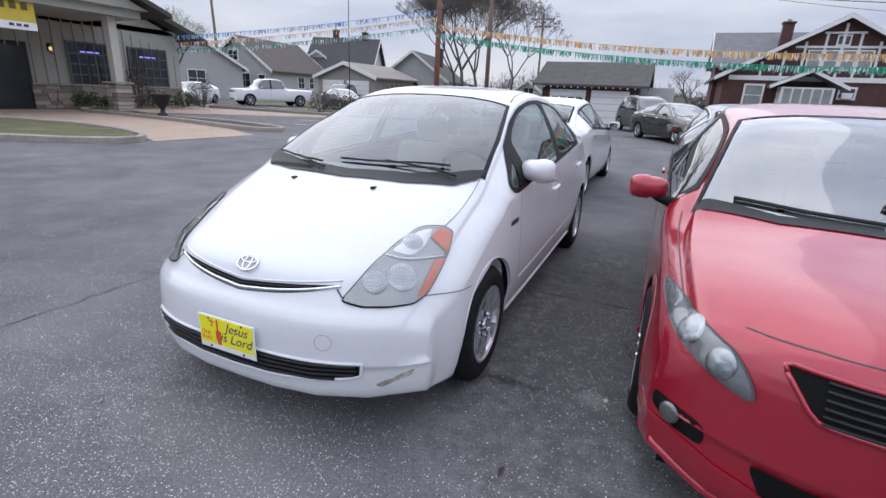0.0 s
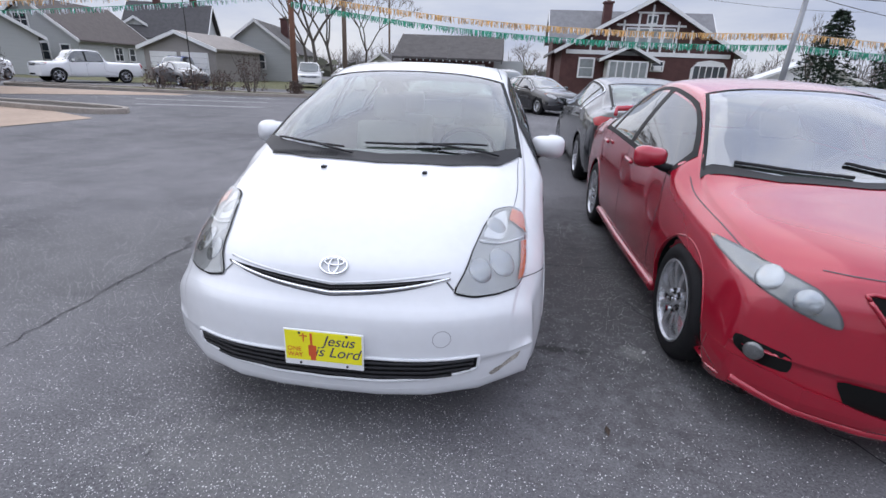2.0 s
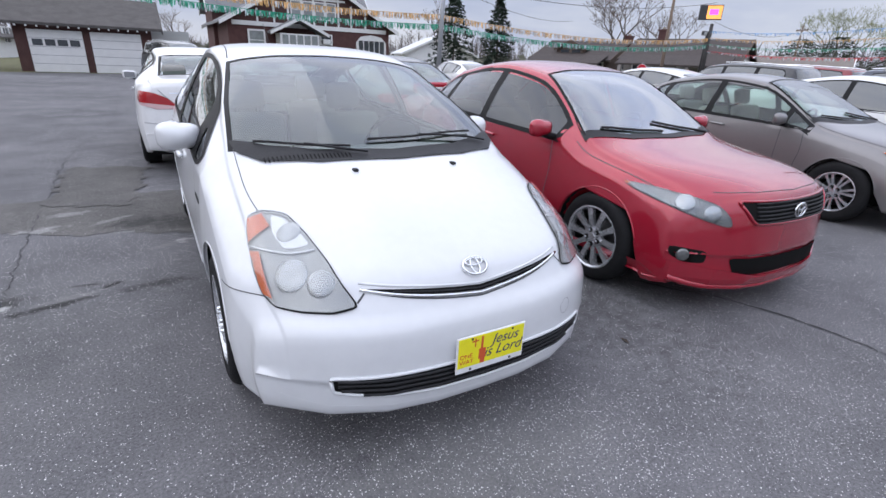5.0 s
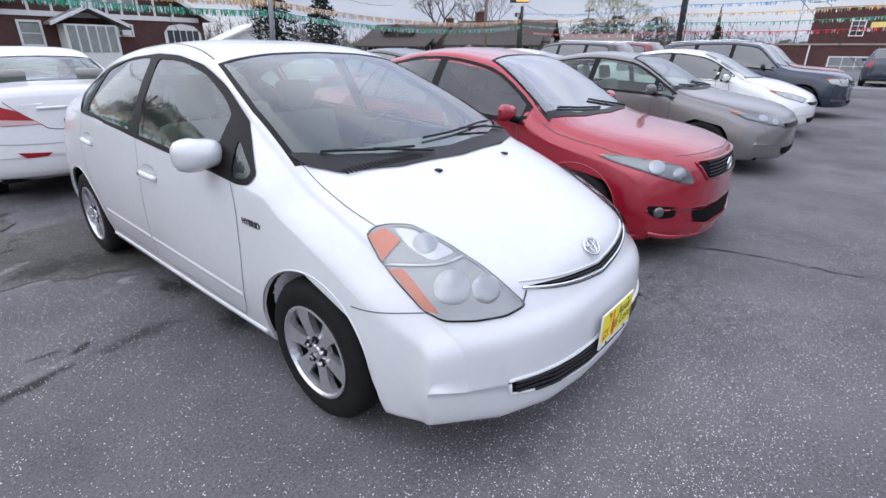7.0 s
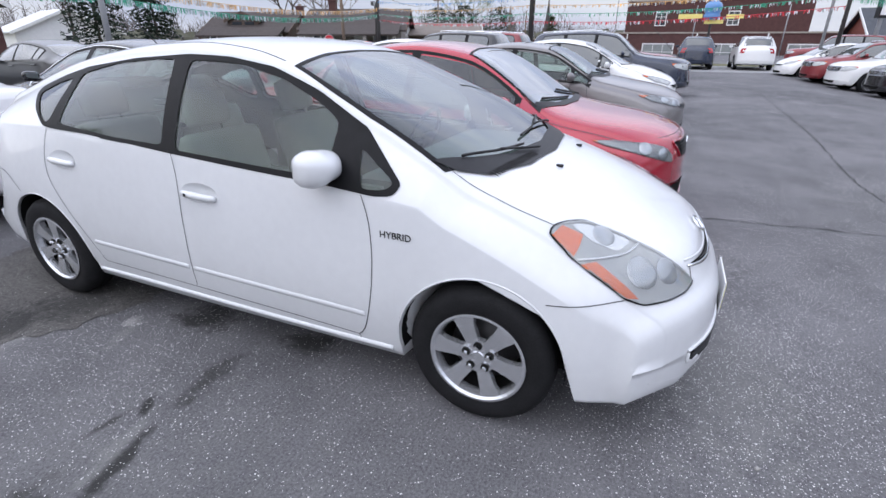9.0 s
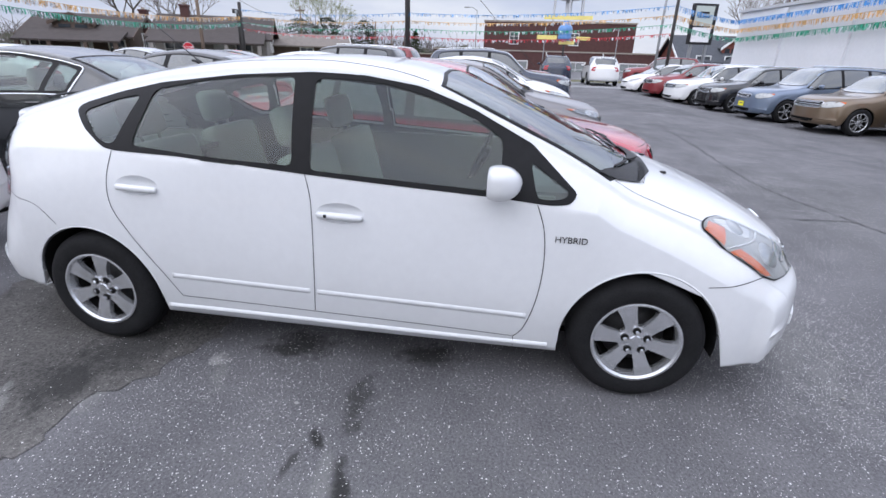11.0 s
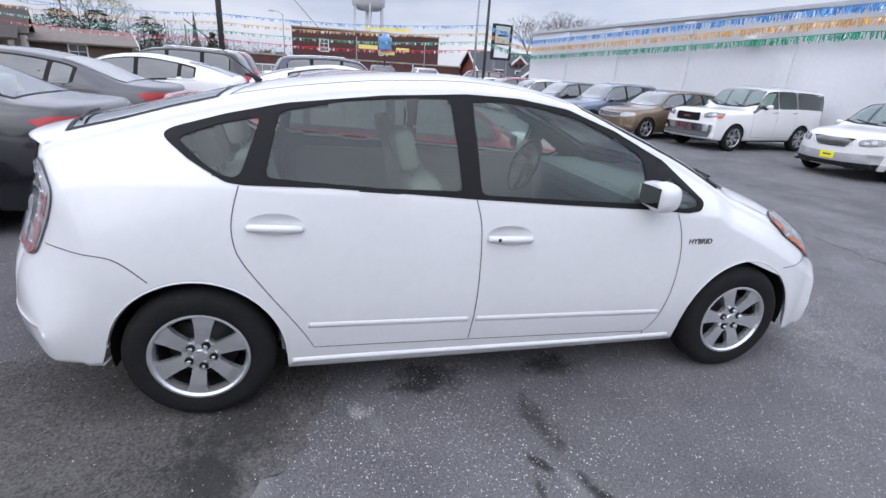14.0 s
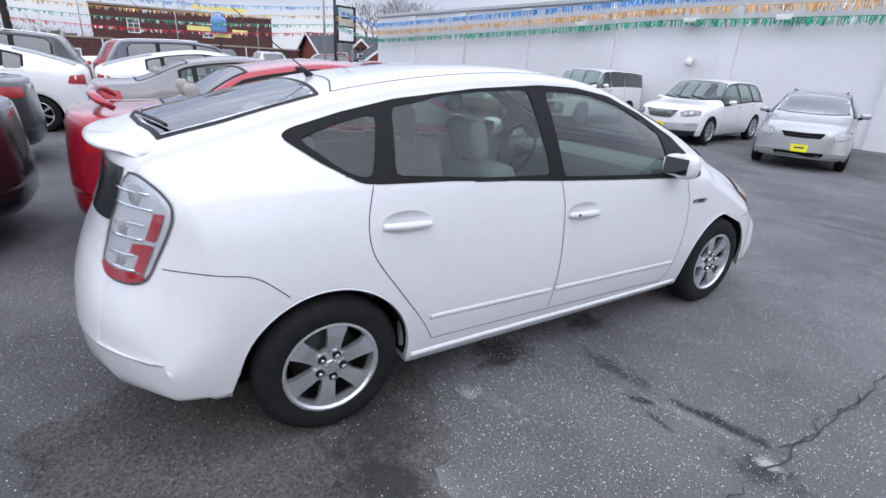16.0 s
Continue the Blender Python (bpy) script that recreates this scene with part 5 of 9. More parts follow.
def car_spec(L, H, W, wb, fo, nose=0.70, cowl=(-0.85, 0.98), scr=(-0.1, -0.055), mid=0.35, rear=(1.0, -0.08), deck=(1.75, 1.02), tail=0.95, belt=(0.90, 0.98), wheel=0.315, clear=0.19,
             roof=0.60, bowf=0.62, bowr=0.45, hood_drop=0.07):
    y0 = -(wb / 2 + fo)
    y1 = y0 + L
    w = W / 2
    cy, cz = cowl
    top = [(y0, 0.405), (y0 + 0.004, 0.46), (y0 + 0.010, 0.54), (y0 + 0.03, nose - 0.10), (y0 + 0.09, nose), (y0 + 0.35, nose + (cz - nose) * 0.45), (cy - 0.25, cz - 0.045), (cy, cz),
           (scr[0], H + scr[1]), (mid, H), (rear[0], H + rear[1]), (deck[0], deck[1]), (y1 - 0.10, tail), (y1 - 0.05, tail - 0.06), (y1 - 0.015, 0.68), (y1 - 0.004, 0.56), (y1, 0.47)]
    bot = [(y0, 0.40), (y0 + 0.003, 0.33), (y0 + 0.010, clear + 0.08), (y0 + 0.05, clear + 0.02), (y0 + 0.5, clear), (y1 - 0.5, clear + 0.03), (y1 - 0.06, clear + 0.08), (y1 - 0.01, clear + 0.14), (y1, 0.465)]
    bl = [(y0 + 0.3, nose - 0.06), (y0 + 0.7, (nose + belt[0]) / 2 + 0.03), (cy - 0.1, belt[0] - 0.02), (0.0, (belt[0] + belt[1]) / 2), (1.2, belt[1]), (y1 - 0.3, belt[1] - 0.02), (y1, belt[1] - 0.12)]
    return dict(top=top, bot=bot, belt=bl,
                W=[(y0 + 0.3, w - 0.07), (y0 + 0.6, w - 0.02), (-0.8, w - 0.004), (0, w), (1.0, w - 0.002), (y1 - 0.5, w - 0.03), (y1 - 0.2, w - 0.09), (y1, w - 0.14)],
                xC=[(y0 + 0.3, w - 0.10), (y0 + 0.6, w - 0.06), (-0.8, w - 0.035), (1.0, w - 0.04), (y1 - 0.5, w - 0.08), (y1, w - 0.18)],
                xD=[(y0 + 0.2, w - 0.20), (cy, w - 0.13), (scr[0], roof), (mid, roof), (rear[0], roof - 0.03), (deck[0], w - 0.20), (y1, w - 0.26)],
                drop=[(y0 + 0.3, 0.05), (cy, hood_drop), (scr[0], 0.075), (rear[0], 0.07), (deck[0], 0.05), (y1, 0.04)],
                bowf=bowf, bowr=bowr, tuck=[(y0 + 0.45, 0.03), (-0.8, 0.06), (0.8, 0.06), (y1 - 0.45, 0.04)], axles=(-wb / 2, wb / 2), arch=wheel + 0.038, wheel=wheel,
                cowl=cowl, scr=scr, rear=rear, deck=deck, mid=mid, w=w, H=H, y0=y0, y1=y1, nose=nose, tail=tail, clear=clear)


def pane_loop(b, ya, yb, lo=0.02, hi=0.03, lean=0.0):
    """A side pane between two stations, from the belt to the roof rail, on the -x flank."""
    n = max(2, int((yb - ya) / 0.12))
    low, high = [], []
    for i in range(n + 1):
        y = ya + (yb - ya) * i / n
        ys, w, zt, zb, zd, zc, xc, xd = b.marks(y)
        low.append((-(xc + xd) / 2, ys, zc + lo))
        yh = ya + (yb - ya) * i / n + lean
        ys, w, zt, zb, zd, zc, xc, xd = b.marks(yh)
        high.append((-(xc + xd) / 2, ys, max(zc + lo + 0.012, zd - hi)))
    return low + high[::-1]


def generic_car(name, sp, material, panes, detail=0, grille="dark", lamp=None, tail_lamp=None, spokes=(7, "thin"), rim=0.21, trim=None, roof_rails=False, plate=None, near_ny=120,
                fog=False, lower=None, tail_dir=None, dlo_chrome=False, handles=(0.05, 0.95), cladding=False, pillars=False, seams=None, side=None, front=None):
    car = empty(name)
    b = Body(sp, near_ny if detail else 70, 14 if detail else 8, 10 if detail else 6, 12 if detail else 7)
    b.mesh().free()
    st = 0.05 if detail else 0.11
    y0, y1, w = sp["y0"], sp["y1"], sp["w"]
    loops = [rounded(pane_loop(b, *p), 0.02) for p in panes]
    lo_y, hi_y = panes[0][0] - 0.06, panes[-1][1] + 0.05
    outer = pane_loop(b, lo_y, hi_y, -0.012, 0.006, panes[0][4] if len(panes[0]) > 4 else 0.0)
    cy, cz = sp["cowl"]
    sy = sp["scr"][0]
    xa, xb = w - 0.15, sp["xD"][2][1] - 0.035
    zs = b.f["top"]
    ws = [(-xa, cy + 0.20, zs(cy + 0.20) - 0.08), (-xa * 0.55, cy + 0.06, cz), (0, cy + 0.02, cz), (xa * 0.55, cy + 0.06, cz), (xa, cy + 0.20, zs(cy + 0.20) - 0.08),
          (xb, sy - 0.02, zs(sy) - 0.05), (xb * 0.5, sy + 0.0, zs(sy)), (0, sy + 0.01, zs(sy)), (-xb * 0.5, sy, zs(sy)), (-xb, sy - 0.02, zs(sy) - 0.05)]
    ry, dy = sp["rear"][0], sp["deck"][0]
    upright = zs(dy) < 1.2 and (dy - ry) < 0.55
    rb, rt = xb + 0.02, xb - 0.03
    k = 0.82 if upright else 0.97
    yr1, yr2 = ry + 0.05, ry + (dy - ry) * k
    rg = [(-rt, yr1, zs(yr1)), (0, yr1 - 0.01, zs(yr1)), (rt, yr1, zs(yr1)), (rb, yr2, zs(yr2)), (0, yr2 + 0.01, zs(yr2)), (-rb, yr2, zs(yr2))]
    wd, rd = (0, 0.75, -1), ((0, -1, -0.45) if upright else (0, -0.5, -1))
    holes = []
    if detail:
        holes = [(spread(ws, -0.012), wd), (grown(rg, 0.94), rd)]
        for p in loops:
            g = spread(p, 0.012)
            holes += [(g, (1, 0, 0)), (mirror(g), (-1, 0, 0))]
    part("body", b.mesh(holes), material, car, smooth=True)
    side_glass, screen = (side or GLASS, front or GLASS_WS) if detail else (DARK_GLASS, SCREEN_FAR)
    if detail:
        lin = b.mesh(holes, inset=0.025)
        bmesh.ops.delete(lin, geom=[f for f in lin.faces if f.calc_center_median().z < sp["belt"][3][1] - 0.3 or f.calc_center_median().y < cy + 0.1 or f.calc_center_median().y > y1 - 0.5], context="FACES")
        part("cabin_lining", lin, CABIN, car, smooth=True)
        wi, ri = spread(ws, -0.022), grown(rg, 0.94)
        b.patch("windscreen", wi, wd, 0.0, screen, car, step=0.07)
        b.patch("windscreen_surround", ws, wd, 0.003, BLACK_TRIM, car, cuts=[wi], step=0.06)
        b.patch("rear_glass", ri, rd, 0.0, side_glass, car, step=0.07)
        b.patch("rear_glass_surround", rg, rd, 0.003, BLACK_TRIM, car, cuts=[ri], step=0.06)
        cabin(car, cy + 0.35, 0.0, 0.85, w - 0.08, 0.30, sp["belt"][3][1])
    else:
        b.patch("windscreen", ws, wd, 0.006, screen, car, step=0.12)
        b.patch("rear_glass", rg, rd, 0.006, side_glass, car, step=0.12)
    cow = [(-xa - 0.01, cy + 0.17, cz), (-xa * 0.55, cy + 0.025, cz), (0, cy - 0.015, cz), (xa * 0.55, cy + 0.025, cz), (xa + 0.01, cy + 0.17, cz), (xa - 0.01, cy + 0.24, cz), (xa * 0.55, cy + 0.09, cz), (0, cy + 0.05, cz), (-xa * 0.55, cy + 0.09, cz), (-xa + 0.01, cy + 0.24, cz)]
    b.patch("cowl", cow, (0, 0, -1), 0.005, DARK_PLASTIC, car, step=st)
    if detail:
        for x0 in (-0.45, 0.10):
            b.ribbon("wiper", [(x0 - 0.12, cy + 0.20, cz), (x0 + 0.15, cy + 0.12, cz), (x0 + 0.42, cy + 0.08, cz)], (0, 0, -1), 0.02, 0.012, DARK_PLASTIC, car, round_=0.010)
    for s in (-1, 1):
        d = (-s, 0, 0)
        for p in loops:
            b.patch("side_glass", sided(p, s), d, 0.0 if detail else 0.006, side_glass, car, step=0.06 if detail else 0.12)
        if pillars:
            for p in loops:
                b.patch("window_surround", sided(grown(p, 1.07), s), d, 0.003, BLACK_TRIM, car, cuts=[sided(p, s)] if detail else (), step=st)
        else:
            b.patch("window_surround", sided(outer, s), d, 0.003, BLACK_TRIM, car, cuts=[sided(p, s) for p in loops] if detail else (), step=st)
        if dlo_chrome:
            b.ribbon("chrome_strip", sided(outer + outer[:1], s), d, 0.015, 0.006, CHROME, car, round_=0.009)
        q = -w
        doors = [panes[0][0] + 0.02, panes[0][1] + 0.03, panes[1][1] + 0.03 if len(panes) > 1 else panes[0][1] + 0.9]
        for i, yd in enumerate(doors):
            zc = b.marks(yd)[5]
            bottom = sp["clear"] + 0.11
            pts = [(q, yd, zc), (q, yd - 0.02 * (i == 0), zc - 0.2), (q, yd, 0.55), (q, yd + 0.03 * (i == 0), bottom)]
            if i == 2:
                ya = sp["axles"][1]
                pts = [(q, yd, zc), (q, yd + 0.03, zc - 0.12), (q, min(yd + 0.02, ya - 0.05), 0.72), (q, ya - sp["arch"] * 0.8, 0.55), (q, ya - sp["arch"] - 0.06, bottom)]
            b.ribbon("panel_gap", sided(pts, s), d, 0.007, 0.0015, GAP, car)
        b.ribbon("panel_gap", sided([(q, doors[0], bottom), (q, 0, bottom), (q, sp["axles"][1] - sp["arch"] - 0.06, bottom)], s), d, 0.007, 0.0015, GAP, car)
        for hy in handles:
            zc = b.marks(hy)[5] - 0.10
            b.ribbon("door_handle", sided([(q, hy + 0.09, zc + 0.004), (q, hy, zc), (q, hy - 0.09, zc - 0.004)], s), d, 0.02, 0.022, trim or material, car, round_=0.014)
        for yc in sp["axles"]:
            R = sp["arch"]
            arc = [(q, yc + R * math.cos(a), sp["wheel"] + R * math.sin(a)) for a in [math.pi * (i / 20 * 1.1 - 0.05) for i in range(21)]]
            b.ribbon("wheel_arch_lip", sided(arc, s), d, 0.02, -0.003, DARK_PLASTIC if cladding else material, car, round_=0.022 if cladding else 0.006)
            bm = bmesh.new()
            lathe(bm, [(0.1, (w - 0.35) * s), (R - 0.010, (w - 0.35) * s), (R - 0.008, w * s)], 28)
            bmesh.ops.translate(bm, vec=(0, yc, sp["wheel"]), verts=bm.verts[:])
            for v in bm.verts:
                lim = b.wide(v.co.y, v.co.z) - 0.014
                v.co.x = max(-lim, min(lim, v.co.x))
            bmesh.ops.delete(bm, geom=[f for f in bm.faces if f.calc_center_median().z < sp["clear"] + 0.03], context="FACES")
            part("wheel_well", bm, UNDER, car, smooth=True)
            wheel(car, ((w - 0.115) * s, yc, sp["wheel"]), s, sp["wheel"], rim, 0.20, spokes[0], spokes[1], nuts=detail > 0)
        if cladding:
            b.ribbon("sill_cladding", sided([(q, sp["axles"][0] + R, sp["clear"] + 0.06), (q, 0, sp["clear"] + 0.06), (q, sp["axles"][1] - R, sp["clear"] + 0.06)], s), d, 0.12, 0.006, DARK_PLASTIC, car)
        if lamp:
            ld = (-0.6 * s, 0.8, -0.25)
            lp = rounded(lamp, 0.02)
            h = b.patch("headlight", sided(lp, s), ld, 0.004, LAMP_BED if detail else LAMP_FAR, car, step=0.03 if detail else 0.08)
            c = sum((Vector(p) for p in lp), Vector()) / len(lp)
            if detail:
                for kx, rr in ((0.08, 0.056), (-0.36, 0.050)):
                    e = c + (Vector(lamp[0]) - c) * kx
                    p0, n0 = b.cast(sided([tuple(e)], s)[0], ld, 0.005)
                    bm = bmesh.new()
                    lathe(bm, [(rr, 0.001), (rr * 0.93, 0.005), (rr * 0.75, 0.008), (rr * 0.5, 0.0105), (rr * 0.25, 0.012), (0.0, 0.0125)], 22, "z")
                    bmesh.ops.transform(bm, matrix=Matrix.Translation(p0) @ n0.to_track_quat("Z", "Y").to_matrix().to_4x4(), verts=bm.verts[:])
                    part("reflector", bm, REFLECTOR, h, smooth=True)
                b.patch("lens", sided(grown(lp, 0.99), s), ld, 0.018, CLEAR_LENS, h, step=0.05)
            am = [tuple(Vector(lamp[0]) * (1 - t) + Vector(lamp[i]) * t) for i, t in ((0, 0.0), (1, 0.35), (-1, 0.35))]
            b.patch("amber_reflector", sided(am, s), ld, 0.008, AMBER, h, step=0.04)
            b.ribbon("lamp_seam", sided(lp + lp[:1], s), ld, 0.009, 0.005, GAP, h)
        if tail_lamp:
            td = tail_dir or (-0.75 * s, -0.65, 0)
            td = (-abs(td[0]) * s, td[1], td[2])
            T = b.patch("tail_light", sided(rounded(tail_lamp, 0.02), s), td, 0.006, RED_LENS, car, "red tail light", step=0.04 if detail else 0.1)
        if fog:
            hole = [(-0.645, -2.02, 0.425), (-0.80, -1.85, 0.442), (-0.80, -1.86, 0.385), (-0.74, -1.95, 0.342), (-0.64, -2.02, 0.345)]
            F = b.patch("fog_lamp", sided(rounded(hole, 0.03), s), (-0.35 * s, 1, 0), 0.003, UNDER, car, "round fog lamp in a black recess", step=0.05)
            bm = bmesh.new()
            lathe(bm, [(0.040, 0.0), (0.038, 0.008), (0.028, 0.012), (0.0, 0.015)], 20, "z")
            p0, n0 = b.cast((-0.745 * -s, -1.93, 0.39), (-0.35 * s, 1, 0), 0.004)
            bmesh.ops.transform(bm, matrix=Matrix.Translation(p0) @ n0.to_track_quat("Z", "Y").to_matrix().to_4x4(), verts=bm.verts[:])
            part("fog_lens", bm, LAMP_BED, F, smooth=True)
        mz = sp["belt"][2][1] + 0.105
        mirror_cap(b, car, s, (-(w + 0.07), cy + 0.42, mz), (0.20, 0.12, 0.13), material, detail > 0)
        for line in seams or [[(-(w - 0.14), cy + 0.12, cz), (-(w - 0.13), cy - 0.3, cz), (-(w - 0.20), y0 + 0.45, 0.8), (-(w - 0.38), y0 + 0.18, 0.75)]]:
            b.ribbon("bonnet_seam", sided(line, s), (-0.2 * s, 0.3, -1), 0.006, 0.0015, GAP, car)
    gz0, gz1, gw0, gw1 = {"dark": (nz(sp) - 0.21, nz(sp) - 0.08, 0.32, 0.40), "wide": (nz(sp) - 0.22, nz(sp) - 0.05, 0.50, 0.56), "oval": (nz(sp) - 0.27, nz(sp) - 0.05, 0.30, 0.46), "tall": (nz(sp) - 0.31, nz(sp) - 0.06, 0.43, 0.43), "broad": (nz(sp) - 0.185, nz(sp) - 0.045, 0.40, 0.495), "slim": (nz(sp) - 0.15, nz(sp) - 0.08, 0.44, 0.52)}[grille]
    gl = rounded([(-gw1, y0, gz1), (0, y0, gz1 - 0.008), (gw1, y0, gz1), (gw0, y0, gz0 + 0.01), (0, y0, gz0), (-gw0, y0, gz0 + 0.01)], 0.03)
    G = b.patch("grille", gl, (0, 1, 0), 0.004, UNDER, car, step=0.05)
    b.ribbon("grille_rim", gl + gl[:1], (0, 1, 0), 0.01, 0.005, trim or material, car, round_=0.009)
    nb = 6 if detail else 3
    for i in range(-9, 10) if grille == "oval" else ():
        x = i * 0.045
        e = (gz1 - gz0) * 0.48 * math.sqrt(max(0.05, 1 - (x / 0.47) ** 2))
        b.ribbon("grille_bar", [(x, y0, (gz0 + gz1) / 2 - e), (x, y0, (gz0 + gz1) / 2), (x, y0, (gz0 + gz1) / 2 + e)], (0, 1, 0), 0.01, 0.008, CHROME, G, round_=0.007)
    for i in range(0 if grille == "oval" else nb):
        z = gz0 + (gz1 - gz0) * (i + 0.7) / (nb + 0.4)
        b.ribbon("grille_bar", [(-gw0 * 0.97, y0, z), (0, y0, z), (gw0 * 0.97, y0, z)], (0, 1, 0), 0.01, 0.008, DARK_PLASTIC if grille == "tall" else trim or DARK_PLASTIC, G, round_=0.006 if detail else 0.009)
    lz = lower or (sp["clear"] + 0.07, sp["clear"] + 0.16, 0.46)
    lgp = rounded([(-lz[2], y0, lz[1]), (lz[2], y0, lz[1]), (lz[2] - 0.06, y0, lz[0]), (-lz[2] + 0.06, y0, lz[0])], 0.03)
    b.patch("lower_grille", lgp, (0, 1, 0), 0.004, UNDER, car, step=0.06)
    if plate:
        py = b.cast((0, y0, plate), (0, 1, 0), 0.012)[0]
        P = part("front_plate", boxm(0, py.y, plate, 0.304, 0.006, 0.152, 0.002), PLATE_YELLOW, car, "yellow dealer show plate")
        part("plate_word", boxm(0.0, py.y - 0.0045, plate + 0.01, 0.18, 0.002, 0.03, 0), PRINT_BLUE, P)
    if roof_rails:
        for s in (-1, 1):
            b.ribbon("roof_rail", sided([(-0.52, sp["scr"][0] + 0.35, 1.7), (-0.53, sp["mid"] + 0.4, 1.7), (-0.51, sp["rear"][0] - 0.1, 1.7)], s), (0, 0, -1), 0.02, 0.035, trim or DARK_PLASTIC, car, round_=0.016)
    part("underbody", boxm(0, (y0 + y1) / 2, sp["clear"] + 0.04, 2 * w - 0.26, y1 - y0 - 0.5, 0.03), UNDER, car)
    return car, b


def nz(sp):
    return sp["nose"]


def put(car, x, y, yaw=0.0, z=0.0):
    car.matrix_world = pose(x, y, z, 0, 0, yaw)
    return car


RED = paint("red_metallic_paint", (0.35, 0.010, 0.028), 0.22, 0.25, 1.0)
GREY = paint("grey_metallic_paint", (0.19, 0.18, 0.18), 0.34, 0.45)
BLACK = paint("black_car_paint", (0.012, 0.012, 0.014), 0.2)
NAVY = paint("navy_car_paint", (0.018, 0.026, 0.05), 0.24, 0.2)
WHITE2 = paint("pearl_white_paint", (0.74, 0.74, 0.74), 0.3)
SILVER = paint("silver_metallic_paint", (0.42, 0.43, 0.44), 0.3, 0.55)
BRONZE = paint("bronze_metallic_paint", (0.16, 0.115, 0.075), 0.32, 0.5)
BLUE = paint("blue_metallic_paint", (0.14, 0.18, 0.25), 0.3, 0.4)
DKRED = paint("dark_red_paint", (0.20, 0.015, 0.02), 0.28, 0.2)
TRUE_BLUE = paint("bright_blue_paint", (0.03, 0.08, 0.28), 0.3, 0.2)

# -- red saloon beside the white car
sp = car_spec(4.48, 1.465, 1.76, 2.60, 0.86, nose=0.77, cowl=(-1.17, 0.955), scr=(-0.28, -0.065), mid=0.25, rear=(0.95, -0.085), deck=(1.62, 1.06), tail=1.03, belt=(0.91, 0.99), wheel=0.316, clear=0.15,
              roof=0.585, bowf=0.72, bowr=0.5)
q0 = sp["y0"]
lamp = [(-0.846, -1.50, 0.762), (-0.80, -1.62, 0.758), (-0.73, -1.73, 0.740), (-0.64, -1.84, 0.710), (-0.56, -1.913, 0.680), (-0.52, -1.945, 0.642), (-0.49, -1.965, 0.60), (-0.476, -1.97, 0.556), (-0.53, -1.955, 0.564),
        (-0.62, -1.91, 0.594), (-0.71, -1.83, 0.632), (-0.785, -1.73, 0.678), (-0.835, -1.58, 0.728)]
red_car, rb = generic_car("saloon_car", sp, RED, [(-0.80, 0.13, 0.02, 0.03), (0.21, 0.86, 0.02, 0.03), (0.92, 1.12, 0.02, 0.03)], 1, "broad", lamp,
                          [(-0.60, 2.1, 0.98), (-0.80, 1.9, 0.95), (-0.82, 1.85, 0.80), (-0.62, 2.1, 0.76)], (10, "thin"), 0.222, side=GLASS_TINT, front=GLASS_PALE, fog=True, lower=(0.27, 0.385, 0.52), handles=(0.02, 0.93),
                          seams=[[(-0.77, -0.95, 0.9), (-0.783, -1.10, 0.86), (-0.771, -1.44, 0.81), (-0.758, -1.70, 0.776)], [(-0.57, -1.90, 0.715), (-0.504, -1.96, 0.745), (-0.41, -2.01, 0.765), (-0.28, -2.05, 0.775), (0.0, -2.08, 0.78)]])
for s in (-1, 1):
    rb.ribbon("side_skirt", sided([(-0.88, -0.93, 0.235), (-0.88, 0, 0.225), (-0.88, 0.93, 0.235)], s), (-s, 0, 0), 0.05, 0.004, RED, red_car, round_=0.035)
up = [(-0.84, -1.74, 0.352), (-0.79, -1.82, 0.345), (-0.72, -1.9, 0.335), (-0.61, -1.98, 0.318), (-0.52, -2.03, 0.305), (-0.3, -2.10, 0.262), (0, -2.13, 0.255)]
lo = [(x, y, 0.20 - 0.02 * (abs(x) < 0.6)) for x, y, z in up]
rb.patch("bumper_skirt", up + mirror(up)[::-1][1:] + mirror(lo) + lo[::-1][1:], (0, 1, 0), 0.004, RED, red_car, thick=0.014)
rb.ribbon("chin_spoiler", [(-0.78, -1.80, 0.235), (-0.62, -2.0, 0.20), (-0.3, -2.15, 0.19), (0, -2.2, 0.19), (0.3, -2.15, 0.19), (0.62, -2.0, 0.20), (0.78, -1.80, 0.235)], (0, 1, 0), 0.03, 0.004, RED, red_car, round_=0.024)
bm = bmesh.new()
for rx, rz, k, oy in ((0.062, 0.043, 0.007, 0), (0.022, 0.040, 0.005, 0), (0.046, 0.017, 0.005, 0.018)):
    tube(bm, [(rx * math.cos(a), 0, rz * math.sin(a) + oy) for a in [2 * math.pi * i / 28 for i in range(29)]], k, 6, cap=False)
em2 = part("emblem", bm, CHROME, red_car, "chrome oval emblem", smooth=True)
em2.matrix_local = Matrix.Translation((0, rb.cast((0, q0, 0.655), (0, 1, 0), 0.016)[0].y, 0.655))
bm = bmesh.new()
tube(bm, [(-0.62, 1.93, 1.06), (-0.60, 2.02, 1.12), (-0.3, 2.07, 1.14), (0.3, 2.07, 1.14), (0.60, 2.02, 1.12), (0.62, 1.93, 1.06)], [0.02, 0.03, 0.032, 0.032, 0.03, 0.02], 8)
part("rear_spoiler", bm, RED, red_car, "red boot spoiler", smooth=True)
put(red_car, 2.43, 0.06)
tagged(red_car, "red four-door saloon with a boot spoiler and fog lamps", "car", "cars of the front row")

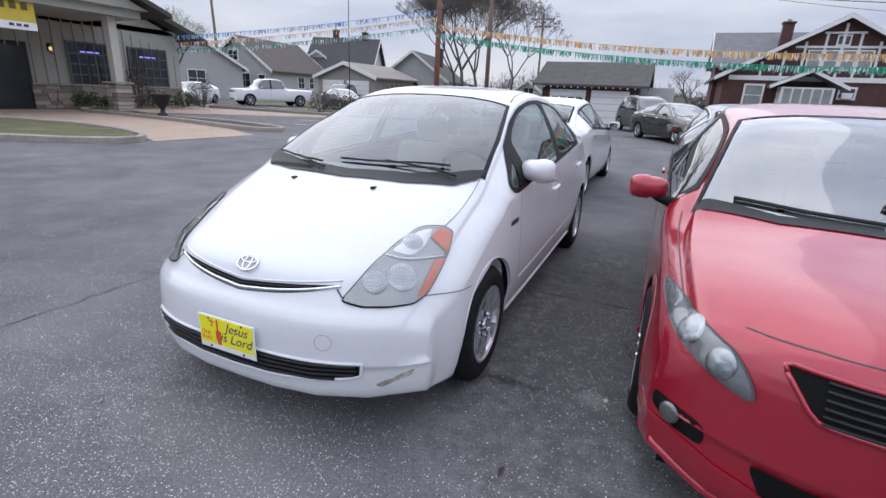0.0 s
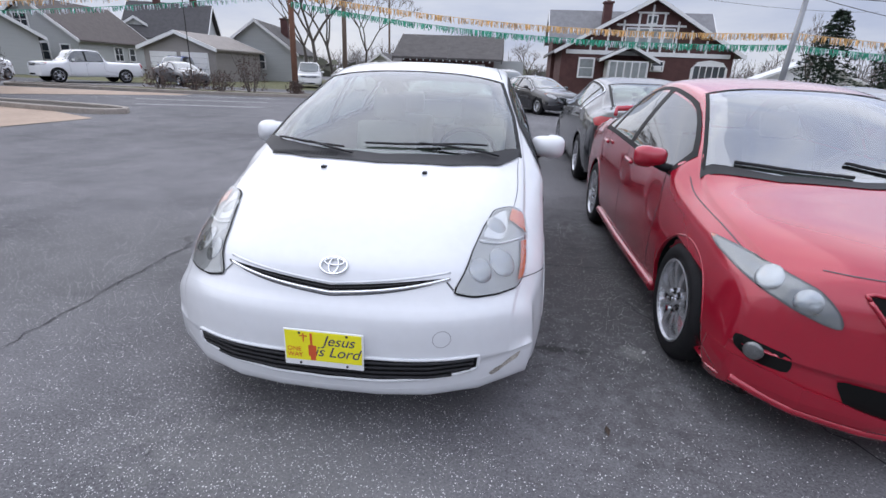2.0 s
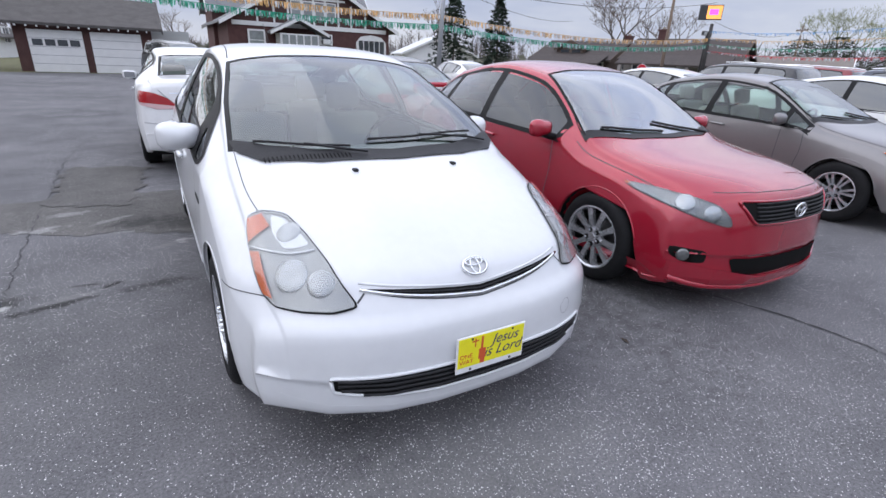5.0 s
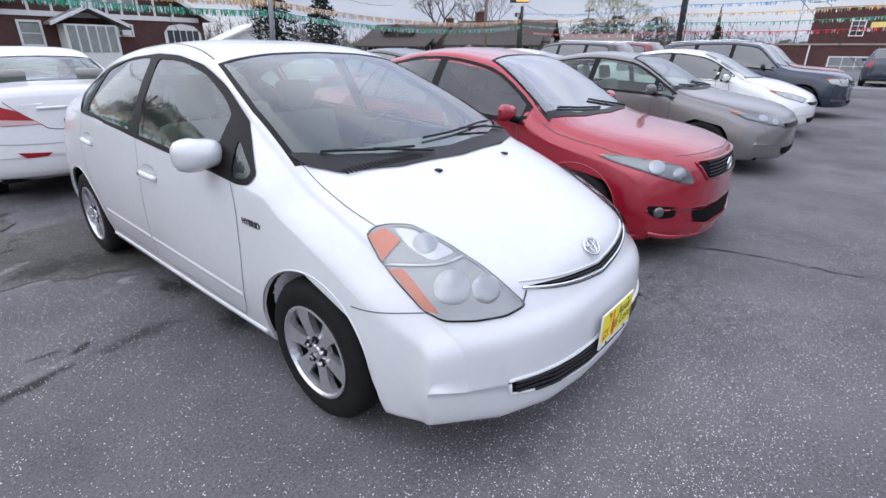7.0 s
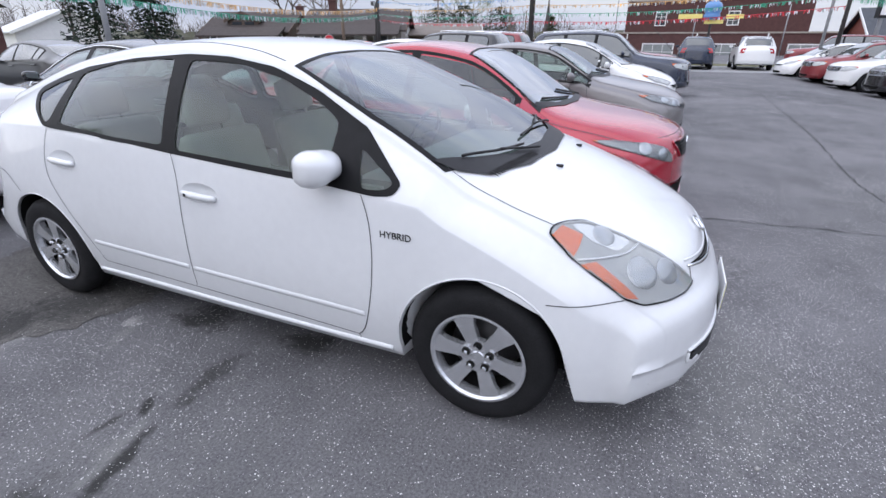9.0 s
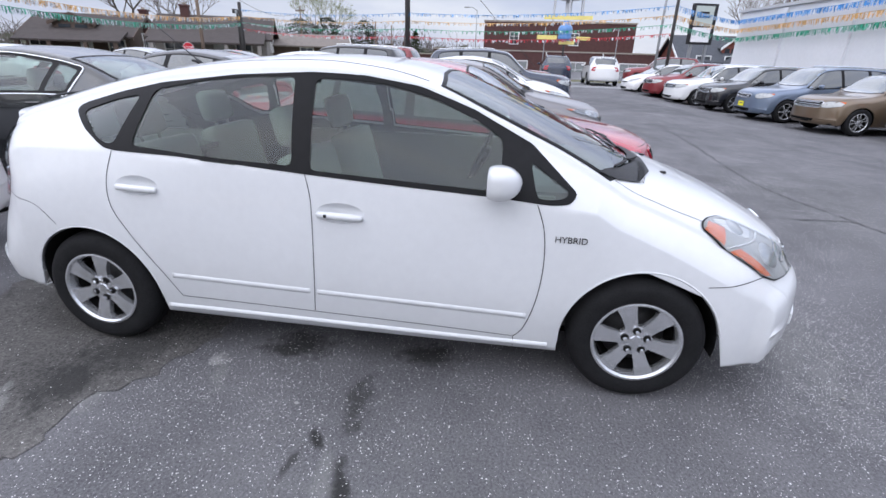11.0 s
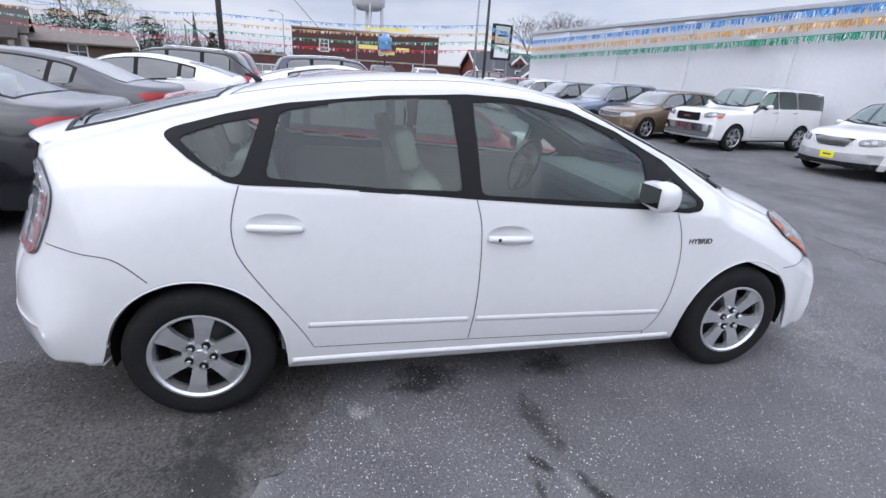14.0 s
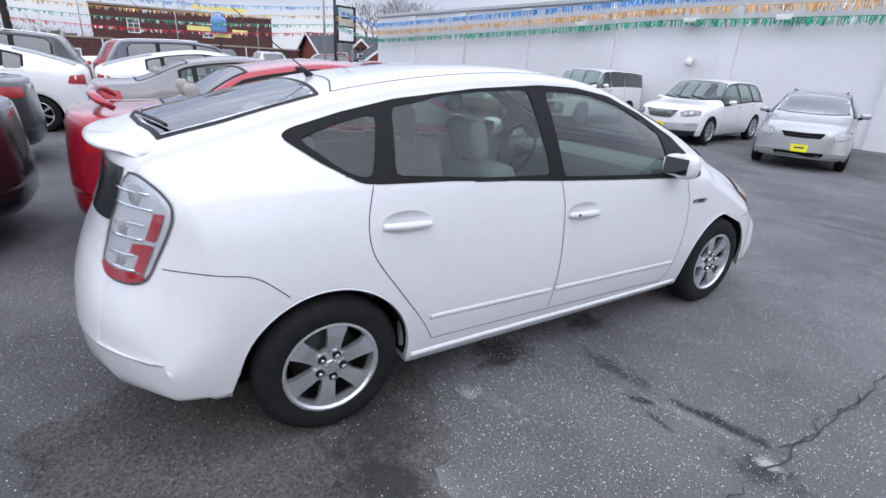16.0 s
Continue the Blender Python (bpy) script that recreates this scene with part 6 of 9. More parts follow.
# -- grey saloon further along the row
sp = car_spec(4.52, 1.435, 1.755, 2.67, 0.90, nose=0.72, cowl=(-1.10, 0.97), scr=(-0.22, -0.05), mid=0.3, rear=(1.0, -0.08), deck=(1.72, 1.08), tail=1.04, belt=(0.90, 0.98), wheel=0.315, roof=0.57, bowf=0.7)
q0 = sp["y0"]
civ_lamp = [(-0.80, q0 + 0.58, 0.78), (-0.62, q0 + 0.30, 0.74), (-0.45, q0 + 0.13, 0.68), (-0.45, q0 + 0.10, 0.60), (-0.62, q0 + 0.22, 0.62), (-0.76, q0 + 0.42, 0.69)]
grey_car, gb = generic_car("saloon_car", sp, GREY, [(-0.92, -0.70, 0.02, 0.03), (-0.64, 0.20, 0.02, 0.03), (0.28, 0.95, 0.02, 0.03), (1.02, 1.16, 0.02, 0.03)], 1, "slim", civ_lamp,
                           [(-0.55, 2.1, 0.98), (-0.80, 1.9, 0.95), (-0.82, 1.85, 0.84), (-0.58, 2.1, 0.82)], (7, "twin"), 0.205, handles=(0.06, 0.98), near_ny=100)
tagged(put(grey_car, 5.93, 0.10), "grey metallic four-door saloon with alloy wheels, parked on asphalt", "car", "cars of the front row")

# -- white hybrid with a low nose, then a navy crossover
lampw = [(-0.78, q0 + 0.60, 0.82), (-0.60, q0 + 0.32, 0.76), (-0.44, q0 + 0.12, 0.66), (-0.56, q0 + 0.16, 0.60), (-0.72, q0 + 0.36, 0.68)]
tail_s = [(-0.55, 2.1, 0.98), (-0.80, 1.9, 0.95), (-0.82, 1.85, 0.82), (-0.58, 2.1, 0.80)]
sp_h = car_spec(4.46, 1.49, 1.745, 2.70, 0.92, nose=0.70, cowl=(-1.30, 0.99), scr=(-0.32, -0.06), mid=0.25, rear=(1.1, -0.10), deck=(2.02, 1.14), tail=1.10, belt=(0.91, 1.03), wheel=0.310, roof=0.575, bowf=0.8)
PANES_H = [(-0.95, -0.74, 0.02, 0.03), (-0.68, 0.16, 0.02, 0.03), (0.24, 0.95, 0.02, 0.03), (1.03, 1.32, 0.02, 0.04)]
c, _ = generic_car("hatchback_car", sp_h, WHITE2, PANES_H, 0, "slim", lampw, tail_s)
tagged(put(c, 9.7, 0.25), "white hybrid hatchback parked beside a grey saloon", "car", "cars of the front row")
hyb2 = tagged(copy_thing(c, pose(9.4, 4.6, 0, 0, 0, 180)), "white hybrid hatchback seen from its rear, paper in its window", "car", "cars of the second row")


def suv_spec(L=4.78, H=1.70, W=1.84, wb=2.86, fo=0.92, nose=0.92, cowl=(-0.98, 1.12), tail=1.05, belt=(1.05, 1.14), wheel=0.355, roof=0.64, **k):
    y1 = -(wb / 2 + fo) + L
    return car_spec(L, H, W, wb, fo, nose=nose, cowl=cowl, scr=(-0.25, -0.06), mid=0.4, rear=(y1 - 0.55, -0.06), deck=(y1 - 0.16, 1.12), tail=tail, belt=belt, wheel=wheel, clear=0.24, roof=roof, **k)


def suv_lamp(sp, z=0.0):
    q = sp["y0"]
    n = sp["nose"]
    return [(-sp["w"] + 0.07, q + 0.48, n - 0.03), (-0.62, q + 0.22, n - 0.04), (-0.52, q + 0.10, n - 0.09), (-0.54, q + 0.10, n - 0.20), (-0.70, q + 0.20, n - 0.20), (-sp["w"] + 0.07, q + 0.40, n - 0.14)]


def suv_tail(sp):
    w, y = sp["w"], sp["y1"]
    return [(-w + 0.22, y, 1.08), (-w + 0.05, y - 0.2, 1.06), (-w + 0.05, y - 0.18, 0.84), (-w + 0.20, y, 0.84)]


def suv_panes(sp):
    e = sp["rear"][0]
    return [(-0.82, 0.16, 0.02, 0.03), (0.25, 1.02, 0.02, 0.03), (1.12, e + 0.10, 0.02, 0.03)]


def suv(name, sp, material, label, x, y, yaw, group, grille="wide", trim=CHROME, plate=None, rails=True, cladding=False, detail=0, spokes=(6, "thin"), pillars=False):
    c, b_ = generic_car(name, sp, material, suv_panes(sp), detail, grille, suv_lamp(sp), suv_tail(sp), spokes, sp["wheel"] * 0.68, trim, rails, plate, cladding=cladding, handles=(0.06, 0.95), near_ny=90, pillars=pillars)
    SHELL[label] = c, b_
    return tagged(put(c, x, y, yaw, fall(x, y)), label, "car", group)


SHELL = {}
A, B_, C_ = "cars of the front row", "cars of the second row", "cars along the white wall"
suv("crossover_car", suv_spec(wb=2.857, fo=0.93, belt=(1.04, 1.14)), NAVY, "navy crossover with chrome roof rails, parked on asphalt", 13.65, 0.0, 0, A)

# -- second row, noses away from the first
sp_a = car_spec(4.37, 1.45, 1.70, 2.57, 0.86, nose=0.74, cowl=(-1.0, 1.0), scr=(-0.2, -0.06), mid=0.3, rear=(0.95, -0.09), deck=(1.62, 1.12), tail=1.08, belt=(0.93, 1.02), wheel=0.305, roof=0.56)
tl_a = [(-0.34, 2.2, 0.768), (-0.50, 2.15, 0.895), (-0.60, 2.05, 0.935), (-0.76, 1.85, 0.95), (-0.79, 1.82, 0.86), (-0.74, 1.95, 0.79), (-0.60, 2.1, 0.758)]
acc, ab = generic_car("saloon_car", sp_a, WHITE2, [(-0.86, 0.10, 0.02, 0.03), (0.18, 0.85, 0.02, 0.03), (0.91, 1.10, 0.02, 0.03)], 1, "slim", lampw, tl_a, (5, "twin"), 0.20, near_ny=90, tail_dir=(-0.35, -1, -0.1))
ab.patch("number_plate", [(-0.16, 2.2, 0.80), (0.16, 2.2, 0.80), (0.16, 2.2, 0.66), (-0.16, 2.2, 0.66)], (0, -1, 0), 0.01, DARK_PLASTIC, acc, "dark frame with a pale plate")
ab.patch("plate_field", [(-0.13, 2.2, 0.78), (0.13, 2.2, 0.78), (0.13, 2.2, 0.68), (-0.13, 2.2, 0.68)], (0, -1, 0), 0.014, PLATE_WHITE, acc)
ab.ribbon("panel_gap", [(-0.56, 2.0, 0.96), (-0.50, 2.1, 0.90), (-0.34, 2.2, 0.765), (-0.26, 2.2, 0.715), (0, 2.2, 0.70), (0.26, 2.2, 0.715), (0.34, 2.2, 0.765), (0.50, 2.1, 0.90), (0.56, 2.0, 0.96)], (0, -1, -0.1), 0.008, 0.002, GAP, acc)
ab.ribbon("plate_brow", [(-0.34, 2.2, 0.905), (0, 2.2, 0.91), (0.34, 2.2, 0.905)], (0, -1, 0), 0.02, 0.004, WHITE2, acc, round_=0.016)
# flat grey strip paints the shade of the bumper's fold, no open gap
ab.ribbon("panel_gap", [(-0.75, 1.9, 0.60), (-0.45, 2.1, 0.585), (0, 2.2, 0.58), (0.45, 2.1, 0.585), (0.75, 1.9, 0.60)], (0, -1, 0), 0.012, 0.002, mat("bumper_fold_shade", (0.42, 0.42, 0.43), 0.5), acc)
ab.patch("badge", [(0.45, 2.2, 0.955), (0.28, 2.2, 0.957), (0.28, 2.2, 0.945), (0.45, 2.2, 0.943)], (0, -1, -0.2), 0.004, CHROME, acc)
for s in (-1, 1):
    ab.patch("clear_strip", sided([(-0.35, 2.2, 0.770), (-0.60, 2.1, 0.762), (-0.74, 1.95, 0.79), (-0.75, 1.93, 0.82), (-0.55, 2.1, 0.81), (-0.39, 2.2, 0.80)], s), (-0.35 * s, -1, -0.1), 0.009, mat("pink_clear_lens", (0.62, 0.42, 0.42), 0.2, coat=0.6), acc)
    ab.patch("bumper_reflector", sided([(-0.56, 2.1, 0.515), (-0.30, 2.15, 0.50), (-0.34, 2.15, 0.47), (-0.50, 2.1, 0.465)], s), (-0.3 * s, -1, 0), 0.006, RED_LENS, acc)
tagged(put(acc, -0.28, 5.30, 179), "white small saloon with its red tail lights towards the hatchback", "car", B_)
sp_b = car_spec(4.86, 1.47, 1.85, 2.80, 0.95, nose=0.75, cowl=(-1.05, 1.0), scr=(-0.15, -0.06), mid=0.4, rear=(1.1, -0.08), deck=(1.95, 1.10), tail=1.05, belt=(0.94, 1.02), wheel=0.33, roof=0.60)
tl_b = [(-0.45, 2.45, 0.96), (-0.80, 2.25, 0.97), (-0.86, 2.10, 0.94), (-0.83, 2.20, 0.86), (-0.48, 2.45, 0.84)]
PANES_B = [(-0.85, 0.16, 0.02, 0.03), (0.25, 1.0, 0.02, 0.03), (1.06, 1.30, 0.02, 0.03)]
blk, bb = generic_car("saloon_car", sp_b, mat("charcoal_paint", (0.012, 0.013, 0.015), 0.22, coat=0.8, metal=0.0), PANES_B, 1, "slim", lampw, tl_b, (5, "twin"), 0.22, dlo_chrome=True, near_ny=90)
tagged(put(blk, 2.60, 5.15, 180), "charcoal saloon with chrome window strips, rear towards the red saloon", "car", B_)
c, _ = generic_car("saloon_car", sp_b, paint("slate_grey_paint", (0.06, 0.06, 0.065), 0.3, 0.4), PANES_B, 0, "slim", lampw, tl_b)
tagged(put(c, 5.9, 5.4, 180), "slate grey saloon parked between dark cars", "car", B_)
sl_dark = c
suv("crossover_car", suv_spec(), BLACK, "black crossover parked in the second row", 13.2, 5.0, 180, B_)
suv("crossover_car", suv_spec(H=1.74), DKRED, "dark red crossover parked in the second row", 16.6, 5.2, 180, B_)

# -- cars along the white wall, noses to the lot
c = suv("estate_suv", suv_spec(4.55, 1.60, 1.80, 2.70, 0.92, nose=0.88, wheel=0.335, roof=0.62), SILVER, "silver compact people carrier with a yellow front plate", 3.15, -12.15, 200, C_, "dark", None, 0.47, spokes=(5, "flat"))
suv("estate_suv", suv_spec(5.10, 1.74, 2.00, 3.02, 1.0, nose=0.96, cowl=(-1.05, 1.16), belt=(1.06, 1.16), wheel=0.38, roof=0.70), WHITE2, "pearl white large crossover with a chrome grille", 6.48, -13.03, 187, C_, "oval", CHROME, 0.50, spokes=(7, "twin"), detail=1)
suv("estate_suv", car_spec(5.05, 1.88, 2.0, 2.95, 0.95, nose=1.13, cowl=(-0.78, 1.27), scr=(-0.20, -0.06), mid=0.4, rear=(2.5, -0.05), deck=(2.95, 1.18), tail=1.1, belt=(1.25, 1.30), wheel=0.40, clear=0.32, roof=0.78, bowf=0.22, bowr=0.15, hood_drop=0.035),
    WHITE2, "white full-size utility wagon with a black grille and chrome bumper", 10.81, -12.50, 188, C_, "tall", CHROME, 0.60, detail=1, spokes=(6, "twin"), pillars=True)
car_, sh = SHELL["white full-size utility wagon with a black grille and chrome bumper"]
sh.patch("bumper", [(-0.86, -2.2, 0.76), (0, -2.4, 0.77), (0.86, -2.2, 0.76), (0.86, -2.2, 0.56), (0, -2.4, 0.55), (-0.86, -2.2, 0.56)], (0, 1, 0), 0.004, CHROME, car_, "chrome front bumper", thick=0.07)
sh.patch("valance", [(-0.84, -2.2, 0.545), (0, -2.4, 0.545), (0.84, -2.2, 0.545), (0.80, -2.2, 0.40), (0, -2.4, 0.40), (-0.80, -2.2, 0.40)], (0, 1, 0), 0.006, mat("grey_valance", (0.10, 0.10, 0.105), 0.6, var=0.1), car_, thick=0.05)
for s in (-1, 1):
    sh.patch("amber_reflector", sided([(-0.82, -2.1, 1.05), (-0.89, -2.0, 1.05), (-0.89, -2.0, 0.95), (-0.82, -2.1, 0.95)], s), (-0.5 * s, 1, 0), 0.012, AMBER, car_)
part("grille_badge", boxm(0, sh.y0 - 0.02, 0.95, 0.22, 0.02, 0.05, 0.004), mat("dull_red_badge", (0.22, 0.05, 0.05), 0.4), car_)
car_, sh = SHELL["pearl white large crossover with a chrome grille"]
sh.patch("valance", [(-0.92, -2.2, 0.60), (0, -2.5, 0.56), (0.92, -2.2, 0.60), (0.90, -2.2, 0.40), (0, -2.5, 0.38), (-0.90, -2.2, 0.40)], (0, 1, 0), 0.004, mat("silver_lower_trim", (0.42, 0.42, 0.43), 0.45, metal=0.3, var=0.06), car_)
sh.patch("air_dam", [(-0.90, -2.2, 0.40), (0, -2.5, 0.38), (0.90, -2.2, 0.40), (0.86, -2.2, 0.27), (0, -2.5, 0.25), (-0.86, -2.2, 0.27)], (0, 1, 0), 0.006, DARK_PLASTIC, car_)
for s in (-1, 1):
    sh.patch("fog_lamp", sided([(-0.62, -2.2, 0.60), (-0.88, -2.1, 0.60), (-0.86, -2.1, 0.53), (-0.64, -2.2, 0.52)], s), (-0.5 * s, 1, 0), 0.010, LAMP_FAR, car_)
suv("estate_suv", suv_spec(4.80, 1.61, 1.90, 2.78, 0.95, nose=0.90, cowl=(-1.0, 1.08), belt=(1.0, 1.1)), BRONZE, "bronze crossover with a chrome grille", 13.04, -11.04, 188, C_, spokes=(5, "twin"))
suv("estate_suv", suv_spec(4.78, 1.73, 1.89, 2.78, 0.95), BLUE, "pale blue crossover with roof rails and a yellow plate", 15.67, -10.46, 188, C_, "dark", CHROME, 0.52)
suv("estate_suv", suv_spec(4.55, 1.66, 1.82, 2.62, 0.9), BLACK, "black crossover parked along the white wall", 18.30, -9.87, 188, C_)
suv("estate_suv", suv_spec(4.78, 1.68, 1.86, 2.72, 0.95), WHITE2, "white crossover parked along the white wall", 20.82, -9.40, 188, C_)
suv("estate_suv", suv_spec(4.40, 1.62, 1.80, 2.60, 0.9), DKRED, "dark red crossover parked along the white wall", 23.27, -8.94, 188, C_)
c, _ = generic_car("hatchback_car", sp_h, WHITE2, PANES_H, 0, "slim", lampw, tail_s)
tagged(put(c, 25.61, -8.41, 188, DIP * 0.55), "white hatchback parked along the white wall", "car", C_)
# -- two crossovers on the far lane, rears to the lot
suv("crossover_car", suv_spec(4.6, 1.66, 1.82, 2.62, 0.9), NAVY, "navy crossover with its rear to the lot, beside the street", 30.4, -2.9, 90, "cars by the street", cladding=True)
suv("crossover_car", suv_spec(4.6, 1.66, 1.84, 2.62, 0.9), WHITE2, "white crossover with black lower trim, rear to the lot", 30.8, -5.7, 90, "cars by the street", cladding=True)
# -- far left of the lot
c, _ = generic_car("saloon_car", sp_b, BLACK, PANES_B, 0, "dark", lampw, tl_b, trim=CHROME, dlo_chrome=True)
tagged(put(c, 1.9, 18.3, 31), "black saloon with chrome trim standing across the lot", "car", "cars at the back of the lot")
suv("crossover_car", suv_spec(4.5, 1.74, 1.8, 2.62, 0.9), mat("dark_grey_paint", (0.05, 0.052, 0.055), 0.3, coat=0.7, metal=0.3), "dark grey crossover with roof rails standing at the back", 0.5, 23.5, 25, "cars at the back of the lot")
for x, y, yaw, mt, lb in ((5.6, 12.6, 180, mat("dark_grey_paint", (0.05,) * 3, 0.3), "dark grey saloon behind the second row"), (9.3, 13.2, 180, WHITE2, "white saloon behind the second row"), (13.4, 12.4, 180, SILVER, "silver saloon behind the second row"),
                          (17.5, 11.5, 180, BLACK, "black saloon behind the second row"), (20.5, 8.4, 180, SILVER, "silver saloon towards the street"), (20.4, 1.0, 0, WHITE2, "white saloon at the end of the front row")):
    c, _ = generic_car("saloon_car", sp_a, mt, [(-0.86, 0.10, 0.02, 0.03), (0.18, 0.85, 0.02, 0.03), (0.91, 1.10, 0.02, 0.03)], 0, "slim", lampw, tl_a)
    tagged(put(c, x, y, yaw), lb, "car", "cars at the back of the lot")
suv("crossover_car", suv_spec(), DKRED, "red crossover at the end of the front row", 17.2, 0.3, 0, A)

# ---------- buildings ----------
BRICK = mat("red_brown_brick", (0.088, 0.040, 0.037), 0.9, var=0.25, vscale=3, bump=0.4, bscale=30)
SHINGLE = mat("grey_brown_shingle", (0.085, 0.078, 0.074), 0.92, var=0.3, vscale=2.5, bump=0.5, bscale=25)
SHINGLE_PALE = mat("pale_grey_shingle", (0.20, 0.20, 0.205), 0.9, var=0.2, vscale=2.5, bump=0.5, bscale=25)
TRIM_WHITE = mat("white_house_trim", (0.72, 0.72, 0.71), 0.6, var=0.08, vscale=3)
SIDING = mat("pale_grey_siding", (0.42, 0.43, 0.42), 0.75, var=0.08, vscale=2, bump=0.15, bscale=12, stretch=(0.3, 0.3, 6))
BEIGE = mat("taupe_siding", (0.27, 0.25, 0.235), 0.8, var=0.08, vscale=2, bump=0.15, bscale=12, stretch=(0.3, 0.3, 6))
OLIVE = mat("sage_board_siding", (0.36, 0.36, 0.32), 0.75, var=0.07, vscale=1.5)
WOODBROWN = mat("brown_painted_wood", (0.10, 0.070, 0.055), 0.85, var=0.2, vscale=2)
PANE = mat("house_window_glass", (0.035, 0.042, 0.05), 0.06, coat=0.6, var=0.3, vscale=2)
PANE_LIGHT = mat("curtained_window", (0.25, 0.27, 0.27), 0.15, coat=0.5, var=0.25, vscale=4)
WALLWHITE = mat("white_painted_block", (0.70, 0.71, 0.735), 0.75, var=0.04, vscale=0.8, bump=0.1, bscale=10)


def window(parent, x, y, z, w, h, m, frame_w=0.10, cols=1, rows=2, pane=None, trim=None):
    """A window facing -y of the matrix m: frame, pane and glazing bars, each a part."""
    trim = trim or TRIM_WHITE
    bm = bmesh.new()
    for sx in (-1, 1):
        box(bm, x + sx * (w / 2 + frame_w / 2), y - 0.03, z, frame_w, 0.10, h + 2 * frame_w)
    for sz in (-1, 1):
        box(bm, x, y - 0.03, z + sz * (h / 2 + frame_w / 2), w, 0.10, frame_w)
    f = part("window", bm, trim, parent)
    f.matrix_local = m
    part("pane", boxm(x, y - 0.005, z, w, 0.02, h), pane or PANE, f)
    for i in range(1, cols):
        part("glazing_bar", boxm(x - w / 2 + w * i / cols, y - 0.025, z, 0.05, 0.04, h), trim, f)
    for i in range(1, rows):
        part("glazing_bar", boxm(x, y - 0.027, z - h / 2 + h * i / rows, w, 0.045, 0.05), trim, f)
    return f


def gabled(house, w, d, eave, ridge, wall, roof, ridge_x=True, over=0.45, trim=None, thick=0.14, z0=-0.3, at=(0, 0)):
    """Walls with a gabled roof; the front looks to -y."""
    ox, oy = at
    bm = bmesh.new()
    if ridge_x:
        prism(bm, [(-d / 2 + oy, z0), (d / 2 + oy, z0), (d / 2 + oy, eave), (oy, ridge), (-d / 2 + oy, eave)], "x", -w / 2 + ox, w / 2 + ox)
    else:
        prism(bm, [(-w / 2 + ox, z0), (w / 2 + ox, z0), (w / 2 + ox, eave), (ox, ridge), (-w / 2 + ox, eave)], "y", -d / 2 + oy, d / 2 + oy)
    part("wall", bm, wall, house)
    run = (d if ridge_x else w) / 2
    slope = (ridge - eave) / run
    for s in (-1, 1):
        e, ez = run + over, eave - over * slope
        bm = bmesh.new()
        poly = [(0, ridge + 0.02), (s * e, ez + 0.02), (s * e, ez + 0.02 + thick), (0, ridge + 0.02 + thick)]
        if ridge_x:
            prism(bm, [(p[0] + oy, p[1]) for p in poly], "x", -w / 2 - over + ox, w / 2 + over + ox)
        else:
            prism(bm, [(p[0] + ox, p[1]) for p in poly], "y", -d / 2 - over + oy, d / 2 + over + oy)
        r = part("roof", bm, roof, house)
        for t in (-1, 1):
            bm = bmesh.new()
            bar = [(0, ridge - 0.10), (s * (e + 0.02), ez - 0.12), (s * (e + 0.02), ez + 0.17), (0, ridge + 0.18)]
            if ridge_x:
                c = t * (w / 2 + over + 0.03) + ox
                prism(bm, [(p[0] + oy, p[1]) for p in bar], "x", c - 0.035, c + 0.035)
            else:
                c = t * (d / 2 + over + 0.03) + oy
                prism(bm, [(p[0] + ox, p[1]) for p in bar], "y", c - 0.035, c + 0.035)
            part("bargeboard", bm, trim or TRIM_WHITE, r)


def chimney(house, x, y, z0, z1, w=0.7):
    bm = bmesh.new()
    box(bm, x, y, (z0 + z1) / 2, w, w, z1 - z0)
    box(bm, x, y, z1 + 0.06, w + 0.16, w + 0.16, 0.14, 0.02)
    c = part("chimney", bm, BRICK, house)
    part("chimney_pot", boxm(x, y, z1 + 0.22, w * 0.4, w * 0.4, 0.2, 0.02), CONCRETE, c)


I4 = Matrix.Identity(4)
# -- two-door garage at the back of the lot
g = empty("garage")
gabled(g, 6.0, 6.0, 2.42, 3.75, mat("dark_brick_garage", (0.075, 0.036, 0.032), 0.9, var=0.25, vscale=3, bump=0.4, bscale=30), SHINGLE, True, 0.5, SHINGLE)
for x, lights in ((-1.32, True), (1.32, False)):
    d = part("garage_door", boxm(x, -3.02, 1.02, 2.3, 0.08, 2.02), TRIM_WHITE, g, "white panelled garage door")
    for i in range(1, 5):
        part("door_groove", boxm(x, -3.065, i * 0.41, 2.3, 0.012, 0.025), mat("groove_grey", (0.35, 0.35, 0.36), 0.8), d)
    if lights:
        for i in range(4):
            part("door_light", boxm(x - 0.78 + i * 0.52, -3.065, 1.43, 0.42, 0.02, 0.30), PANE, d)
for i in range(14):
    part("rafter_end", boxm(-2.8 + i * 0.43, -3.42, 2.18, 0.07, 0.12, 0.09), TRIM_WHITE, g)
part("side_shed", boxm(4.0, 0.6, 1.1, 2.0, 3.6, 2.5), SIDING, g)
g.matrix_world = pose(-3.4, 33.0, 0)
tagged(g, "low dark brick garage with two white doors and shingle roof", "garage")

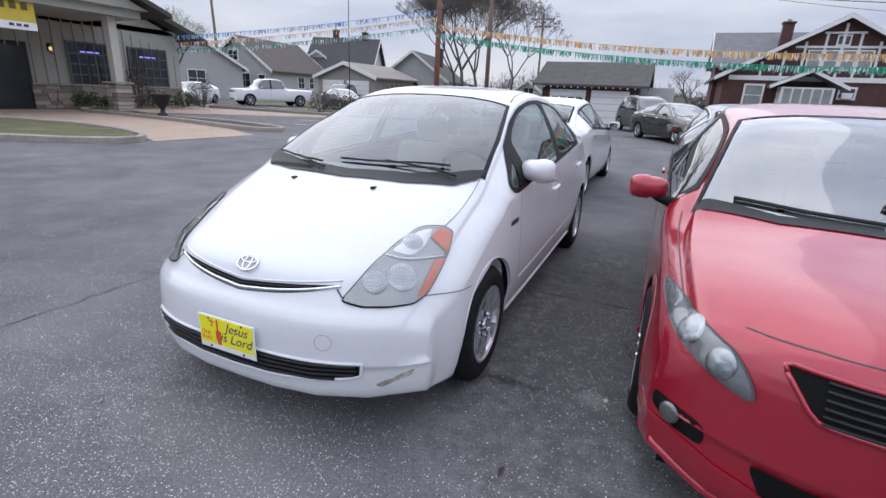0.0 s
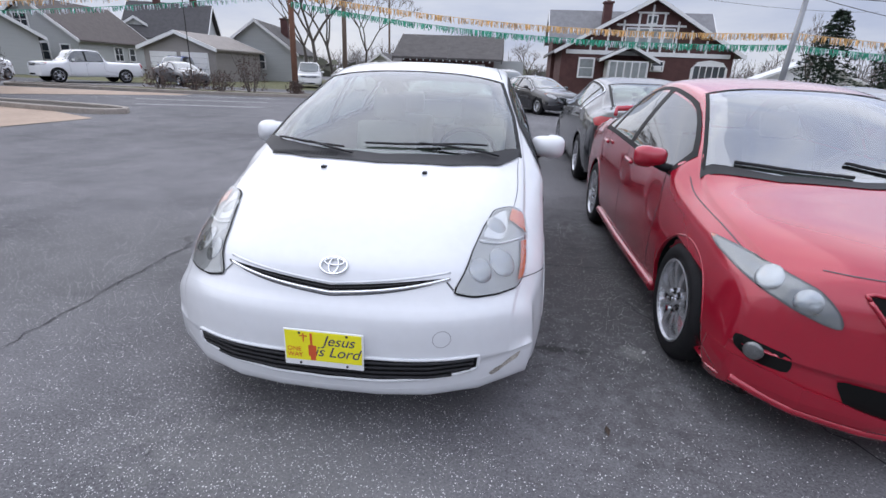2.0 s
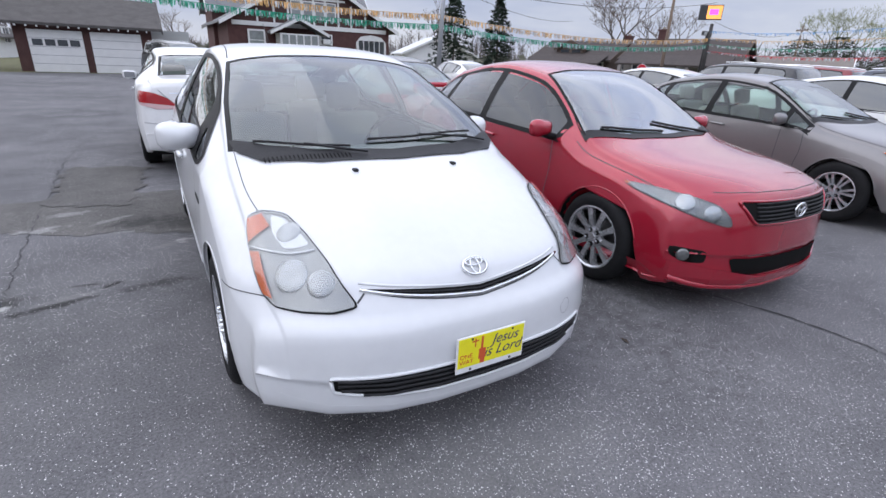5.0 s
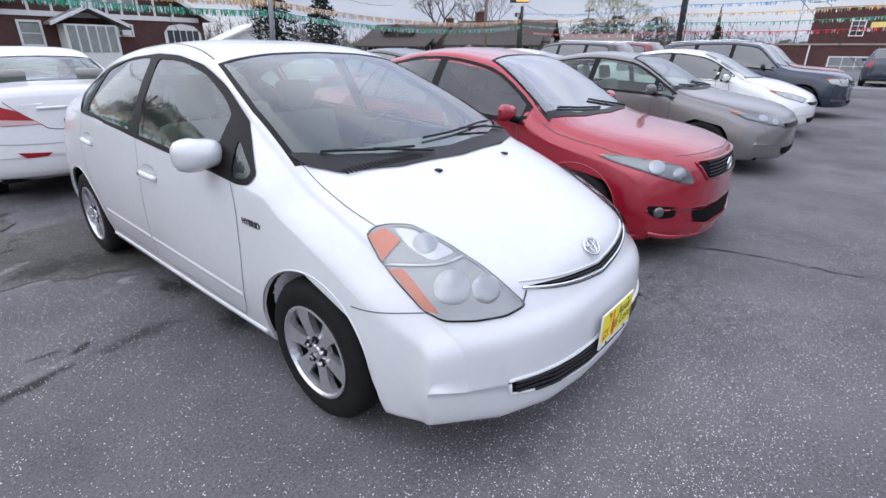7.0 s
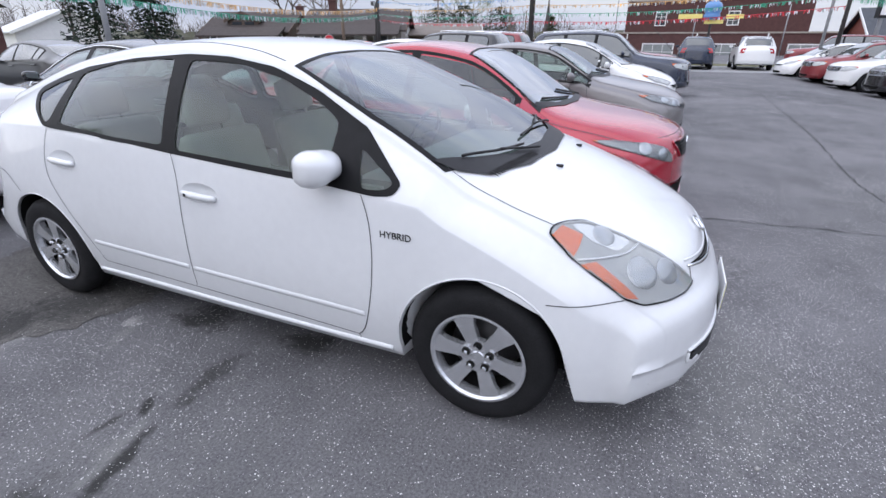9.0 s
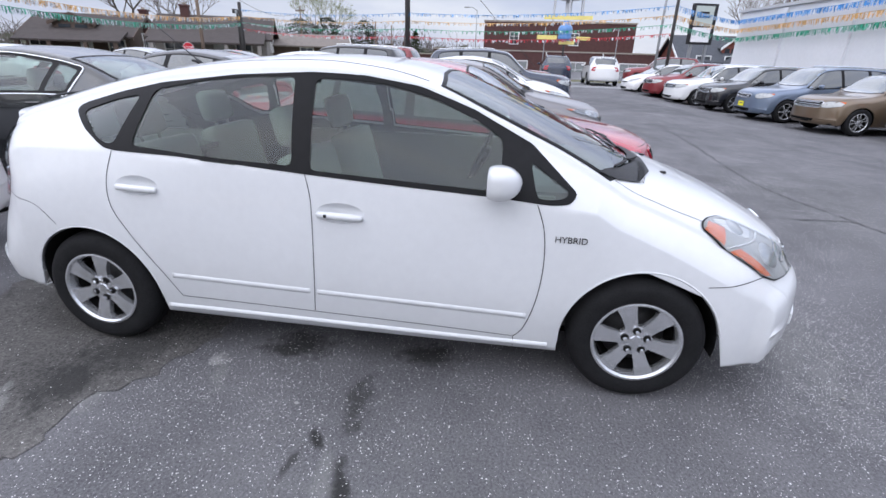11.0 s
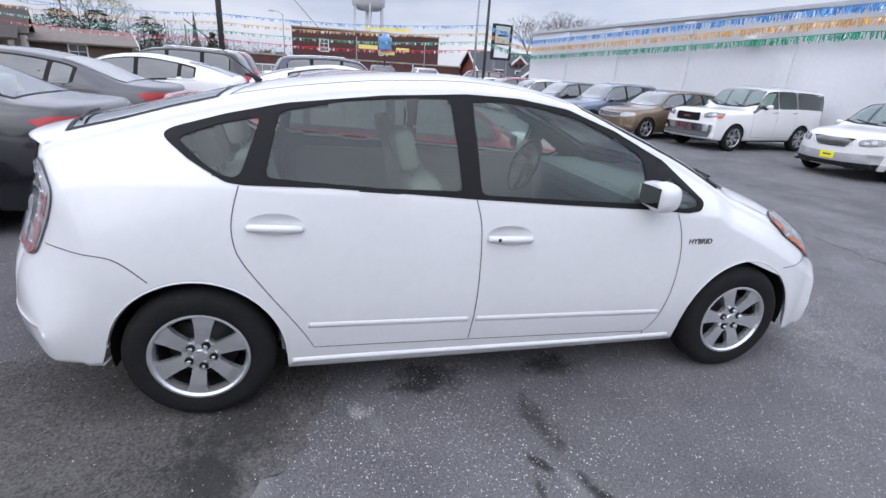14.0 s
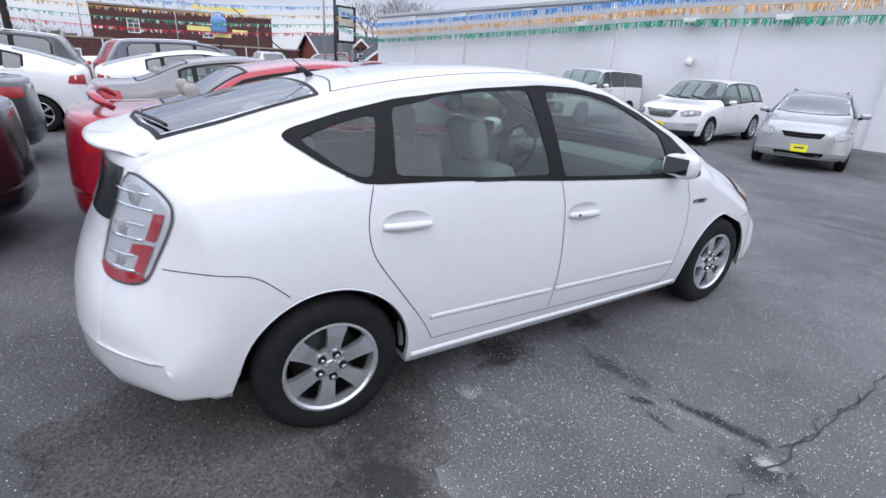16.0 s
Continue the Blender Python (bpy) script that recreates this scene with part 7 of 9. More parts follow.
# -- brick bungalow with half-timbered gable
h = empty("house")
gabled(h, 12.6, 11.0, 3.6, 7.1, BRICK, SHINGLE_PALE, False, 0.6, TRIM_WHITE, 0.18, at=(0, 0))
gabled(h, 13.2, 4.6, 4.7, 7.0, BRICK, SHINGLE_PALE, True, 0.4, TRIM_WHITE, 0.16, at=(0, 2.5))
part("frieze", boxm(0, -5.56, 3.38, 12.0, 0.06, 0.30), TRIM_WHITE, h)
part("gable_panel", boxm(0, -5.53, 4.4, 5.4, 0.04, 1.7), mat("gable_brown", (0.075, 0.04, 0.034), 0.9, var=0.2, vscale=4), h)
for x in (-4.2, -3.0, -1.95, -0.9, 0.0, 0.9, 1.95, 3.0, 4.2):
    top = 7.0 - abs(x) * 0.555 - 0.25
    part("timber", boxm(x, -5.57, (3.5 + top) / 2, 0.14, 0.06, top - 3.5), TRIM_WHITE, h)
part("timber", boxm(0, -5.575, 5.35, 5.0, 0.06, 0.14), TRIM_WHITE, h)
part("timber", boxm(0, -5.575, 6.2, 2.2, 0.06, 0.12), TRIM_WHITE, h)
for x in (-1.35, -0.45, 0.45, 1.35):
    window(h, x, -5.56, 4.55, 0.66, 1.1, I4, 0.08, 1, 2, PANE_LIGHT)
window(h, 0, -5.56, 5.75, 0.6, 0.5, I4, 0.08, 1, 1)
window(h, -4.35, -5.52, 2.25, 1.0, 1.25, I4, 0.12, 1, 2, PANE_LIGHT)
window(h, 0.9, -5.52, 2.55, 0.8, 0.6, I4, 0.10, 1, 2)
part("air_conditioner", boxm(0.9, -5.62, 2.40, 0.6, 0.3, 0.35, 0.03), TRIM_WHITE, h, "white window air conditioner")
bm = bmesh.new()
prism(bm, [(3.4, 1.55), (6.0, 1.55), (6.0, 2.5), (5.6, 2.95), (4.7, 3.1), (3.8, 2.95), (3.4, 2.5)], "y", -5.62, -5.50)
bay = part("arched_window", bm, TRIM_WHITE, h, "wide arched white window")
for i in range(5):
    part("pane", boxm(3.78 + i * 0.46, -5.63, 2.15, 0.38, 0.03, 1.0), PANE, bay)
por = empty("porch")
por.parent = h
bm = bmesh.new()
prism(bm, [(-3.6, 2.75), (-1.55, 3.75), (0.5, 2.75), (0.5, 2.9), (-1.55, 3.95), (-3.6, 2.9)], "y", -7.3, -5.5)
part("porch_roof", bm, SHINGLE_PALE, por)
bm = bmesh.new()
prism(bm, [(-3.7, 2.66), (-1.55, 3.70), (0.6, 2.66), (0.6, 2.88), (-1.55, 3.92), (-3.7, 2.88)], "y", -7.36, -7.30)
part("porch_bargeboard", bm, TRIM_WHITE, por)
part("porch_wall", boxm(-1.55, -6.35, 1.5, 2.9, 1.5, 2.6), TRIM_WHITE, por)
for i in range(5):
    part("porch_pane", boxm(-2.63 + i * 0.54, -7.12, 1.95, 0.42, 0.05, 1.5), PANE_LIGHT, por)
chimney(h, -2.2, 1.0, 4, 7.6)
chimney(h, 2.3, 2.0, 4, 7.8)
h.matrix_world = pose(10.9, 43.0, 0)
tagged(h, "dark brick house with half-timbered gable and white porch", "house")

# -- taupe garage with two doors
g2 = empty("garage")
gabled(g2, 6.4, 7.0, 2.5, 3.65, BEIGE, mat("pale_tan_shingle", (0.30, 0.27, 0.245), 0.9, var=0.15, vscale=2), False, 0.35, TRIM_WHITE)
for x in (-1.45, 1.35):
    d = part("garage_door", boxm(x, -3.53, 1.15, 2.4, 0.08, 2.1), TRIM_WHITE, g2, "white garage door")
    for i in range(1, 5):
        part("door_groove", boxm(x, -3.58, 0.1 + i * 0.42, 2.4, 0.012, 0.025), mat("groove_grey", (0.35, 0.35, 0.36), 0.8), d)
g2.matrix_world = pose(-26.0, 39.4, 0, 0, 0, -2)
tagged(g2, "taupe double garage with white doors and shallow roof", "garage")


def bungalow(name, x, y, yaw, w, d, eave, ridge, wall, roof, ridge_x, label, wins=(), chim=(), dormer=None, trim=None, porch=False):
    b = empty(name)
    gabled(b, w, d, eave, ridge, wall, roof, ridge_x, 0.5, trim)
    for wx, wz, ww, wh, cols in wins:
        window(b, wx, -d / 2 - 0.02, wz, ww, wh, I4, 0.10, cols, 2)
    side_m = Matrix.Rotation(radians(90), 4, "Z")
    window(b, 0, -w / 2 - 0.02, 1.9, 1.2, 1.2, side_m, 0.1, 2, 2)
    window(b, 2.2, -w / 2 - 0.02, 1.9, 0.9, 1.2, side_m, 0.1, 1, 2)
    for cx, cy, cz in chim:
        chimney(b, cx, cy, ridge - 1.5, cz)
    if dormer:
        dx, dz, dw = dormer
        dm = empty("dormer")
        dm.parent = b
        gabled(dm, dw, 2.2, dz + 0.8, dz + 1.5, wall, roof, False, 0.25, trim, z0=dz - 0.6, at=(dx, -d / 4))
        for k_ in (-0.4, 0.4):
            part("dormer_pane", boxm(dx + k_ * dw / 2, -d / 4 - 1.12, dz + 0.4, dw * 0.3, 0.04, 0.6), PANE, dm)
    if porch:
        bm = bmesh.new()
        prism(bm, [(-d / 2 - 2.4, eave - 0.55), (-d / 2 + 0.1, eave + 0.25), (-d / 2 + 0.1, eave + 0.40), (-d / 2 - 2.4, eave - 0.40)], "x", -w / 2, w / 2)
        pr = part("porch_roof", bm, roof, b)
        for px in (-w / 2 + 0.4, -w / 6, w / 6, w / 2 - 0.4):
            part("porch_post", boxm(px, -d / 2 - 2.2, (eave - 0.5) / 2, 0.3, 0.3, eave - 0.5), wall, pr)
        part("front_door", boxm(0.6, -d / 2 - 0.03, 1.05, 0.95, 0.06, 2.1), TRIM_WHITE, b)
    b.matrix_world = pose(x, y, 0, 0, 0, yaw)
    return tagged(b, label, "house")


bungalow("house", -43.5, 45.0, 6, 8.5, 11, 3.2, 6.4, SIDING, mat("brown_shingle", (0.10, 0.085, 0.078), 0.9, var=0.25, vscale=2.5, bump=0.4, bscale=25), False, "pale grey gabled house with brown shingle roof",
         [(-2.4, 1.9, 1.5, 1.4, 2), (0.8, 1.9, 1.3, 1.4, 2), (3.0, 1.9, 0.8, 1.2, 1), (-0.6, 4.5, 1.2, 1.0, 2)], dormer=None)
bungalow("house", -41.0, 57.5, 20, 8.5, 9, 4.2, 8.0, SIDING, mat("charcoal_shingle", (0.06, 0.058, 0.06), 0.9, var=0.25, vscale=2.5, bump=0.4, bscale=25), True, "grey house with steep charcoal roof and chimneys", [(-3, 2.4, 1.2, 1.4, 1), (2, 2.4, 1.2, 1.4, 1)],
         [(-1.5, 0, 9.0), (2.6, 0, 8.8)], (-3.2, 4.6, 2.2))
bungalow("house", -24.5, 49.0, 10, 7, 9, 2.8, 5.4, SIDING, SHINGLE, False, "small grey gabled house behind bare trees", [(0, 1.8, 1.2, 1.3, 2)], [(1.5, 0.5, 6.0)])
bungalow("house", -13.4, 58.0, -10, 4.0, 6, 1.9, 3.2, TRIM_WHITE, SHINGLE, False, "white house far behind the garage", [(0, 1.8, 1.2, 1.3, 2)])
bungalow("house", -43.0, 34.0, 50, 8, 10, 3.0, 5.6, SIDING, SHINGLE, False, "grey house half hidden behind the dealer building", [(0, 1.8, 1.4, 1.4, 2)])
bungalow("house", 42.5, 39.5, -68, 8.0, 9, 2.2, 4.0, WOODBROWN, mat("taupe_shingle", (0.055, 0.044, 0.040), 0.9, var=0.25, vscale=2.5, bump=0.4, bscale=25), True, "brown bungalow with low shingle roof and porch", [(-3, 1.3, 1.3, 1.1, 2), (3, 1.3, 1.2, 1.1, 2)],
         [(4.2, 0.5, 4.6)], (-0.6, 2.4, 3.2), WOODBROWN, True)
bungalow("house", 43.5, 27.5, -68, 9, 9, 2.3, 4.1, BEIGE, mat("taupe_shingle", (0.055, 0.044, 0.040), 0.9), True, "taupe bungalow with low roof, porch and brick chimney", [(-3, 1.3, 1.3, 1.1, 2), (2.6, 1.3, 1.2, 1.1, 2)], [(-2.6, -0.5, 4.9)], None, WOODBROWN, True)
bungalow("house", 52.0, 22.5, -68, 8, 8, 1.9, 3.0, WOODBROWN, mat("tan_shingle", (0.18, 0.155, 0.135), 0.9, var=0.25, vscale=2.5), True, "low brown house beyond the street", [(0, 1.2, 1.2, 1.0, 2)])
bungalow("house", 36.0, 64.0, -15, 10, 8, 2.2, 4.4, TRIM_WHITE, mat("white_metal_roof", (0.62, 0.63, 0.65), 0.5, var=0.06, vscale=2), False, "low white building with pale metal roof", [(0, 1.3, 1.2, 1.0, 2)])
bungalow("house", 60.0, -23.6, -90, 12.0, 10, 1.6, 4.1, mat("orange_red_brick", (0.20, 0.060, 0.045), 0.9, var=0.2, vscale=3, bump=0.3, bscale=30), mat("slate_roof", (0.055, 0.06, 0.07), 0.85, var=0.25, vscale=2.5), True,
         "red brick house with slate roof, dormers and white chimney", [(-4, 1.4, 1.3, 1.3, 2), (-1.2, 1.4, 1.3, 1.3, 2), (3.5, 1.4, 1.3, 1.3, 2)], [], (-1.0, 2.2, 1.6), TRIM_WHITE)
dm = empty("house_wing")
gabled(dm, 4.6, 3.0, 2.4, 4.0, mat("orange_red_brick", (0.20, 0.060, 0.045), 0.9), mat("slate_roof", (0.055, 0.06, 0.07), 0.85), False, 0.2, TRIM_WHITE)
window(dm, 0, -1.52, 1.6, 1.5, 1.2, I4, 0.1, 2, 2)
part("chimney", boxm(1.9, -1.7, 2.4, 0.8, 0.6, 4.8), TRIM_WHITE, dm, "white painted chimney")
dm.matrix_world = pose(54.2, -24.0, -0.9, 0, 0, -90)
tagged(dm, "red brick house wing with white gable and chimney", "house")

# -- long brick building across the street
bb_ = empty("brick_building")
part("wall", boxm(0, 0, 2.0, 18.7, 14, 9.2), BRICK, bb_)
part("coping", boxm(0, -6.9, 6.55, 18.9, 0.4, 0.18), CONCRETE, bb_)
part("wall", boxm(-15, -2.5, 0.6, 14, 9, 3.6), BRICK, bb_)
part("coping", boxm(-15, -7.0, 2.45, 14.2, 0.3, 0.15), CONCRETE, bb_)
part("front_wing", boxm(-2.0, -9.5, 1.0, 26, 6, 4.0), BRICK, bb_)
part("front_coping", boxm(-2.0, -12.4, 3.06, 26.2, 0.4, 0.16), CONCRETE, bb_)
for x in (-12.0, -5.2, 1.5, 8.5):
    window(bb_, x, -12.5, 1.15, 3.0, 1.5, I4, 0.12, 3, 2, PANE_LIGHT)
for x in (-5.5, 2.0):
    window(bb_, x, -7.02, 4.6, 1.0, 1.3, I4, 0.1, 2, 3)
for x in (-8.5, -1.5, 5):
    part("downpipe", boxm(x, -12.6, 1.2, 0.12, 0.10, 3.6), TRIM_WHITE, bb_)
part("entrance", boxm(-17, -7.1, 0.9, 3.0, 0.1, 2.0), PANE, bb_)
bb_.matrix_world = pose(72.5, -5.2, -0.9, 0, 0, -90)
tagged(bb_, "long two-storey red brick building with white windows", "building")

# -- white block building along the lot
wb_ = empty("white_building")
wb_.matrix_world = pose(31.45, -13.55, -0.22, 0, 0, 6.2) @ Matrix.Scale(1.15, 4)
part("wall", boxm(-19.0, -4.0, 1.85, 38.0, 8.0, 4.1), WALLWHITE, wb_)
part("parapet_cap", boxm(-19.0, -0.02, 3.97, 38.2, 0.30, 0.14, 0.02), mat("grey_cap_metal", (0.45, 0.46, 0.48), 0.45, var=0.08, vscale=2), wb_)
for i in range(9):
    part("pilaster", boxm(-3.8 - i * 4.2, 0.02, 1.9, 0.5, 0.16, 3.9), WALLWHITE, wb_)
for x in (-15.2, -19.4, -22.0, -26.4):
    lp = part("wall_lamp", boxm(x, 0.20, 3.16, 0.42, 0.32, 0.14, 0.03), TRIM_WHITE, wb_, "white box lamp")
    part("lamp_bracket", boxm(x, 0.08, 3.10, 0.1, 0.14, 0.1), DARK_METAL, lp)
bm = bmesh.new()
bmesh.ops.create_uvsphere(bm, u_segments=14, v_segments=8, radius=0.13)
bmesh.ops.translate(bm, vec=(-19.6, 0.28, 1.95), verts=bm.verts[:])
box(bm, -19.6, 0.12, 2.05, 0.14, 0.2, 0.12, 0.02)
part("wall_camera", bm, TRIM_WHITE, wb_, "white dome camera", smooth=True)
tagged(wb_, "long white block building with a plain wall and lamps", "building")

# -- dealer building with stone base
db = empty("dealer_building")
DARK_TRIM = mat("dark_window_frame", (0.10, 0.10, 0.105), 0.5, var=0.1, vscale=6)
DW = mat("dark_roof_metal", (0.05, 0.045, 0.042), 0.6, var=0.15, vscale=3)
part("wall", boxm(-4.0, 6.7, 1.85, 8.0, 20.4, 4.3), OLIVE, db)
bm = bmesh.new()
prism(bm, [(-3.5, 3.75), (16.9, 3.75), (7.0, 7.4)], "x", -8.0, 0.0)
part("gable_wall", bm, OLIVE, db)
for s, a, c in ((1, 18.2, 7.0), (-1, -4.5, 7.0)):
    bm = bmesh.new()
    prism(bm, [(a, 3.45), (c, 7.55), (c, 7.8), (a, 3.7)], "x", -8.5, 0.9)
    part("roof", bm, DW, db)
for i in range(44):
    y = -3.2 + i * 0.46
    top = 3.9 + (7.0 - max(y, 14.0 - y)) * 0.37 + 2.4
    part("batten", boxm(0.03, y, (1.0 + min(top, 6.8)) / 2, 0.05, 0.05, max(1.5, min(top, 6.8) - 1.0)), OLIVE, db)
for y, w_ in ((12.1, 1.95), (15.0, 2.0)):
    f = window(db, 0, -0.02, 2.0, w_, 1.85, Matrix.Translation((0.02, y, 0)) @ Matrix.Rotation(radians(90), 4, "Z"), 0.07, 5, 4, PANE, DARK_TRIM)
    part("sign_glow", boxm(0, -0.035, 2.55, w_ * 0.45, 0.01, 0.05), mat("violet_tube_sign", (0.25, 0.2, 0.9), 0.5, emit=1.6), f)
part("door", boxm(0.03, 8.6, 1.35, 0.08, 1.5, 2.5), mat("dark_door", (0.02, 0.025, 0.03), 0.25, coat=0.4), db)
part("door_frame", boxm(0.02, 8.6, 1.38, 0.06, 1.8, 2.75), DARK_PLASTIC, db)
SL = mat("ledge_stone", (0.30, 0.25, 0.22), 0.9, var=0.3, vscale=5, rand=0.45, bump=0.5, bscale=25)
stone_me = None
rnd = random.Random(4)


def stone(parent, x, y, z, sx, sy, sz):
    global stone_me
    if stone_me is None:
        o = part("stone", boxm(0, 0, 0, 1, 1, 1, 0.06), SL, parent)
        stone_me = o.data
    else:
        o = new("stone", stone_me)
        o.parent = parent
    o.matrix_local = Matrix.LocRotScale((x, y, z), None, (sx, sy, sz))


for row in range(6):
    y = 9.4
    while y < 16.8:
        l = rnd.uniform(0.3, 0.62)
        stone(db, 0.06 + rnd.uniform(0, 0.03), y + l / 2, 0.10 + row * 0.165, 0.12, l - 0.02, 0.15)
        y += l
part("stone_cap", boxm(0.08, 13.1, 1.07, 0.22, 7.4, 0.08, 0.01), CONCRETE, db)
part("porch_roof", boxm(2.0, 6.0, 4.05, 4.4, 11.8, 0.35), OLIVE, db)
bm = bmesh.new()
prism(bm, [(-0.5, 4.2), (12.1, 4.2), (5.5, 6.7)], "x", 0.1, 4.5)
part("porch_gable", bm, OLIVE, db)
for a, c in ((12.9, 5.5), (-1.4, 5.5)):
    bm = bmesh.new()
    prism(bm, [(a, 4.02), (c, 6.84), (c, 7.04), (a, 4.22)], "x", 0.0, 4.9)
    part("porch_roof", bm, DW, db)
part("post", boxm(3.6, 10.9, 2.6, 0.34, 0.34, 2.7), mat("cream_post", (0.5, 0.48, 0.42), 0.6, var=0.06), db)
for row in range(7):
    for k_ in range(2):
        stone(db, 3.42 + k_ * 0.36 + rnd.uniform(-0.02, 0.02), 10.9, 0.08 + row * 0.17, 0.34, 0.72, 0.155)
part("stone_cap", boxm(3.6, 10.9, 1.26, 0.85, 0.85, 0.08, 0.01), CONCRETE, db)
sg = part("hanging_sign", boxm(4.0, 6.9, 3.62, 0.08, 2.1, 1.36, 0.01), mat("mustard_sign", (0.62, 0.47, 0.05), 0.5, var=0.06, vscale=4), db, "mustard and white sign board")
part("sign_band", boxm(4.045, 6.9, 3.07, 0.02, 2.08, 0.26), PLATE_WHITE, sg)
for i in range(3):
    part("sign_bar", boxm(4.06, 7.15 + i * 0.22, 3.09, 0.012, 0.15, 0.09), PRINT_BLUE, sg)
for i in range(3):
    part("sign_bar", boxm(4.05, 6.95 + i * 0.34, 3.72, 0.012, 0.2, 0.24), mat("olive_print", (0.12, 0.10, 0.02), 0.6), sg)
ln = empty("wall_lantern")
ln.parent = db
bm = bmesh.new()
box(bm, 0.20, 10.35, 2.75, 0.16, 0.16, 0.06, 0.01)
box(bm, 0.20, 10.35, 2.38, 0.13, 0.13, 0.04, 0.01)
box(bm, 0.08, 10.35, 2.6, 0.2, 0.05, 0.3, 0.01)
part("lantern_cage", bm, DARK_METAL, ln)
part("lantern_glass", boxm(0.20, 10.35, 2.56, 0.09, 0.09, 0.14, 0.01), mat("lit_lantern_glass", (1.0, 0.66, 0.30), 0.4, emit=0.9), ln)
db.matrix_world = pose(-24.0, 0.0, 0)
tagged(db, "sage board-and-batten office with stone base and porch", "building")

# ---------- kerbs, walks and grass ----------
def kerb(pts, name="kerb", w=0.16, h=0.15, closed=True):
    line = smooth_line([(x, y, 0) for x, y in (pts + pts[:1] if closed else pts)], 0.4)
    bm = bmesh.new()
    rings = []
    for i, p in enumerate(line):
        t = (line[min(i + 1, len(line) - 1)] - line[max(i - 1, 0)]).normalized()
        s = Vector((-t.y, t.x, 0))
        rings.append([bm.verts.new((p.x + s.x * a, p.y + s.y * a, z)) for a, z in ((-w / 2, -0.02), (-w / 2, h - 0.02), (-w / 2 + 0.03, h), (w / 2 - 0.03, h), (w / 2, h - 0.02), (w / 2, -0.02))])
    for a, c in zip(rings, rings[1:]):
        for j in range(5):
            bm.faces.new((a[j], c[j], c[j + 1], a[j + 1]))
    bmesh.ops.recalc_face_normals(bm, faces=bm.faces[:])
    return tagged(part(name, bm, CONCRETE), "pale worn concrete kerb round a planted island", "kerb", kind="structure")


isl1 = [(-30, -1.0), (-22, 3.6), (-15.5, 5.6), (-11.5, 5.2), (-10.0, 4.3), (-10.6, 3.3), (-14, 1.6), (-20, -2.5)]
isl2 = [(-24, 12.6), (-18.2, 10.6), (-13, 10.2), (-10.2, 9.5), (-10.2, 8.7), (-12, 8.8), (-15, 9.4), (-18.5, 9.8), (-22.0, 10.2)]
kerb(isl1)
kerb(isl2)
sheet("grass", isl1, 0.10, GRASS_SOIL, "dry short grass on a kerbed island", "grass")
sheet("mulch", isl2, 0.10, mat("brown_mulch", (0.06, 0.05, 0.04), 0.95, var=0.4, vscale=6, bump=0.6, bscale=40), "brown mulch on a kerbed island", "mulch")
sheet("pavement", [(-24, 12.4), (-18.4, 10.0), (-12.0, 8.8), (-9.6, 7.6), (-9.8, 4.6), (-11.5, 5.3), (-15.5, 5.7), (-22, 3.8), (-30, -0.6), (-30, 12)], 0.012, TAN_CONCRETE, "tan paved walk in front of the office", "pavement")
sheet("pavement", [(-24, 12.4), (-20, 12.2), (-14.0, 17.6), (-14.0, 18.6), (-24, 18.0)], 0.012, TAN_CONCRETE, "tan paved walk beside the office", "pavement")
kerb([(-24, 18.7), (-14, 19.3), (-8.5, 20.6), (-8.5, 21.6), (-13, 21.4), (-24, 20.2)], "kerb")
sheet("grass", [(-20, 19.3), (-13, 19.9), (-8.7, 20.8), (-8.7, 21.4), (-13, 21.3), (-20, 20.4)], 0.11, GRASS_SOIL, "thin grass strip under the hedge", "grass")
sheet("grass", [(-60, 24.0), (-14.0, 27.2), (-6.8, 29.0), (-0.4, 29.4), (-0.4, 30.4), (-6.6, 30.4), (-6.8, 60), (-60, 60)], 0.006, GRASS_SOIL, "mown grass of the house yards", "grass")
sheet("grass", [(2.0, 30.0), (30, 30.0), (30, 70), (2.0, 70)], 0.006, GRASS_SOIL, "mown grass round the brick house", "grass")
sheet("grass", [(36, 16), (90, 4), (90, 80), (36, 80)], 0.006, GRASS_SOIL, "mown grass of the bungalow yards", "grass")
sheet("grass", [(33.5, -12), (33.5, 2.0), (37, 2.2), (37, -14)], 0.006, GRASS_SOIL, "grass verge beside the street", "grass")
sheet("road", [(26.5, -12.6), (33.4, -12.6), (33.4, 80), (26.5, 80)], 0.005, mat("pale_road", (0.26, 0.26, 0.265), 0.85, var=0.12, vscale=0.7, bump=0.2, bscale=60), "pale concrete street past the lot", "road")
sheet("road", [(-60, 24.2), (-14, 25.6), (-4, 27.0), (20, 27.0), (20, 29.2), (-4, 29.0), (-14, 28.0), (-60, 27.0)], 0.0075, STREET, "narrow grey lane behind the lot", "road")
PAINT_Y = mat("yellow_line_paint", (0.65, 0.52, 0.10), 0.7, var=0.3, vscale=6)
PAINT_W = mat("white_line_paint", (0.55, 0.55, 0.54), 0.7, var=0.3, vscale=6)
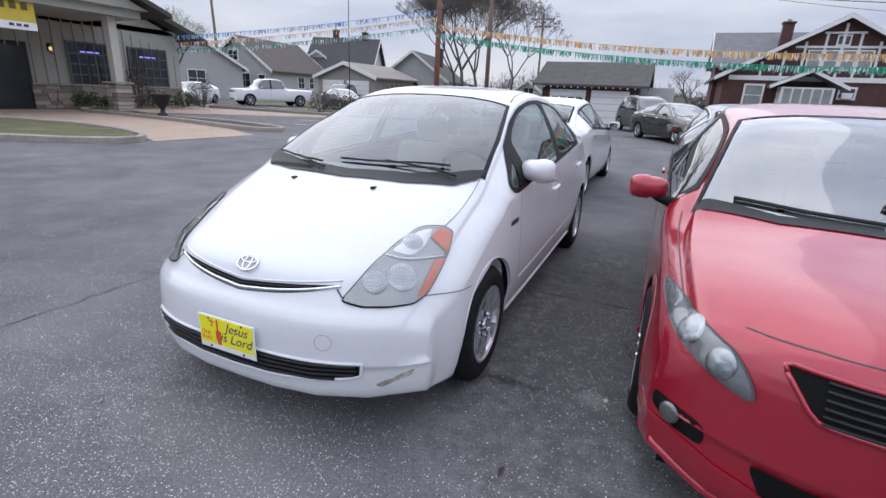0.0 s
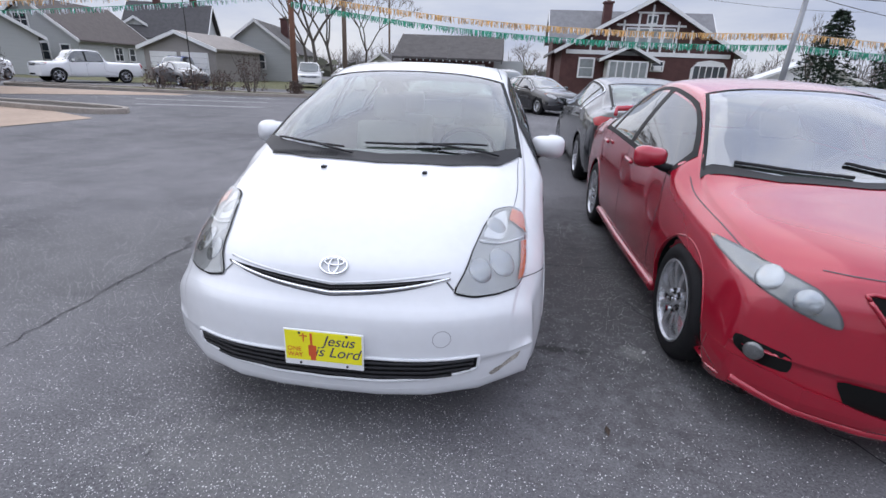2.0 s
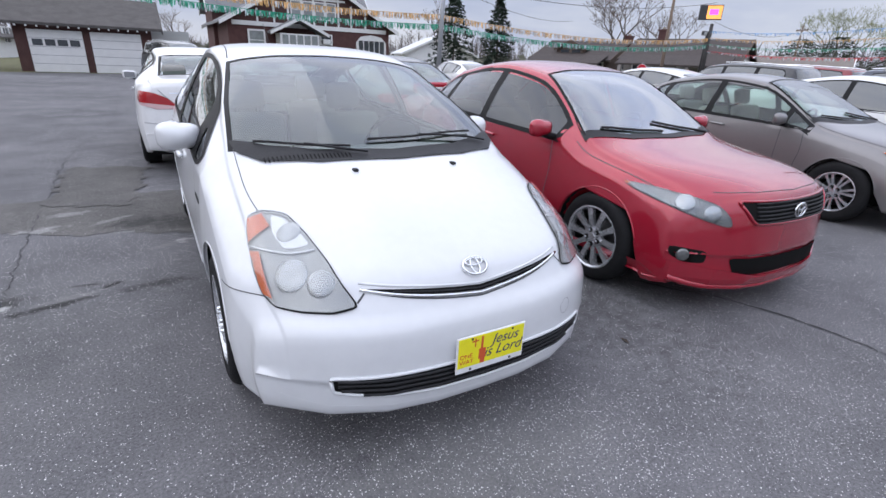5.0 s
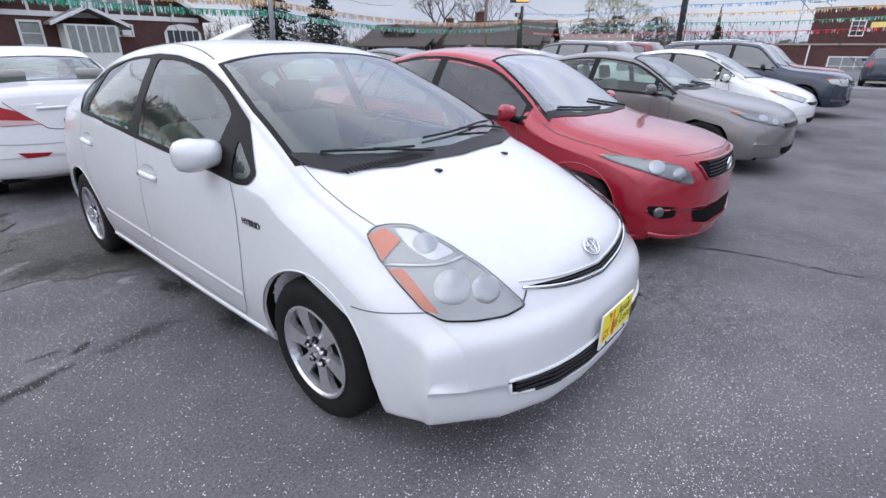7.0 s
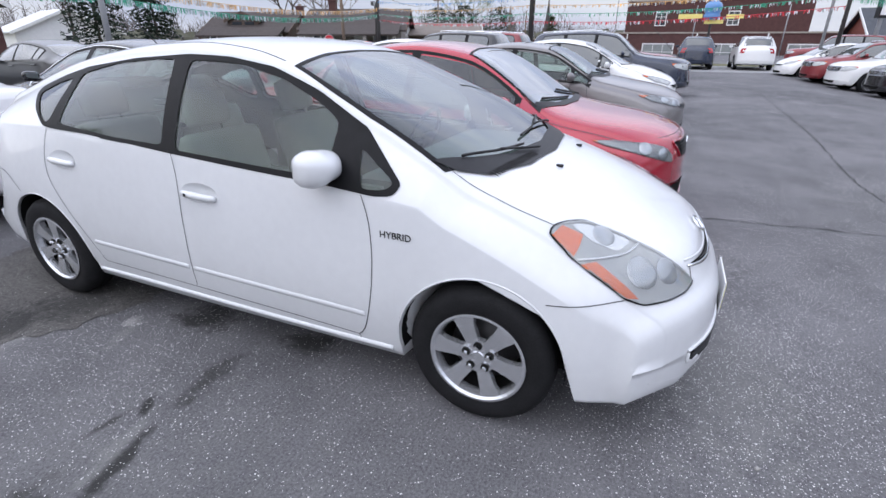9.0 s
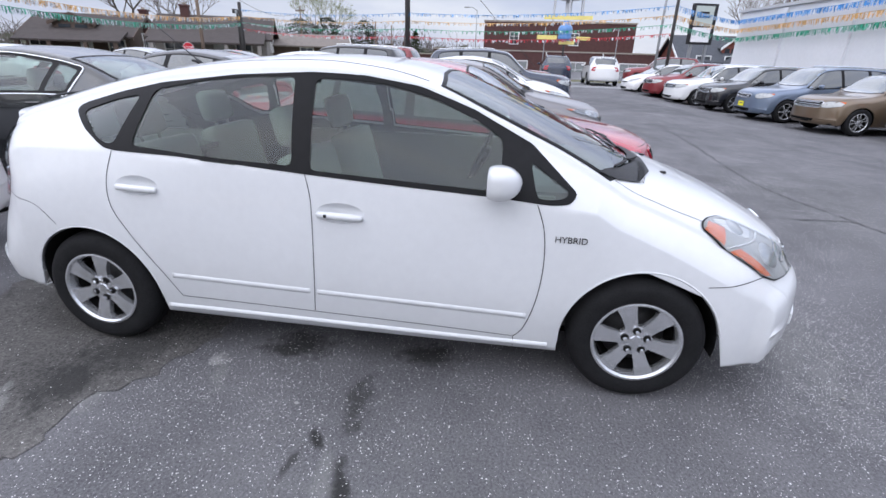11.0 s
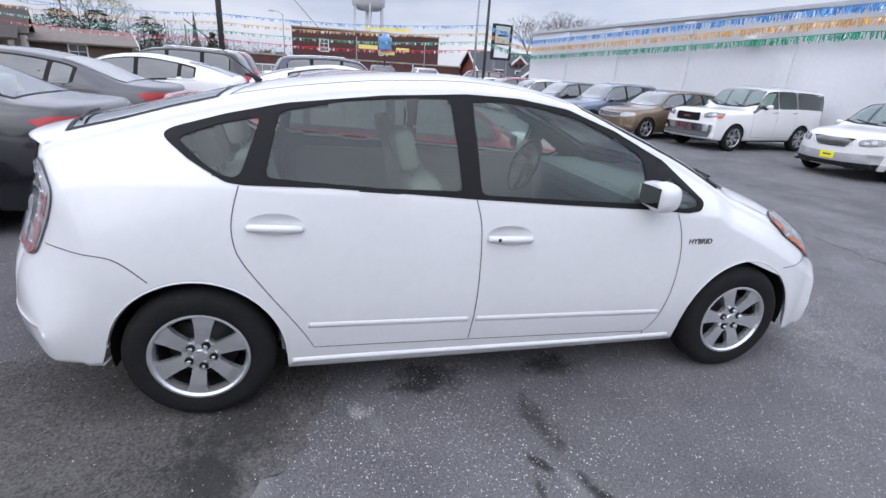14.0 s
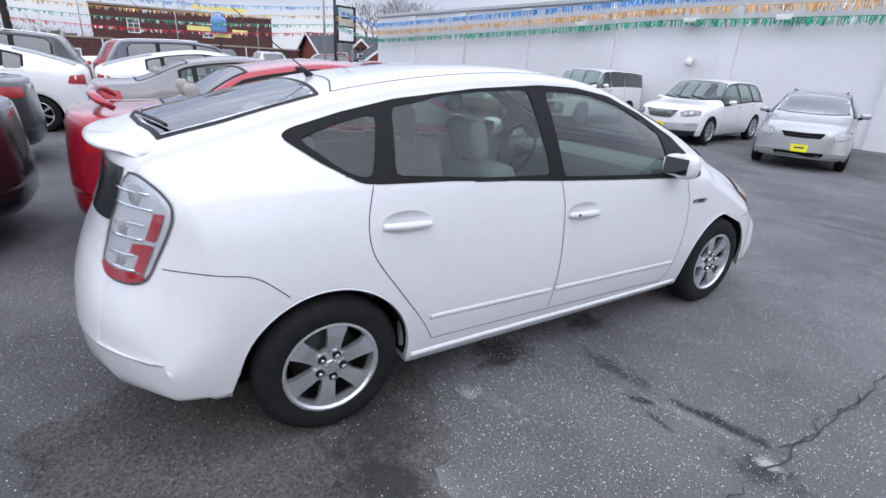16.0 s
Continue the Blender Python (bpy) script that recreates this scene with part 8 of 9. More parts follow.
for a, c, m_ in (((-13.4, 1.3), (-11.6, 2.3), PAINT_Y), ((-16, 0.3), (-13.4, 1.3), PAINT_Y), ((-12.0, 12.2), (-8.0, 13.4), PAINT_W), ((-13.8, 14.5), (-9.0, 15.8), PAINT_W), ((-15, 17.2), (-9.8, 18.2), PAINT_W)):
    v = (Vector(c) - Vector(a)).normalized()
    s = Vector((-v.y, v.x)) * 0.06
    sheet("line_marking", [(a[0] + s.x, a[1] + s.y), (c[0] + s.x, c[1] + s.y), (c[0] - s.x, c[1] - s.y), (a[0] - s.x, a[1] - s.y)], 0.006, m_, "worn painted parking line on the asphalt", "line marking")
pl_ = empty("planter")
bm = bmesh.new()
lathe(bm, [(0.0, 0.02), (0.20, 0.02), (0.22, 0.10), (0.09, 0.16), (0.08, 0.32), (0.24, 0.50), (0.36, 0.80), (0.42, 0.86), (0.36, 0.88), (0.32, 0.80), (0.0, 0.78)], 20, "z")
part("urn", bm, mat("black_urn", (0.02, 0.02, 0.022), 0.6, var=0.2), pl_, smooth=True)
pl_.matrix_world = pose(-17.0, 10.3, 0.06)
tagged(pl_, "black urn planter standing on the island", "planter")

# ---------- parked by the houses ----------
sp_t = car_spec(5.85, 1.90, 2.02, 3.65, 0.98, nose=1.12, cowl=(-1.42, 1.24), scr=(-0.80, -0.05), mid=-0.2, rear=(0.55, -0.05), deck=(0.90, 1.28), tail=1.26, belt=(1.20, 1.24), wheel=0.41, clear=0.34, roof=0.74, bowf=0.22, bowr=0.10, hood_drop=0.05)
tr, tb = generic_car("pickup_truck", sp_t, WHITE2, [(-1.22, -0.35, 0.02, 0.03), (-0.25, 0.62, 0.02, 0.03)], 0, "wide", suv_lamp(sp_t), [(-0.80, 3.0, 1.2), (-0.98, 2.9, 1.2), (-0.98, 2.9, 0.9), (-0.80, 3.0, 0.9)], (6, "thin"), 0.28, CHROME, handles=(-0.3, 0.5))
tb.patch("load_bed", [(-0.78, 1.1, 1.3), (0.78, 1.1, 1.3), (0.78, 2.75, 1.3), (-0.78, 2.75, 1.3)], (0, 0, -1), 0.006, UNDER, tr)
tagged(put(tr, -25.5, 25.5, -27), "white crew-cab pickup truck beside the hedge", "truck")
suv("crossover_car", suv_spec(4.4, 1.85, 1.8, 2.6, 0.85, wheel=0.38), TRUE_BLUE, "bright blue off-roader parked by the taupe garage", -24.6, 33.0, 12, "cars by the houses", rails=True)
suv("pickup_truck", suv_spec(5.0, 1.75, 1.85, 3.0, 0.9), DKRED, "red pickup standing by the street", 34.0, -10.2, 170, "cars by the street", rails=False)
c = copy_thing(sl_dark, pose(-20.5, 27.5, 0, 0, 0, 60))
tagged(c, "dark saloon parked behind the hedge", "car", "cars by the houses")
suv("crossover_car", suv_spec(4.6, 1.80, 1.8, 2.65, 0.9), WHITE2, "white old crossover parked beside the wooden pole", -14.2, 33.5, 20, "cars by the houses")
c = copy_thing(hyb2, pose(-10.6, 31.5, 0, 0, 0, 30))
tagged(c, "white car parked at the lane edge", "car", "cars by the houses")
c = copy_thing(hyb2, pose(-30.0, 22.5, 0, 0, 0, 10))
tagged(c, "pale car half hidden behind shrubs", "car", "cars by the houses")

# ---------- trees, shrubs, poles, streamers ----------
BARK = mat("grey_bark", (0.10, 0.085, 0.075), 0.95, var=0.3, vscale=6, bump=0.5, bscale=30)
TWIG = mat("winter_twig", (0.13, 0.105, 0.095), 0.95, var=0.2, vscale=3)
BUD = mat("spring_bud", (0.20, 0.22, 0.10), 0.9, var=0.3, vscale=3)


def twig_tube(bm, a, b, r0, r1, sides=4):
    d = (b - a)
    if d.length < 1e-4:
        return
    d.normalize()
    u = d.orthogonal().normalized()
    v = d.cross(u)
    ra, rb = [], []
    for j in range(sides):
        t = 2 * math.pi * j / sides
        o = u * math.cos(t) + v * math.sin(t)
        ra.append(bm.verts.new(a + o * r0))
        rb.append(bm.verts.new(b + o * r1))
    for j in range(sides):
        bm.faces.new((ra[j], ra[(j + 1) % sides], rb[(j + 1) % sides], rb[j]))


def bare_tree(x, y, height, seed, label, spread=0.5, depth=6, buds=False, radius=None):
    rnd = random.Random(seed)
    trunk, crown = bmesh.new(), bmesh.new()

    def grow(p, d, length, r, level):
        bm = trunk if level < 3 else crown
        r = max(r, height * 0.0011)
        q = p
        n = 3 if level < 3 else 2
        for i in range(n):
            d2 = (d + Vector((rnd.uniform(-1, 1), rnd.uniform(-1, 1), rnd.uniform(-0.4, 0.6))) * 0.13).normalized()
            e = q + d2 * length / n
            twig_tube(bm, q, e, r * (1 - 0.25 * i / n), r * (1 - 0.25 * (i + 1) / n), 7 if level == 0 else 5 if level < 3 else 3)
            q, d = e, d2
        if level >= depth:
            if buds:
                for _ in range(2):
                    c = q + Vector((rnd.uniform(-1, 1), rnd.uniform(-1, 1), rnd.uniform(-1, 1))) * 0.12
                    s = rnd.uniform(0.03, 0.06)
                    crown.faces.new([crown.verts.new(c + Vector(o) * s) for o in ((-1, 0, 0), (0, 0.6, 0.5), (1, 0, 0), (0, -0.6, -0.4))])
            return
        k = 3 if level < 4 else rnd.choice((2, 3))
        for i in range(k):
            a = 2 * math.pi * (i + rnd.random() * 0.6) / k
            side = Vector((math.cos(a), math.sin(a), 0))
            nd = (d * (1 - spread * 0.55) + side * spread * rnd.uniform(0.6, 1.1) + Vector((0, 0, 0.12))).normalized()
            grow(q, nd, length * rnd.uniform(0.62, 0.82), r * rnd.uniform(0.5, 0.66), level + 1)

    grow(Vector((0, 0, -0.2)), Vector((0, 0, 1)), height * 0.27, radius or height * 0.022, 0)
    t = empty("bare_tree", pose(x, y, 0))
    part("trunk", trunk, BARK, t, smooth=True)
    part("crown", crown, BUD if buds else TWIG, t, "fine bare twigs")
    return tagged(t, label, "tree")


NEEDLE = mat("dark_needles", (0.018, 0.034, 0.020), 0.9, var=0.35, vscale=1.2, island=0.3)


def evergreen(x, y, height, seed, label, width=0.24, leaf=NEEDLE, base=0.12, power=0.8):
    rnd = random.Random(seed)
    trunk, crown = bmesh.new(), bmesh.new()
    tube(trunk, [(0, 0, -0.2), (0.05, 0, height * 0.5), (0, 0.02, height * 0.97)], [height * 0.018, height * 0.012, 0.02], 7)
    layers = 22
    for i in range(layers):
        f = base + (1 - base) * i / layers
        reach = height * width * (1 - f) ** power * rnd.uniform(0.7, 1.15) + 0.15
        for j in range(18):
            a = rnd.random() * 2 * math.pi
            tip = Vector((math.cos(a) * reach, math.sin(a) * reach, height * f - reach * 0.22 + rnd.uniform(-0.2, 0.2)))
            root = Vector((0, 0, height * f + 0.1))
            for k in range(11):
                t = rnd.uniform(0.2, 1.0)
                c = root.lerp(tip, t) + Vector((rnd.uniform(-1, 1), rnd.uniform(-1, 1), rnd.uniform(-0.7, 0.3))) * 0.09 * height / 8
                s = rnd.uniform(0.15, 0.32) * height / 9
                u = Vector((rnd.uniform(-1, 1), rnd.uniform(-1, 1), rnd.uniform(-0.5, 0.3))).normalized() * s
                w = u.cross(Vector((rnd.uniform(-1, 1), rnd.uniform(-1, 1), 1))).normalized() * s * 0.35
                crown.faces.new([crown.verts.new(c + o) for o in (-u, w, u, -w)])
    t = empty("evergreen_tree", pose(x, y, 0))
    part("trunk", trunk, BARK, t, smooth=True)
    part("crown", crown, leaf, t, "drooping dark needle boughs")
    return tagged(t, label, "tree")


def shrub(x, y, w, h, seed, label, leaf, n=700, z=0.08, twiggy=False):
    rnd = random.Random(seed)
    bm, st = bmesh.new(), bmesh.new()
    for i in range(14 if twiggy else 7):
        a = rnd.random() * 6.3
        p = Vector((math.cos(a) * w * 0.08, math.sin(a) * w * 0.08, 0))
        e = Vector((math.cos(a) * w * rnd.uniform(0.15, 0.5), math.sin(a) * w * rnd.uniform(0.15, 0.5), h * rnd.uniform(0.6, 1.0)))
        twig_tube(st, p, e, 0.018, 0.005)
        for j in range(6):
            q = p.lerp(e, rnd.uniform(0.3, 0.9))
            twig_tube(st, q, q + Vector((rnd.uniform(-1, 1), rnd.uniform(-1, 1), rnd.uniform(0, 1))) * 0.25, 0.006, 0.003, 3)
    for i in range(n):
        a, r, t = rnd.random() * 6.3, math.sqrt(rnd.random()), rnd.random()
        c = Vector((math.cos(a) * r * w / 2 * (0.75 + 0.25 * math.sin(5 * a + seed)), math.sin(a) * r * w / 2, h * (0.08 + 0.92 * t * math.sqrt(max(0.05, 1 - r * r * 0.8)))))
        s = rnd.uniform(0.025, 0.06)
        u = Vector((rnd.uniform(-1, 1), rnd.uniform(-1, 1), rnd.uniform(-1, 1))).normalized() * s
        v = u.orthogonal().normalized() * s * 0.6
        bm.faces.new([bm.verts.new(c + o) for o in (-u, v, u, -v)])
    t = empty("shrub", pose(x, y, z))
    part("stem", st, BARK, t)
    part("foliage", bm, leaf, t)
    return tagged(t, label, "shrub")


LEAF_G = mat("box_leaf", (0.045, 0.075, 0.025), 0.85, var=0.3, vscale=3, island=0.35)
LEAF_R = mat("russet_leaf", (0.085, 0.055, 0.045), 0.9, var=0.3, vscale=3, island=0.4)
bare_tree(-15.3, 38.0, 13.5, 3, "large bare tree behind the wooden pole", 0.50, 9, radius=0.18)
bare_tree(-14.3, 39.5, 12.5, 31, "bare tree beside a larger one", 0.50, 8, radius=0.15)
bare_tree(-17.0, 40.5, 12.5, 32, "bare tree beside a larger one", 0.50, 8, radius=0.15)
bare_tree(-13.0, 45.0, 12.0, 8, "bare tree behind the houses", 0.55, 7, radius=0.13)
bare_tree(49.5, 41.5, 11.5, 5, "large bare tree behind the bungalows", 0.6, 7)
bare_tree(54.0, 38.0, 9.5, 6, "bare tree behind the bungalows", 0.6, 6)
bare_tree(82.0, 33.0, 12.0, 9, "budding tree beyond the street", 0.6, 7, True)
bare_tree(62.0, -26.5, 10.0, 10, "bare tree beside the brick house", 0.55, 6)
bare_tree(66.0, -33.0, 12.0, 12, "bare tree behind the white building", 0.55, 6)
bare_tree(-35.0, 25.0, 8.0, 14, "leafing young tree behind the office", 0.5, 6, True)
bare_tree(-4.0, 62.0, 8.0, 15, "far bare tree behind the garage", 0.6, 6)
bare_tree(3.5, 70.0, 7.0, 16, "far bare tree near the brick house", 0.6, 5)
bare_tree(30.5, 52.0, 8.5, 17, "slim bare tree between evergreens", 0.4, 6)
evergreen(26.9, 43.0, 7.6, 1, "tall dark evergreen beside the brick house", 0.52)
evergreen(32.4, 43.0, 7.9, 2, "tall dark evergreen beside the white building", 0.38)
bush = mat("dark_cedar", (0.022, 0.036, 0.018), 0.9, var=0.3, vscale=1.2, island=0.3)
evergreen(70.0, 31.0, 6.0, 4, "broad dark cedar beyond the street", 0.80, bush, 0.02, 0.4)
evergreen(71.0, 27.3, 6.2, 24, "broad dark cedar beyond the street", 0.75, bush, 0.02, 0.4)
evergreen(70.0, 21.4, 5.8, 5, "round dark cedar beyond the street", 0.62, bush, 0.02, 0.4)
evergreen(72.0, 14.5, 4.6, 6, "small green cedar beyond the street", 0.40, mat("green_cedar", (0.045, 0.07, 0.03), 0.9, island=0.3), 0.02)
for i, (x, y, w, h) in enumerate(((-23.2, 11.2, 1.4, 0.8), (-23.2, 14.6, 1.5, 0.9), (-23.0, 16.2, 1.4, 0.9), (-23.3, 12.6, 1.2, 0.7))):
    shrub(x, y, w, h, 40 + i, "clipped green shrub against the stone base", LEAF_G)
for i, (x, y, w, h) in enumerate(((-23.1, 13.6, 1.1, 2.6), (-22.9, 17.2, 1.6, 2.0), (-16.6, 19.9, 1.8, 1.3), (-14.9, 20.1, 1.5, 1.2), (-13.6, 20.3, 1.4, 1.1), (-12.2, 20.7, 1.9, 1.9), (-10.0, 21.0, 1.0, 0.8))):
    shrub(x, y, w, h, 60 + i, "loose russet shrub in a kerbed bed", LEAF_R, 520, twiggy=True)

# far wood: uncounted bare trees and brush on the horizon
rnd = random.Random(77)
bm = bmesh.new()
for i in range(2600):
    a = rnd.uniform(-1.75, 0.95)
    r = rnd.uniform(95, 150)
    p = Vector((-math.sin(a) * r, math.cos(a) * r, -0.5))
    h_ = rnd.uniform(3.0, 8.5) * (0.7 + 0.3 * math.sin(a * 9))
    e = p + Vector((rnd.uniform(-0.6, 0.6), rnd.uniform(-0.6, 0.6), h_))
    twig_tube(bm, p, e, 0.10, 0.02, 3)
    for j in range(7):
        q = p.lerp(e, rnd.uniform(0.3, 0.95))
        twig_tube(bm, q, q + Vector((rnd.uniform(-1, 1), rnd.uniform(-1, 1), rnd.uniform(0.3, 1.3))) * rnd.uniform(0.8, 1.8), 0.05, 0.015, 3)
tagged(part("far_wood", bm, mat("far_winter_wood", (0.13, 0.115, 0.11), 0.95, var=0.3, vscale=0.2)), "bare winter woodland along the far horizon", "woodland", kind="stuff")
bm = bmesh.new()
for i in range(2200):
    a = rnd.uniform(-1.7, 0.95)
    r = rnd.uniform(85, 140)
    c = Vector((-math.sin(a) * r, math.cos(a) * r, rnd.uniform(0, 2.6)))
    s = rnd.uniform(0.5, 1.4)
    u = Vector((rnd.uniform(-1, 1), rnd.uniform(-1, 1), rnd.uniform(-0.6, 0.6))).normalized() * s
    v = u.orthogonal().normalized() * s * 0.7
    bm.faces.new([bm.verts.new(c + o) for o in (-u, v, u, -v)])
tagged(part("far_brush", bm, mat("far_brush", (0.085, 0.085, 0.06), 0.95, var=0.3, vscale=0.3, island=0.4)), "low dull green brush along the far horizon", "brush", kind="stuff")

# ---------- poles and wires ----------
POLE_WOOD = mat("weathered_pole_wood", (0.17, 0.125, 0.095), 0.95, var=0.3, vscale=3, bump=0.4, bscale=20, stretch=(4, 4, 0.4))
POLE_RED = mat("red_brown_pole", (0.20, 0.10, 0.065), 0.9, var=0.2, vscale=3)
POLE_DARK = mat("dark_steel_pole", (0.028, 0.025, 0.024), 0.6, var=0.2, vscale=4)
POLE_GREY = mat("grey_steel_pole", (0.28, 0.29, 0.30), 0.5, metal=0.4, var=0.1, vscale=4)


def pole(x, y, h, r, material, label, lean=(0, 0), name="utility_pole", arms=(), lights=0, category="pole"):
    p = empty(name, pose(x, y, 0))
    bm = bmesh.new()
    tube(bm, [(0, 0, -0.2), (lean[0] * 0.5, lean[1] * 0.5, h / 2), (lean[0], lean[1], h)], [r, r * 0.9, r * 0.75], 10)
    part("shaft", bm, material, p, smooth=True)
    for z, l, yaw in arms:
        k = z / h
        m = Matrix.Translation((lean[0] * k, lean[1] * k, z)) @ Matrix.Rotation(radians(yaw), 4, "Z")
        a = part("crossarm", boxm(0, 0, 0, l, 0.10, 0.12, 0.01), POLE_WOOD, p)
        a.matrix_local = m
        for t in (-0.45, -0.2, 0.2, 0.45):
            bm = bmesh.new()
            lathe(bm, [(0.0, 0.06), (0.03, 0.06), (0.045, 0.10), (0.03, 0.14), (0.04, 0.18), (0.0, 0.21)], 8, "z")
            bmesh.ops.translate(bm, vec=(t * l, 0, 0), verts=bm.verts[:])
            part("insulator", bm, DARK_METAL, a, smooth=True)
    for i in range(lights):
        s = -1 if i % 2 else 1
        f = part("floodlight", boxm(lean[0] + s * 0.32, lean[1], h - 0.05, 0.42, 0.22, 0.30, 0.04), DARK_METAL, p, "dark floodlight head")
        part("lamp_glass", boxm(lean[0] + s * 0.32, lean[1] - 0.115, h - 0.07, 0.34, 0.01, 0.22), mat("flood_glass", (0.6, 0.62, 0.62), 0.15, coat=0.5), f)
    return tagged(p, label, category)


pole(-10.6, 22.4, 8.5, 0.16, POLE_RED, "red-brown wooden pole standing by the hedge")
pole(-9.8, 28.5, 9.5, 0.15, POLE_WOOD, "grey wooden pole beside the lane")
pole(-14.7, 62.0, 11.2, 0.14, POLE_WOOD, "far wooden pole with two crossarms", arms=((10.8, 2.8, 0), (9.9, 2.2, 0)))
pole(-17.5, 24.0, 7.5, 0.03, POLE_DARK, "thin dark flagpole by the hedge", name="flagpole")
pole(-38.6, 33.0, 10.5, 0.14, POLE_WOOD, "far wooden pole with a lamp arm", lean=(-0.4, 0))
pole(12.2, 20.0, 5.3, 0.13, POLE_GREY, "leaning grey pole with two floodlights", lean=(0.25, 0), name="lamp_post", lights=2)
pole(36.0, 21.0, 4.8, 0.16, POLE_DARK, "dark sign pole standing by the street", name="sign_pole")
pole(36.1, 21.3, 4.2, 0.10, POLE_DARK, "dark post with two floodlights", name="lamp_post", lights=2)
pole(28.0, 6.0, 9.0, 0.17, POLE_DARK, "tall dark pole beside the street", lean=(0.25, 0.1))
pole(34.5, 23.5, 6.5, 0.14, POLE_WOOD, "wooden pole beside the bungalow", lean=(0.1, 0.1))
pole(60.0, 26.5, 6.5, 0.10, POLE_WOOD, "far wooden utility pole", arms=((6.0, 1.8, 60),))
pole(60.0, 17.0, 5.0, 0.09, POLE_WOOD, "far wooden utility pole")
pole(60.0, 15.0, 4.6, 0.09, POLE_WOOD, "far wooden utility pole")
for x, y, h_, yaw in ((62.0, 4.9, 6.6, 0), (66.0, 3.0, 6.0, 0), (25.6, -7.7, 5.6, 90)):
    p = pole(x, y, h_, 0.07, POLE_GREY, "grey street lamp with a curved arm", name="street_lamp", category="lamp")
    bm = bmesh.new()
    tube(bm, [(0, 0, h_ - 0.1), (0.0, 0.5, h_ + 0.25), (0.0, 1.0, h_ + 0.3)], 0.04, 6)
    box(bm, 0, 1.25, h_ + 0.27, 0.26, 0.6, 0.12, 0.03)
    part("lamp_arm", bm, POLE_GREY, p, smooth=False)
    p.rotation_euler.z = radians(yaw)
pole(25.3, -8.2, 6.0, 0.09, POLE_DARK, "slim dark pole with floodlights near the white building", arms=((5.8, 0.9, 20),), lights=2)
pole(57.0, -3.2, 4.6, 0.06, POLE_GREY, "thin far pole before the brick building")
pole(58.0, -11.2, 4.6, 0.06, POLE_GREY, "thin far pole before the brick building")


def wire(a, b, sag, r=0.015, label="thin black overhead wire between poles"):
    a, b = Vector(a), Vector(b)
    bm = bmesh.new()
    tube(bm, [a.lerp(b, i / 12) - Vector((0, 0, sag * 4 * (i / 12) * (1 - i / 12))) for i in range(13)], r, 4)
    tagged(part("overhead_wire", bm, POLE_DARK), label, "wire")


wire((-7.9, 28.5, 9.0), (12.4, 20.0, 4.9), 0.5)
wire((12.4, 20.0, 5.0), (40.0, 40.0, 6.0), 0.6)
wire((12.4, 20.0, 5.0), (36.0, 21.0, 6.2), 0.7)
wire((-37.4, 33.0, 9.4), (-10.6, 22.4, 8.2), 0.7)
wire((-10.6, 22.4, 8.2), (12.4, 20.0, 5.1), 0.6)
wire((36.0, 21.0, 5.0), (60.0, 26.5, 5.9), 0.8)
wire((28.2, 6.1, 8.8), (31.0, -2.4, 0.2), 0.0)
wire((40.0, 60.0, 9.5), (-7.9, 28.5, 9.3), 1.2)

# ---------- streamers ----------
def tinsel(name, color, sheen):
    return mat(name, color, 0.35, metal=sheen, var=0.3, vscale=3, island=0.35)


T_ORANGE, T_GREEN, T_BLUE, T_RED = tinsel("orange_foil", (0.70, 0.42, 0.16), 0.3), tinsel("green_foil", (0.03, 0.33, 0.20), 0.3), tinsel("blue_foil", (0.07, 0.30, 0.66), 0.3), tinsel("red_foil", (0.6, 0.03, 0.05), 0.3)
T_CLEAR = tinsel("silver_foil", (0.62, 0.66, 0.70), 0.5)


def streamer(a, b, sag, material, seed, label, drop=0.26, per=48, fade=0.25):
    """A cord with a fringe of foil strips."""
    rnd = random.Random(seed)
    a, b = Vector(a), Vector(b)
    L = (b - a).length
    at = lambda t: a.lerp(b, t) - Vector((0, 0, sag * 4 * t * (1 - t)))
    s = empty("streamer", Matrix.Translation(a))
    bm = bmesh.new()
    tube(bm, [at(i / 30) - a for i in range(31)], 0.012, 4)
    part("cord", bm, material, s)
    d = (b - a).normalized()
    n = Vector((-d.y, d.x, 0)).normalized()
    for mt, share_, nm in ((material, 1 - fade, "fringe"), (T_CLEAR, fade, "pale_fringe")):
        bm = bmesh.new()
        for i in range(int(L * per * share_)):
            p = at(rnd.random()) - a
            w = rnd.uniform(0.010, 0.022)
            l = drop * rnd.uniform(0.65, 1.1)
            tip = p + d * rnd.uniform(-0.05, 0.05) + n * rnd.uniform(-0.05, 0.05) - Vector((0, 0, l))
            mid = p.lerp(tip, 0.5) + n * rnd.uniform(-0.03, 0.03)
            o = (d + n * rnd.uniform(-0.7, 0.7)).normalized() * w
            v = [bm.verts.new(q) for q in (p - o, p + o, mid + o, mid - o, tip + o * 0.7, tip - o * 0.7)]
            bm.faces.new(v[:4])
            bm.faces.new((v[3], v[2], v[4], v[5]))
        o = part(nm, bm, mt, s)
        o["kind"] = "stuff"
    return tagged(s, label, "streamer", "foil streamers")


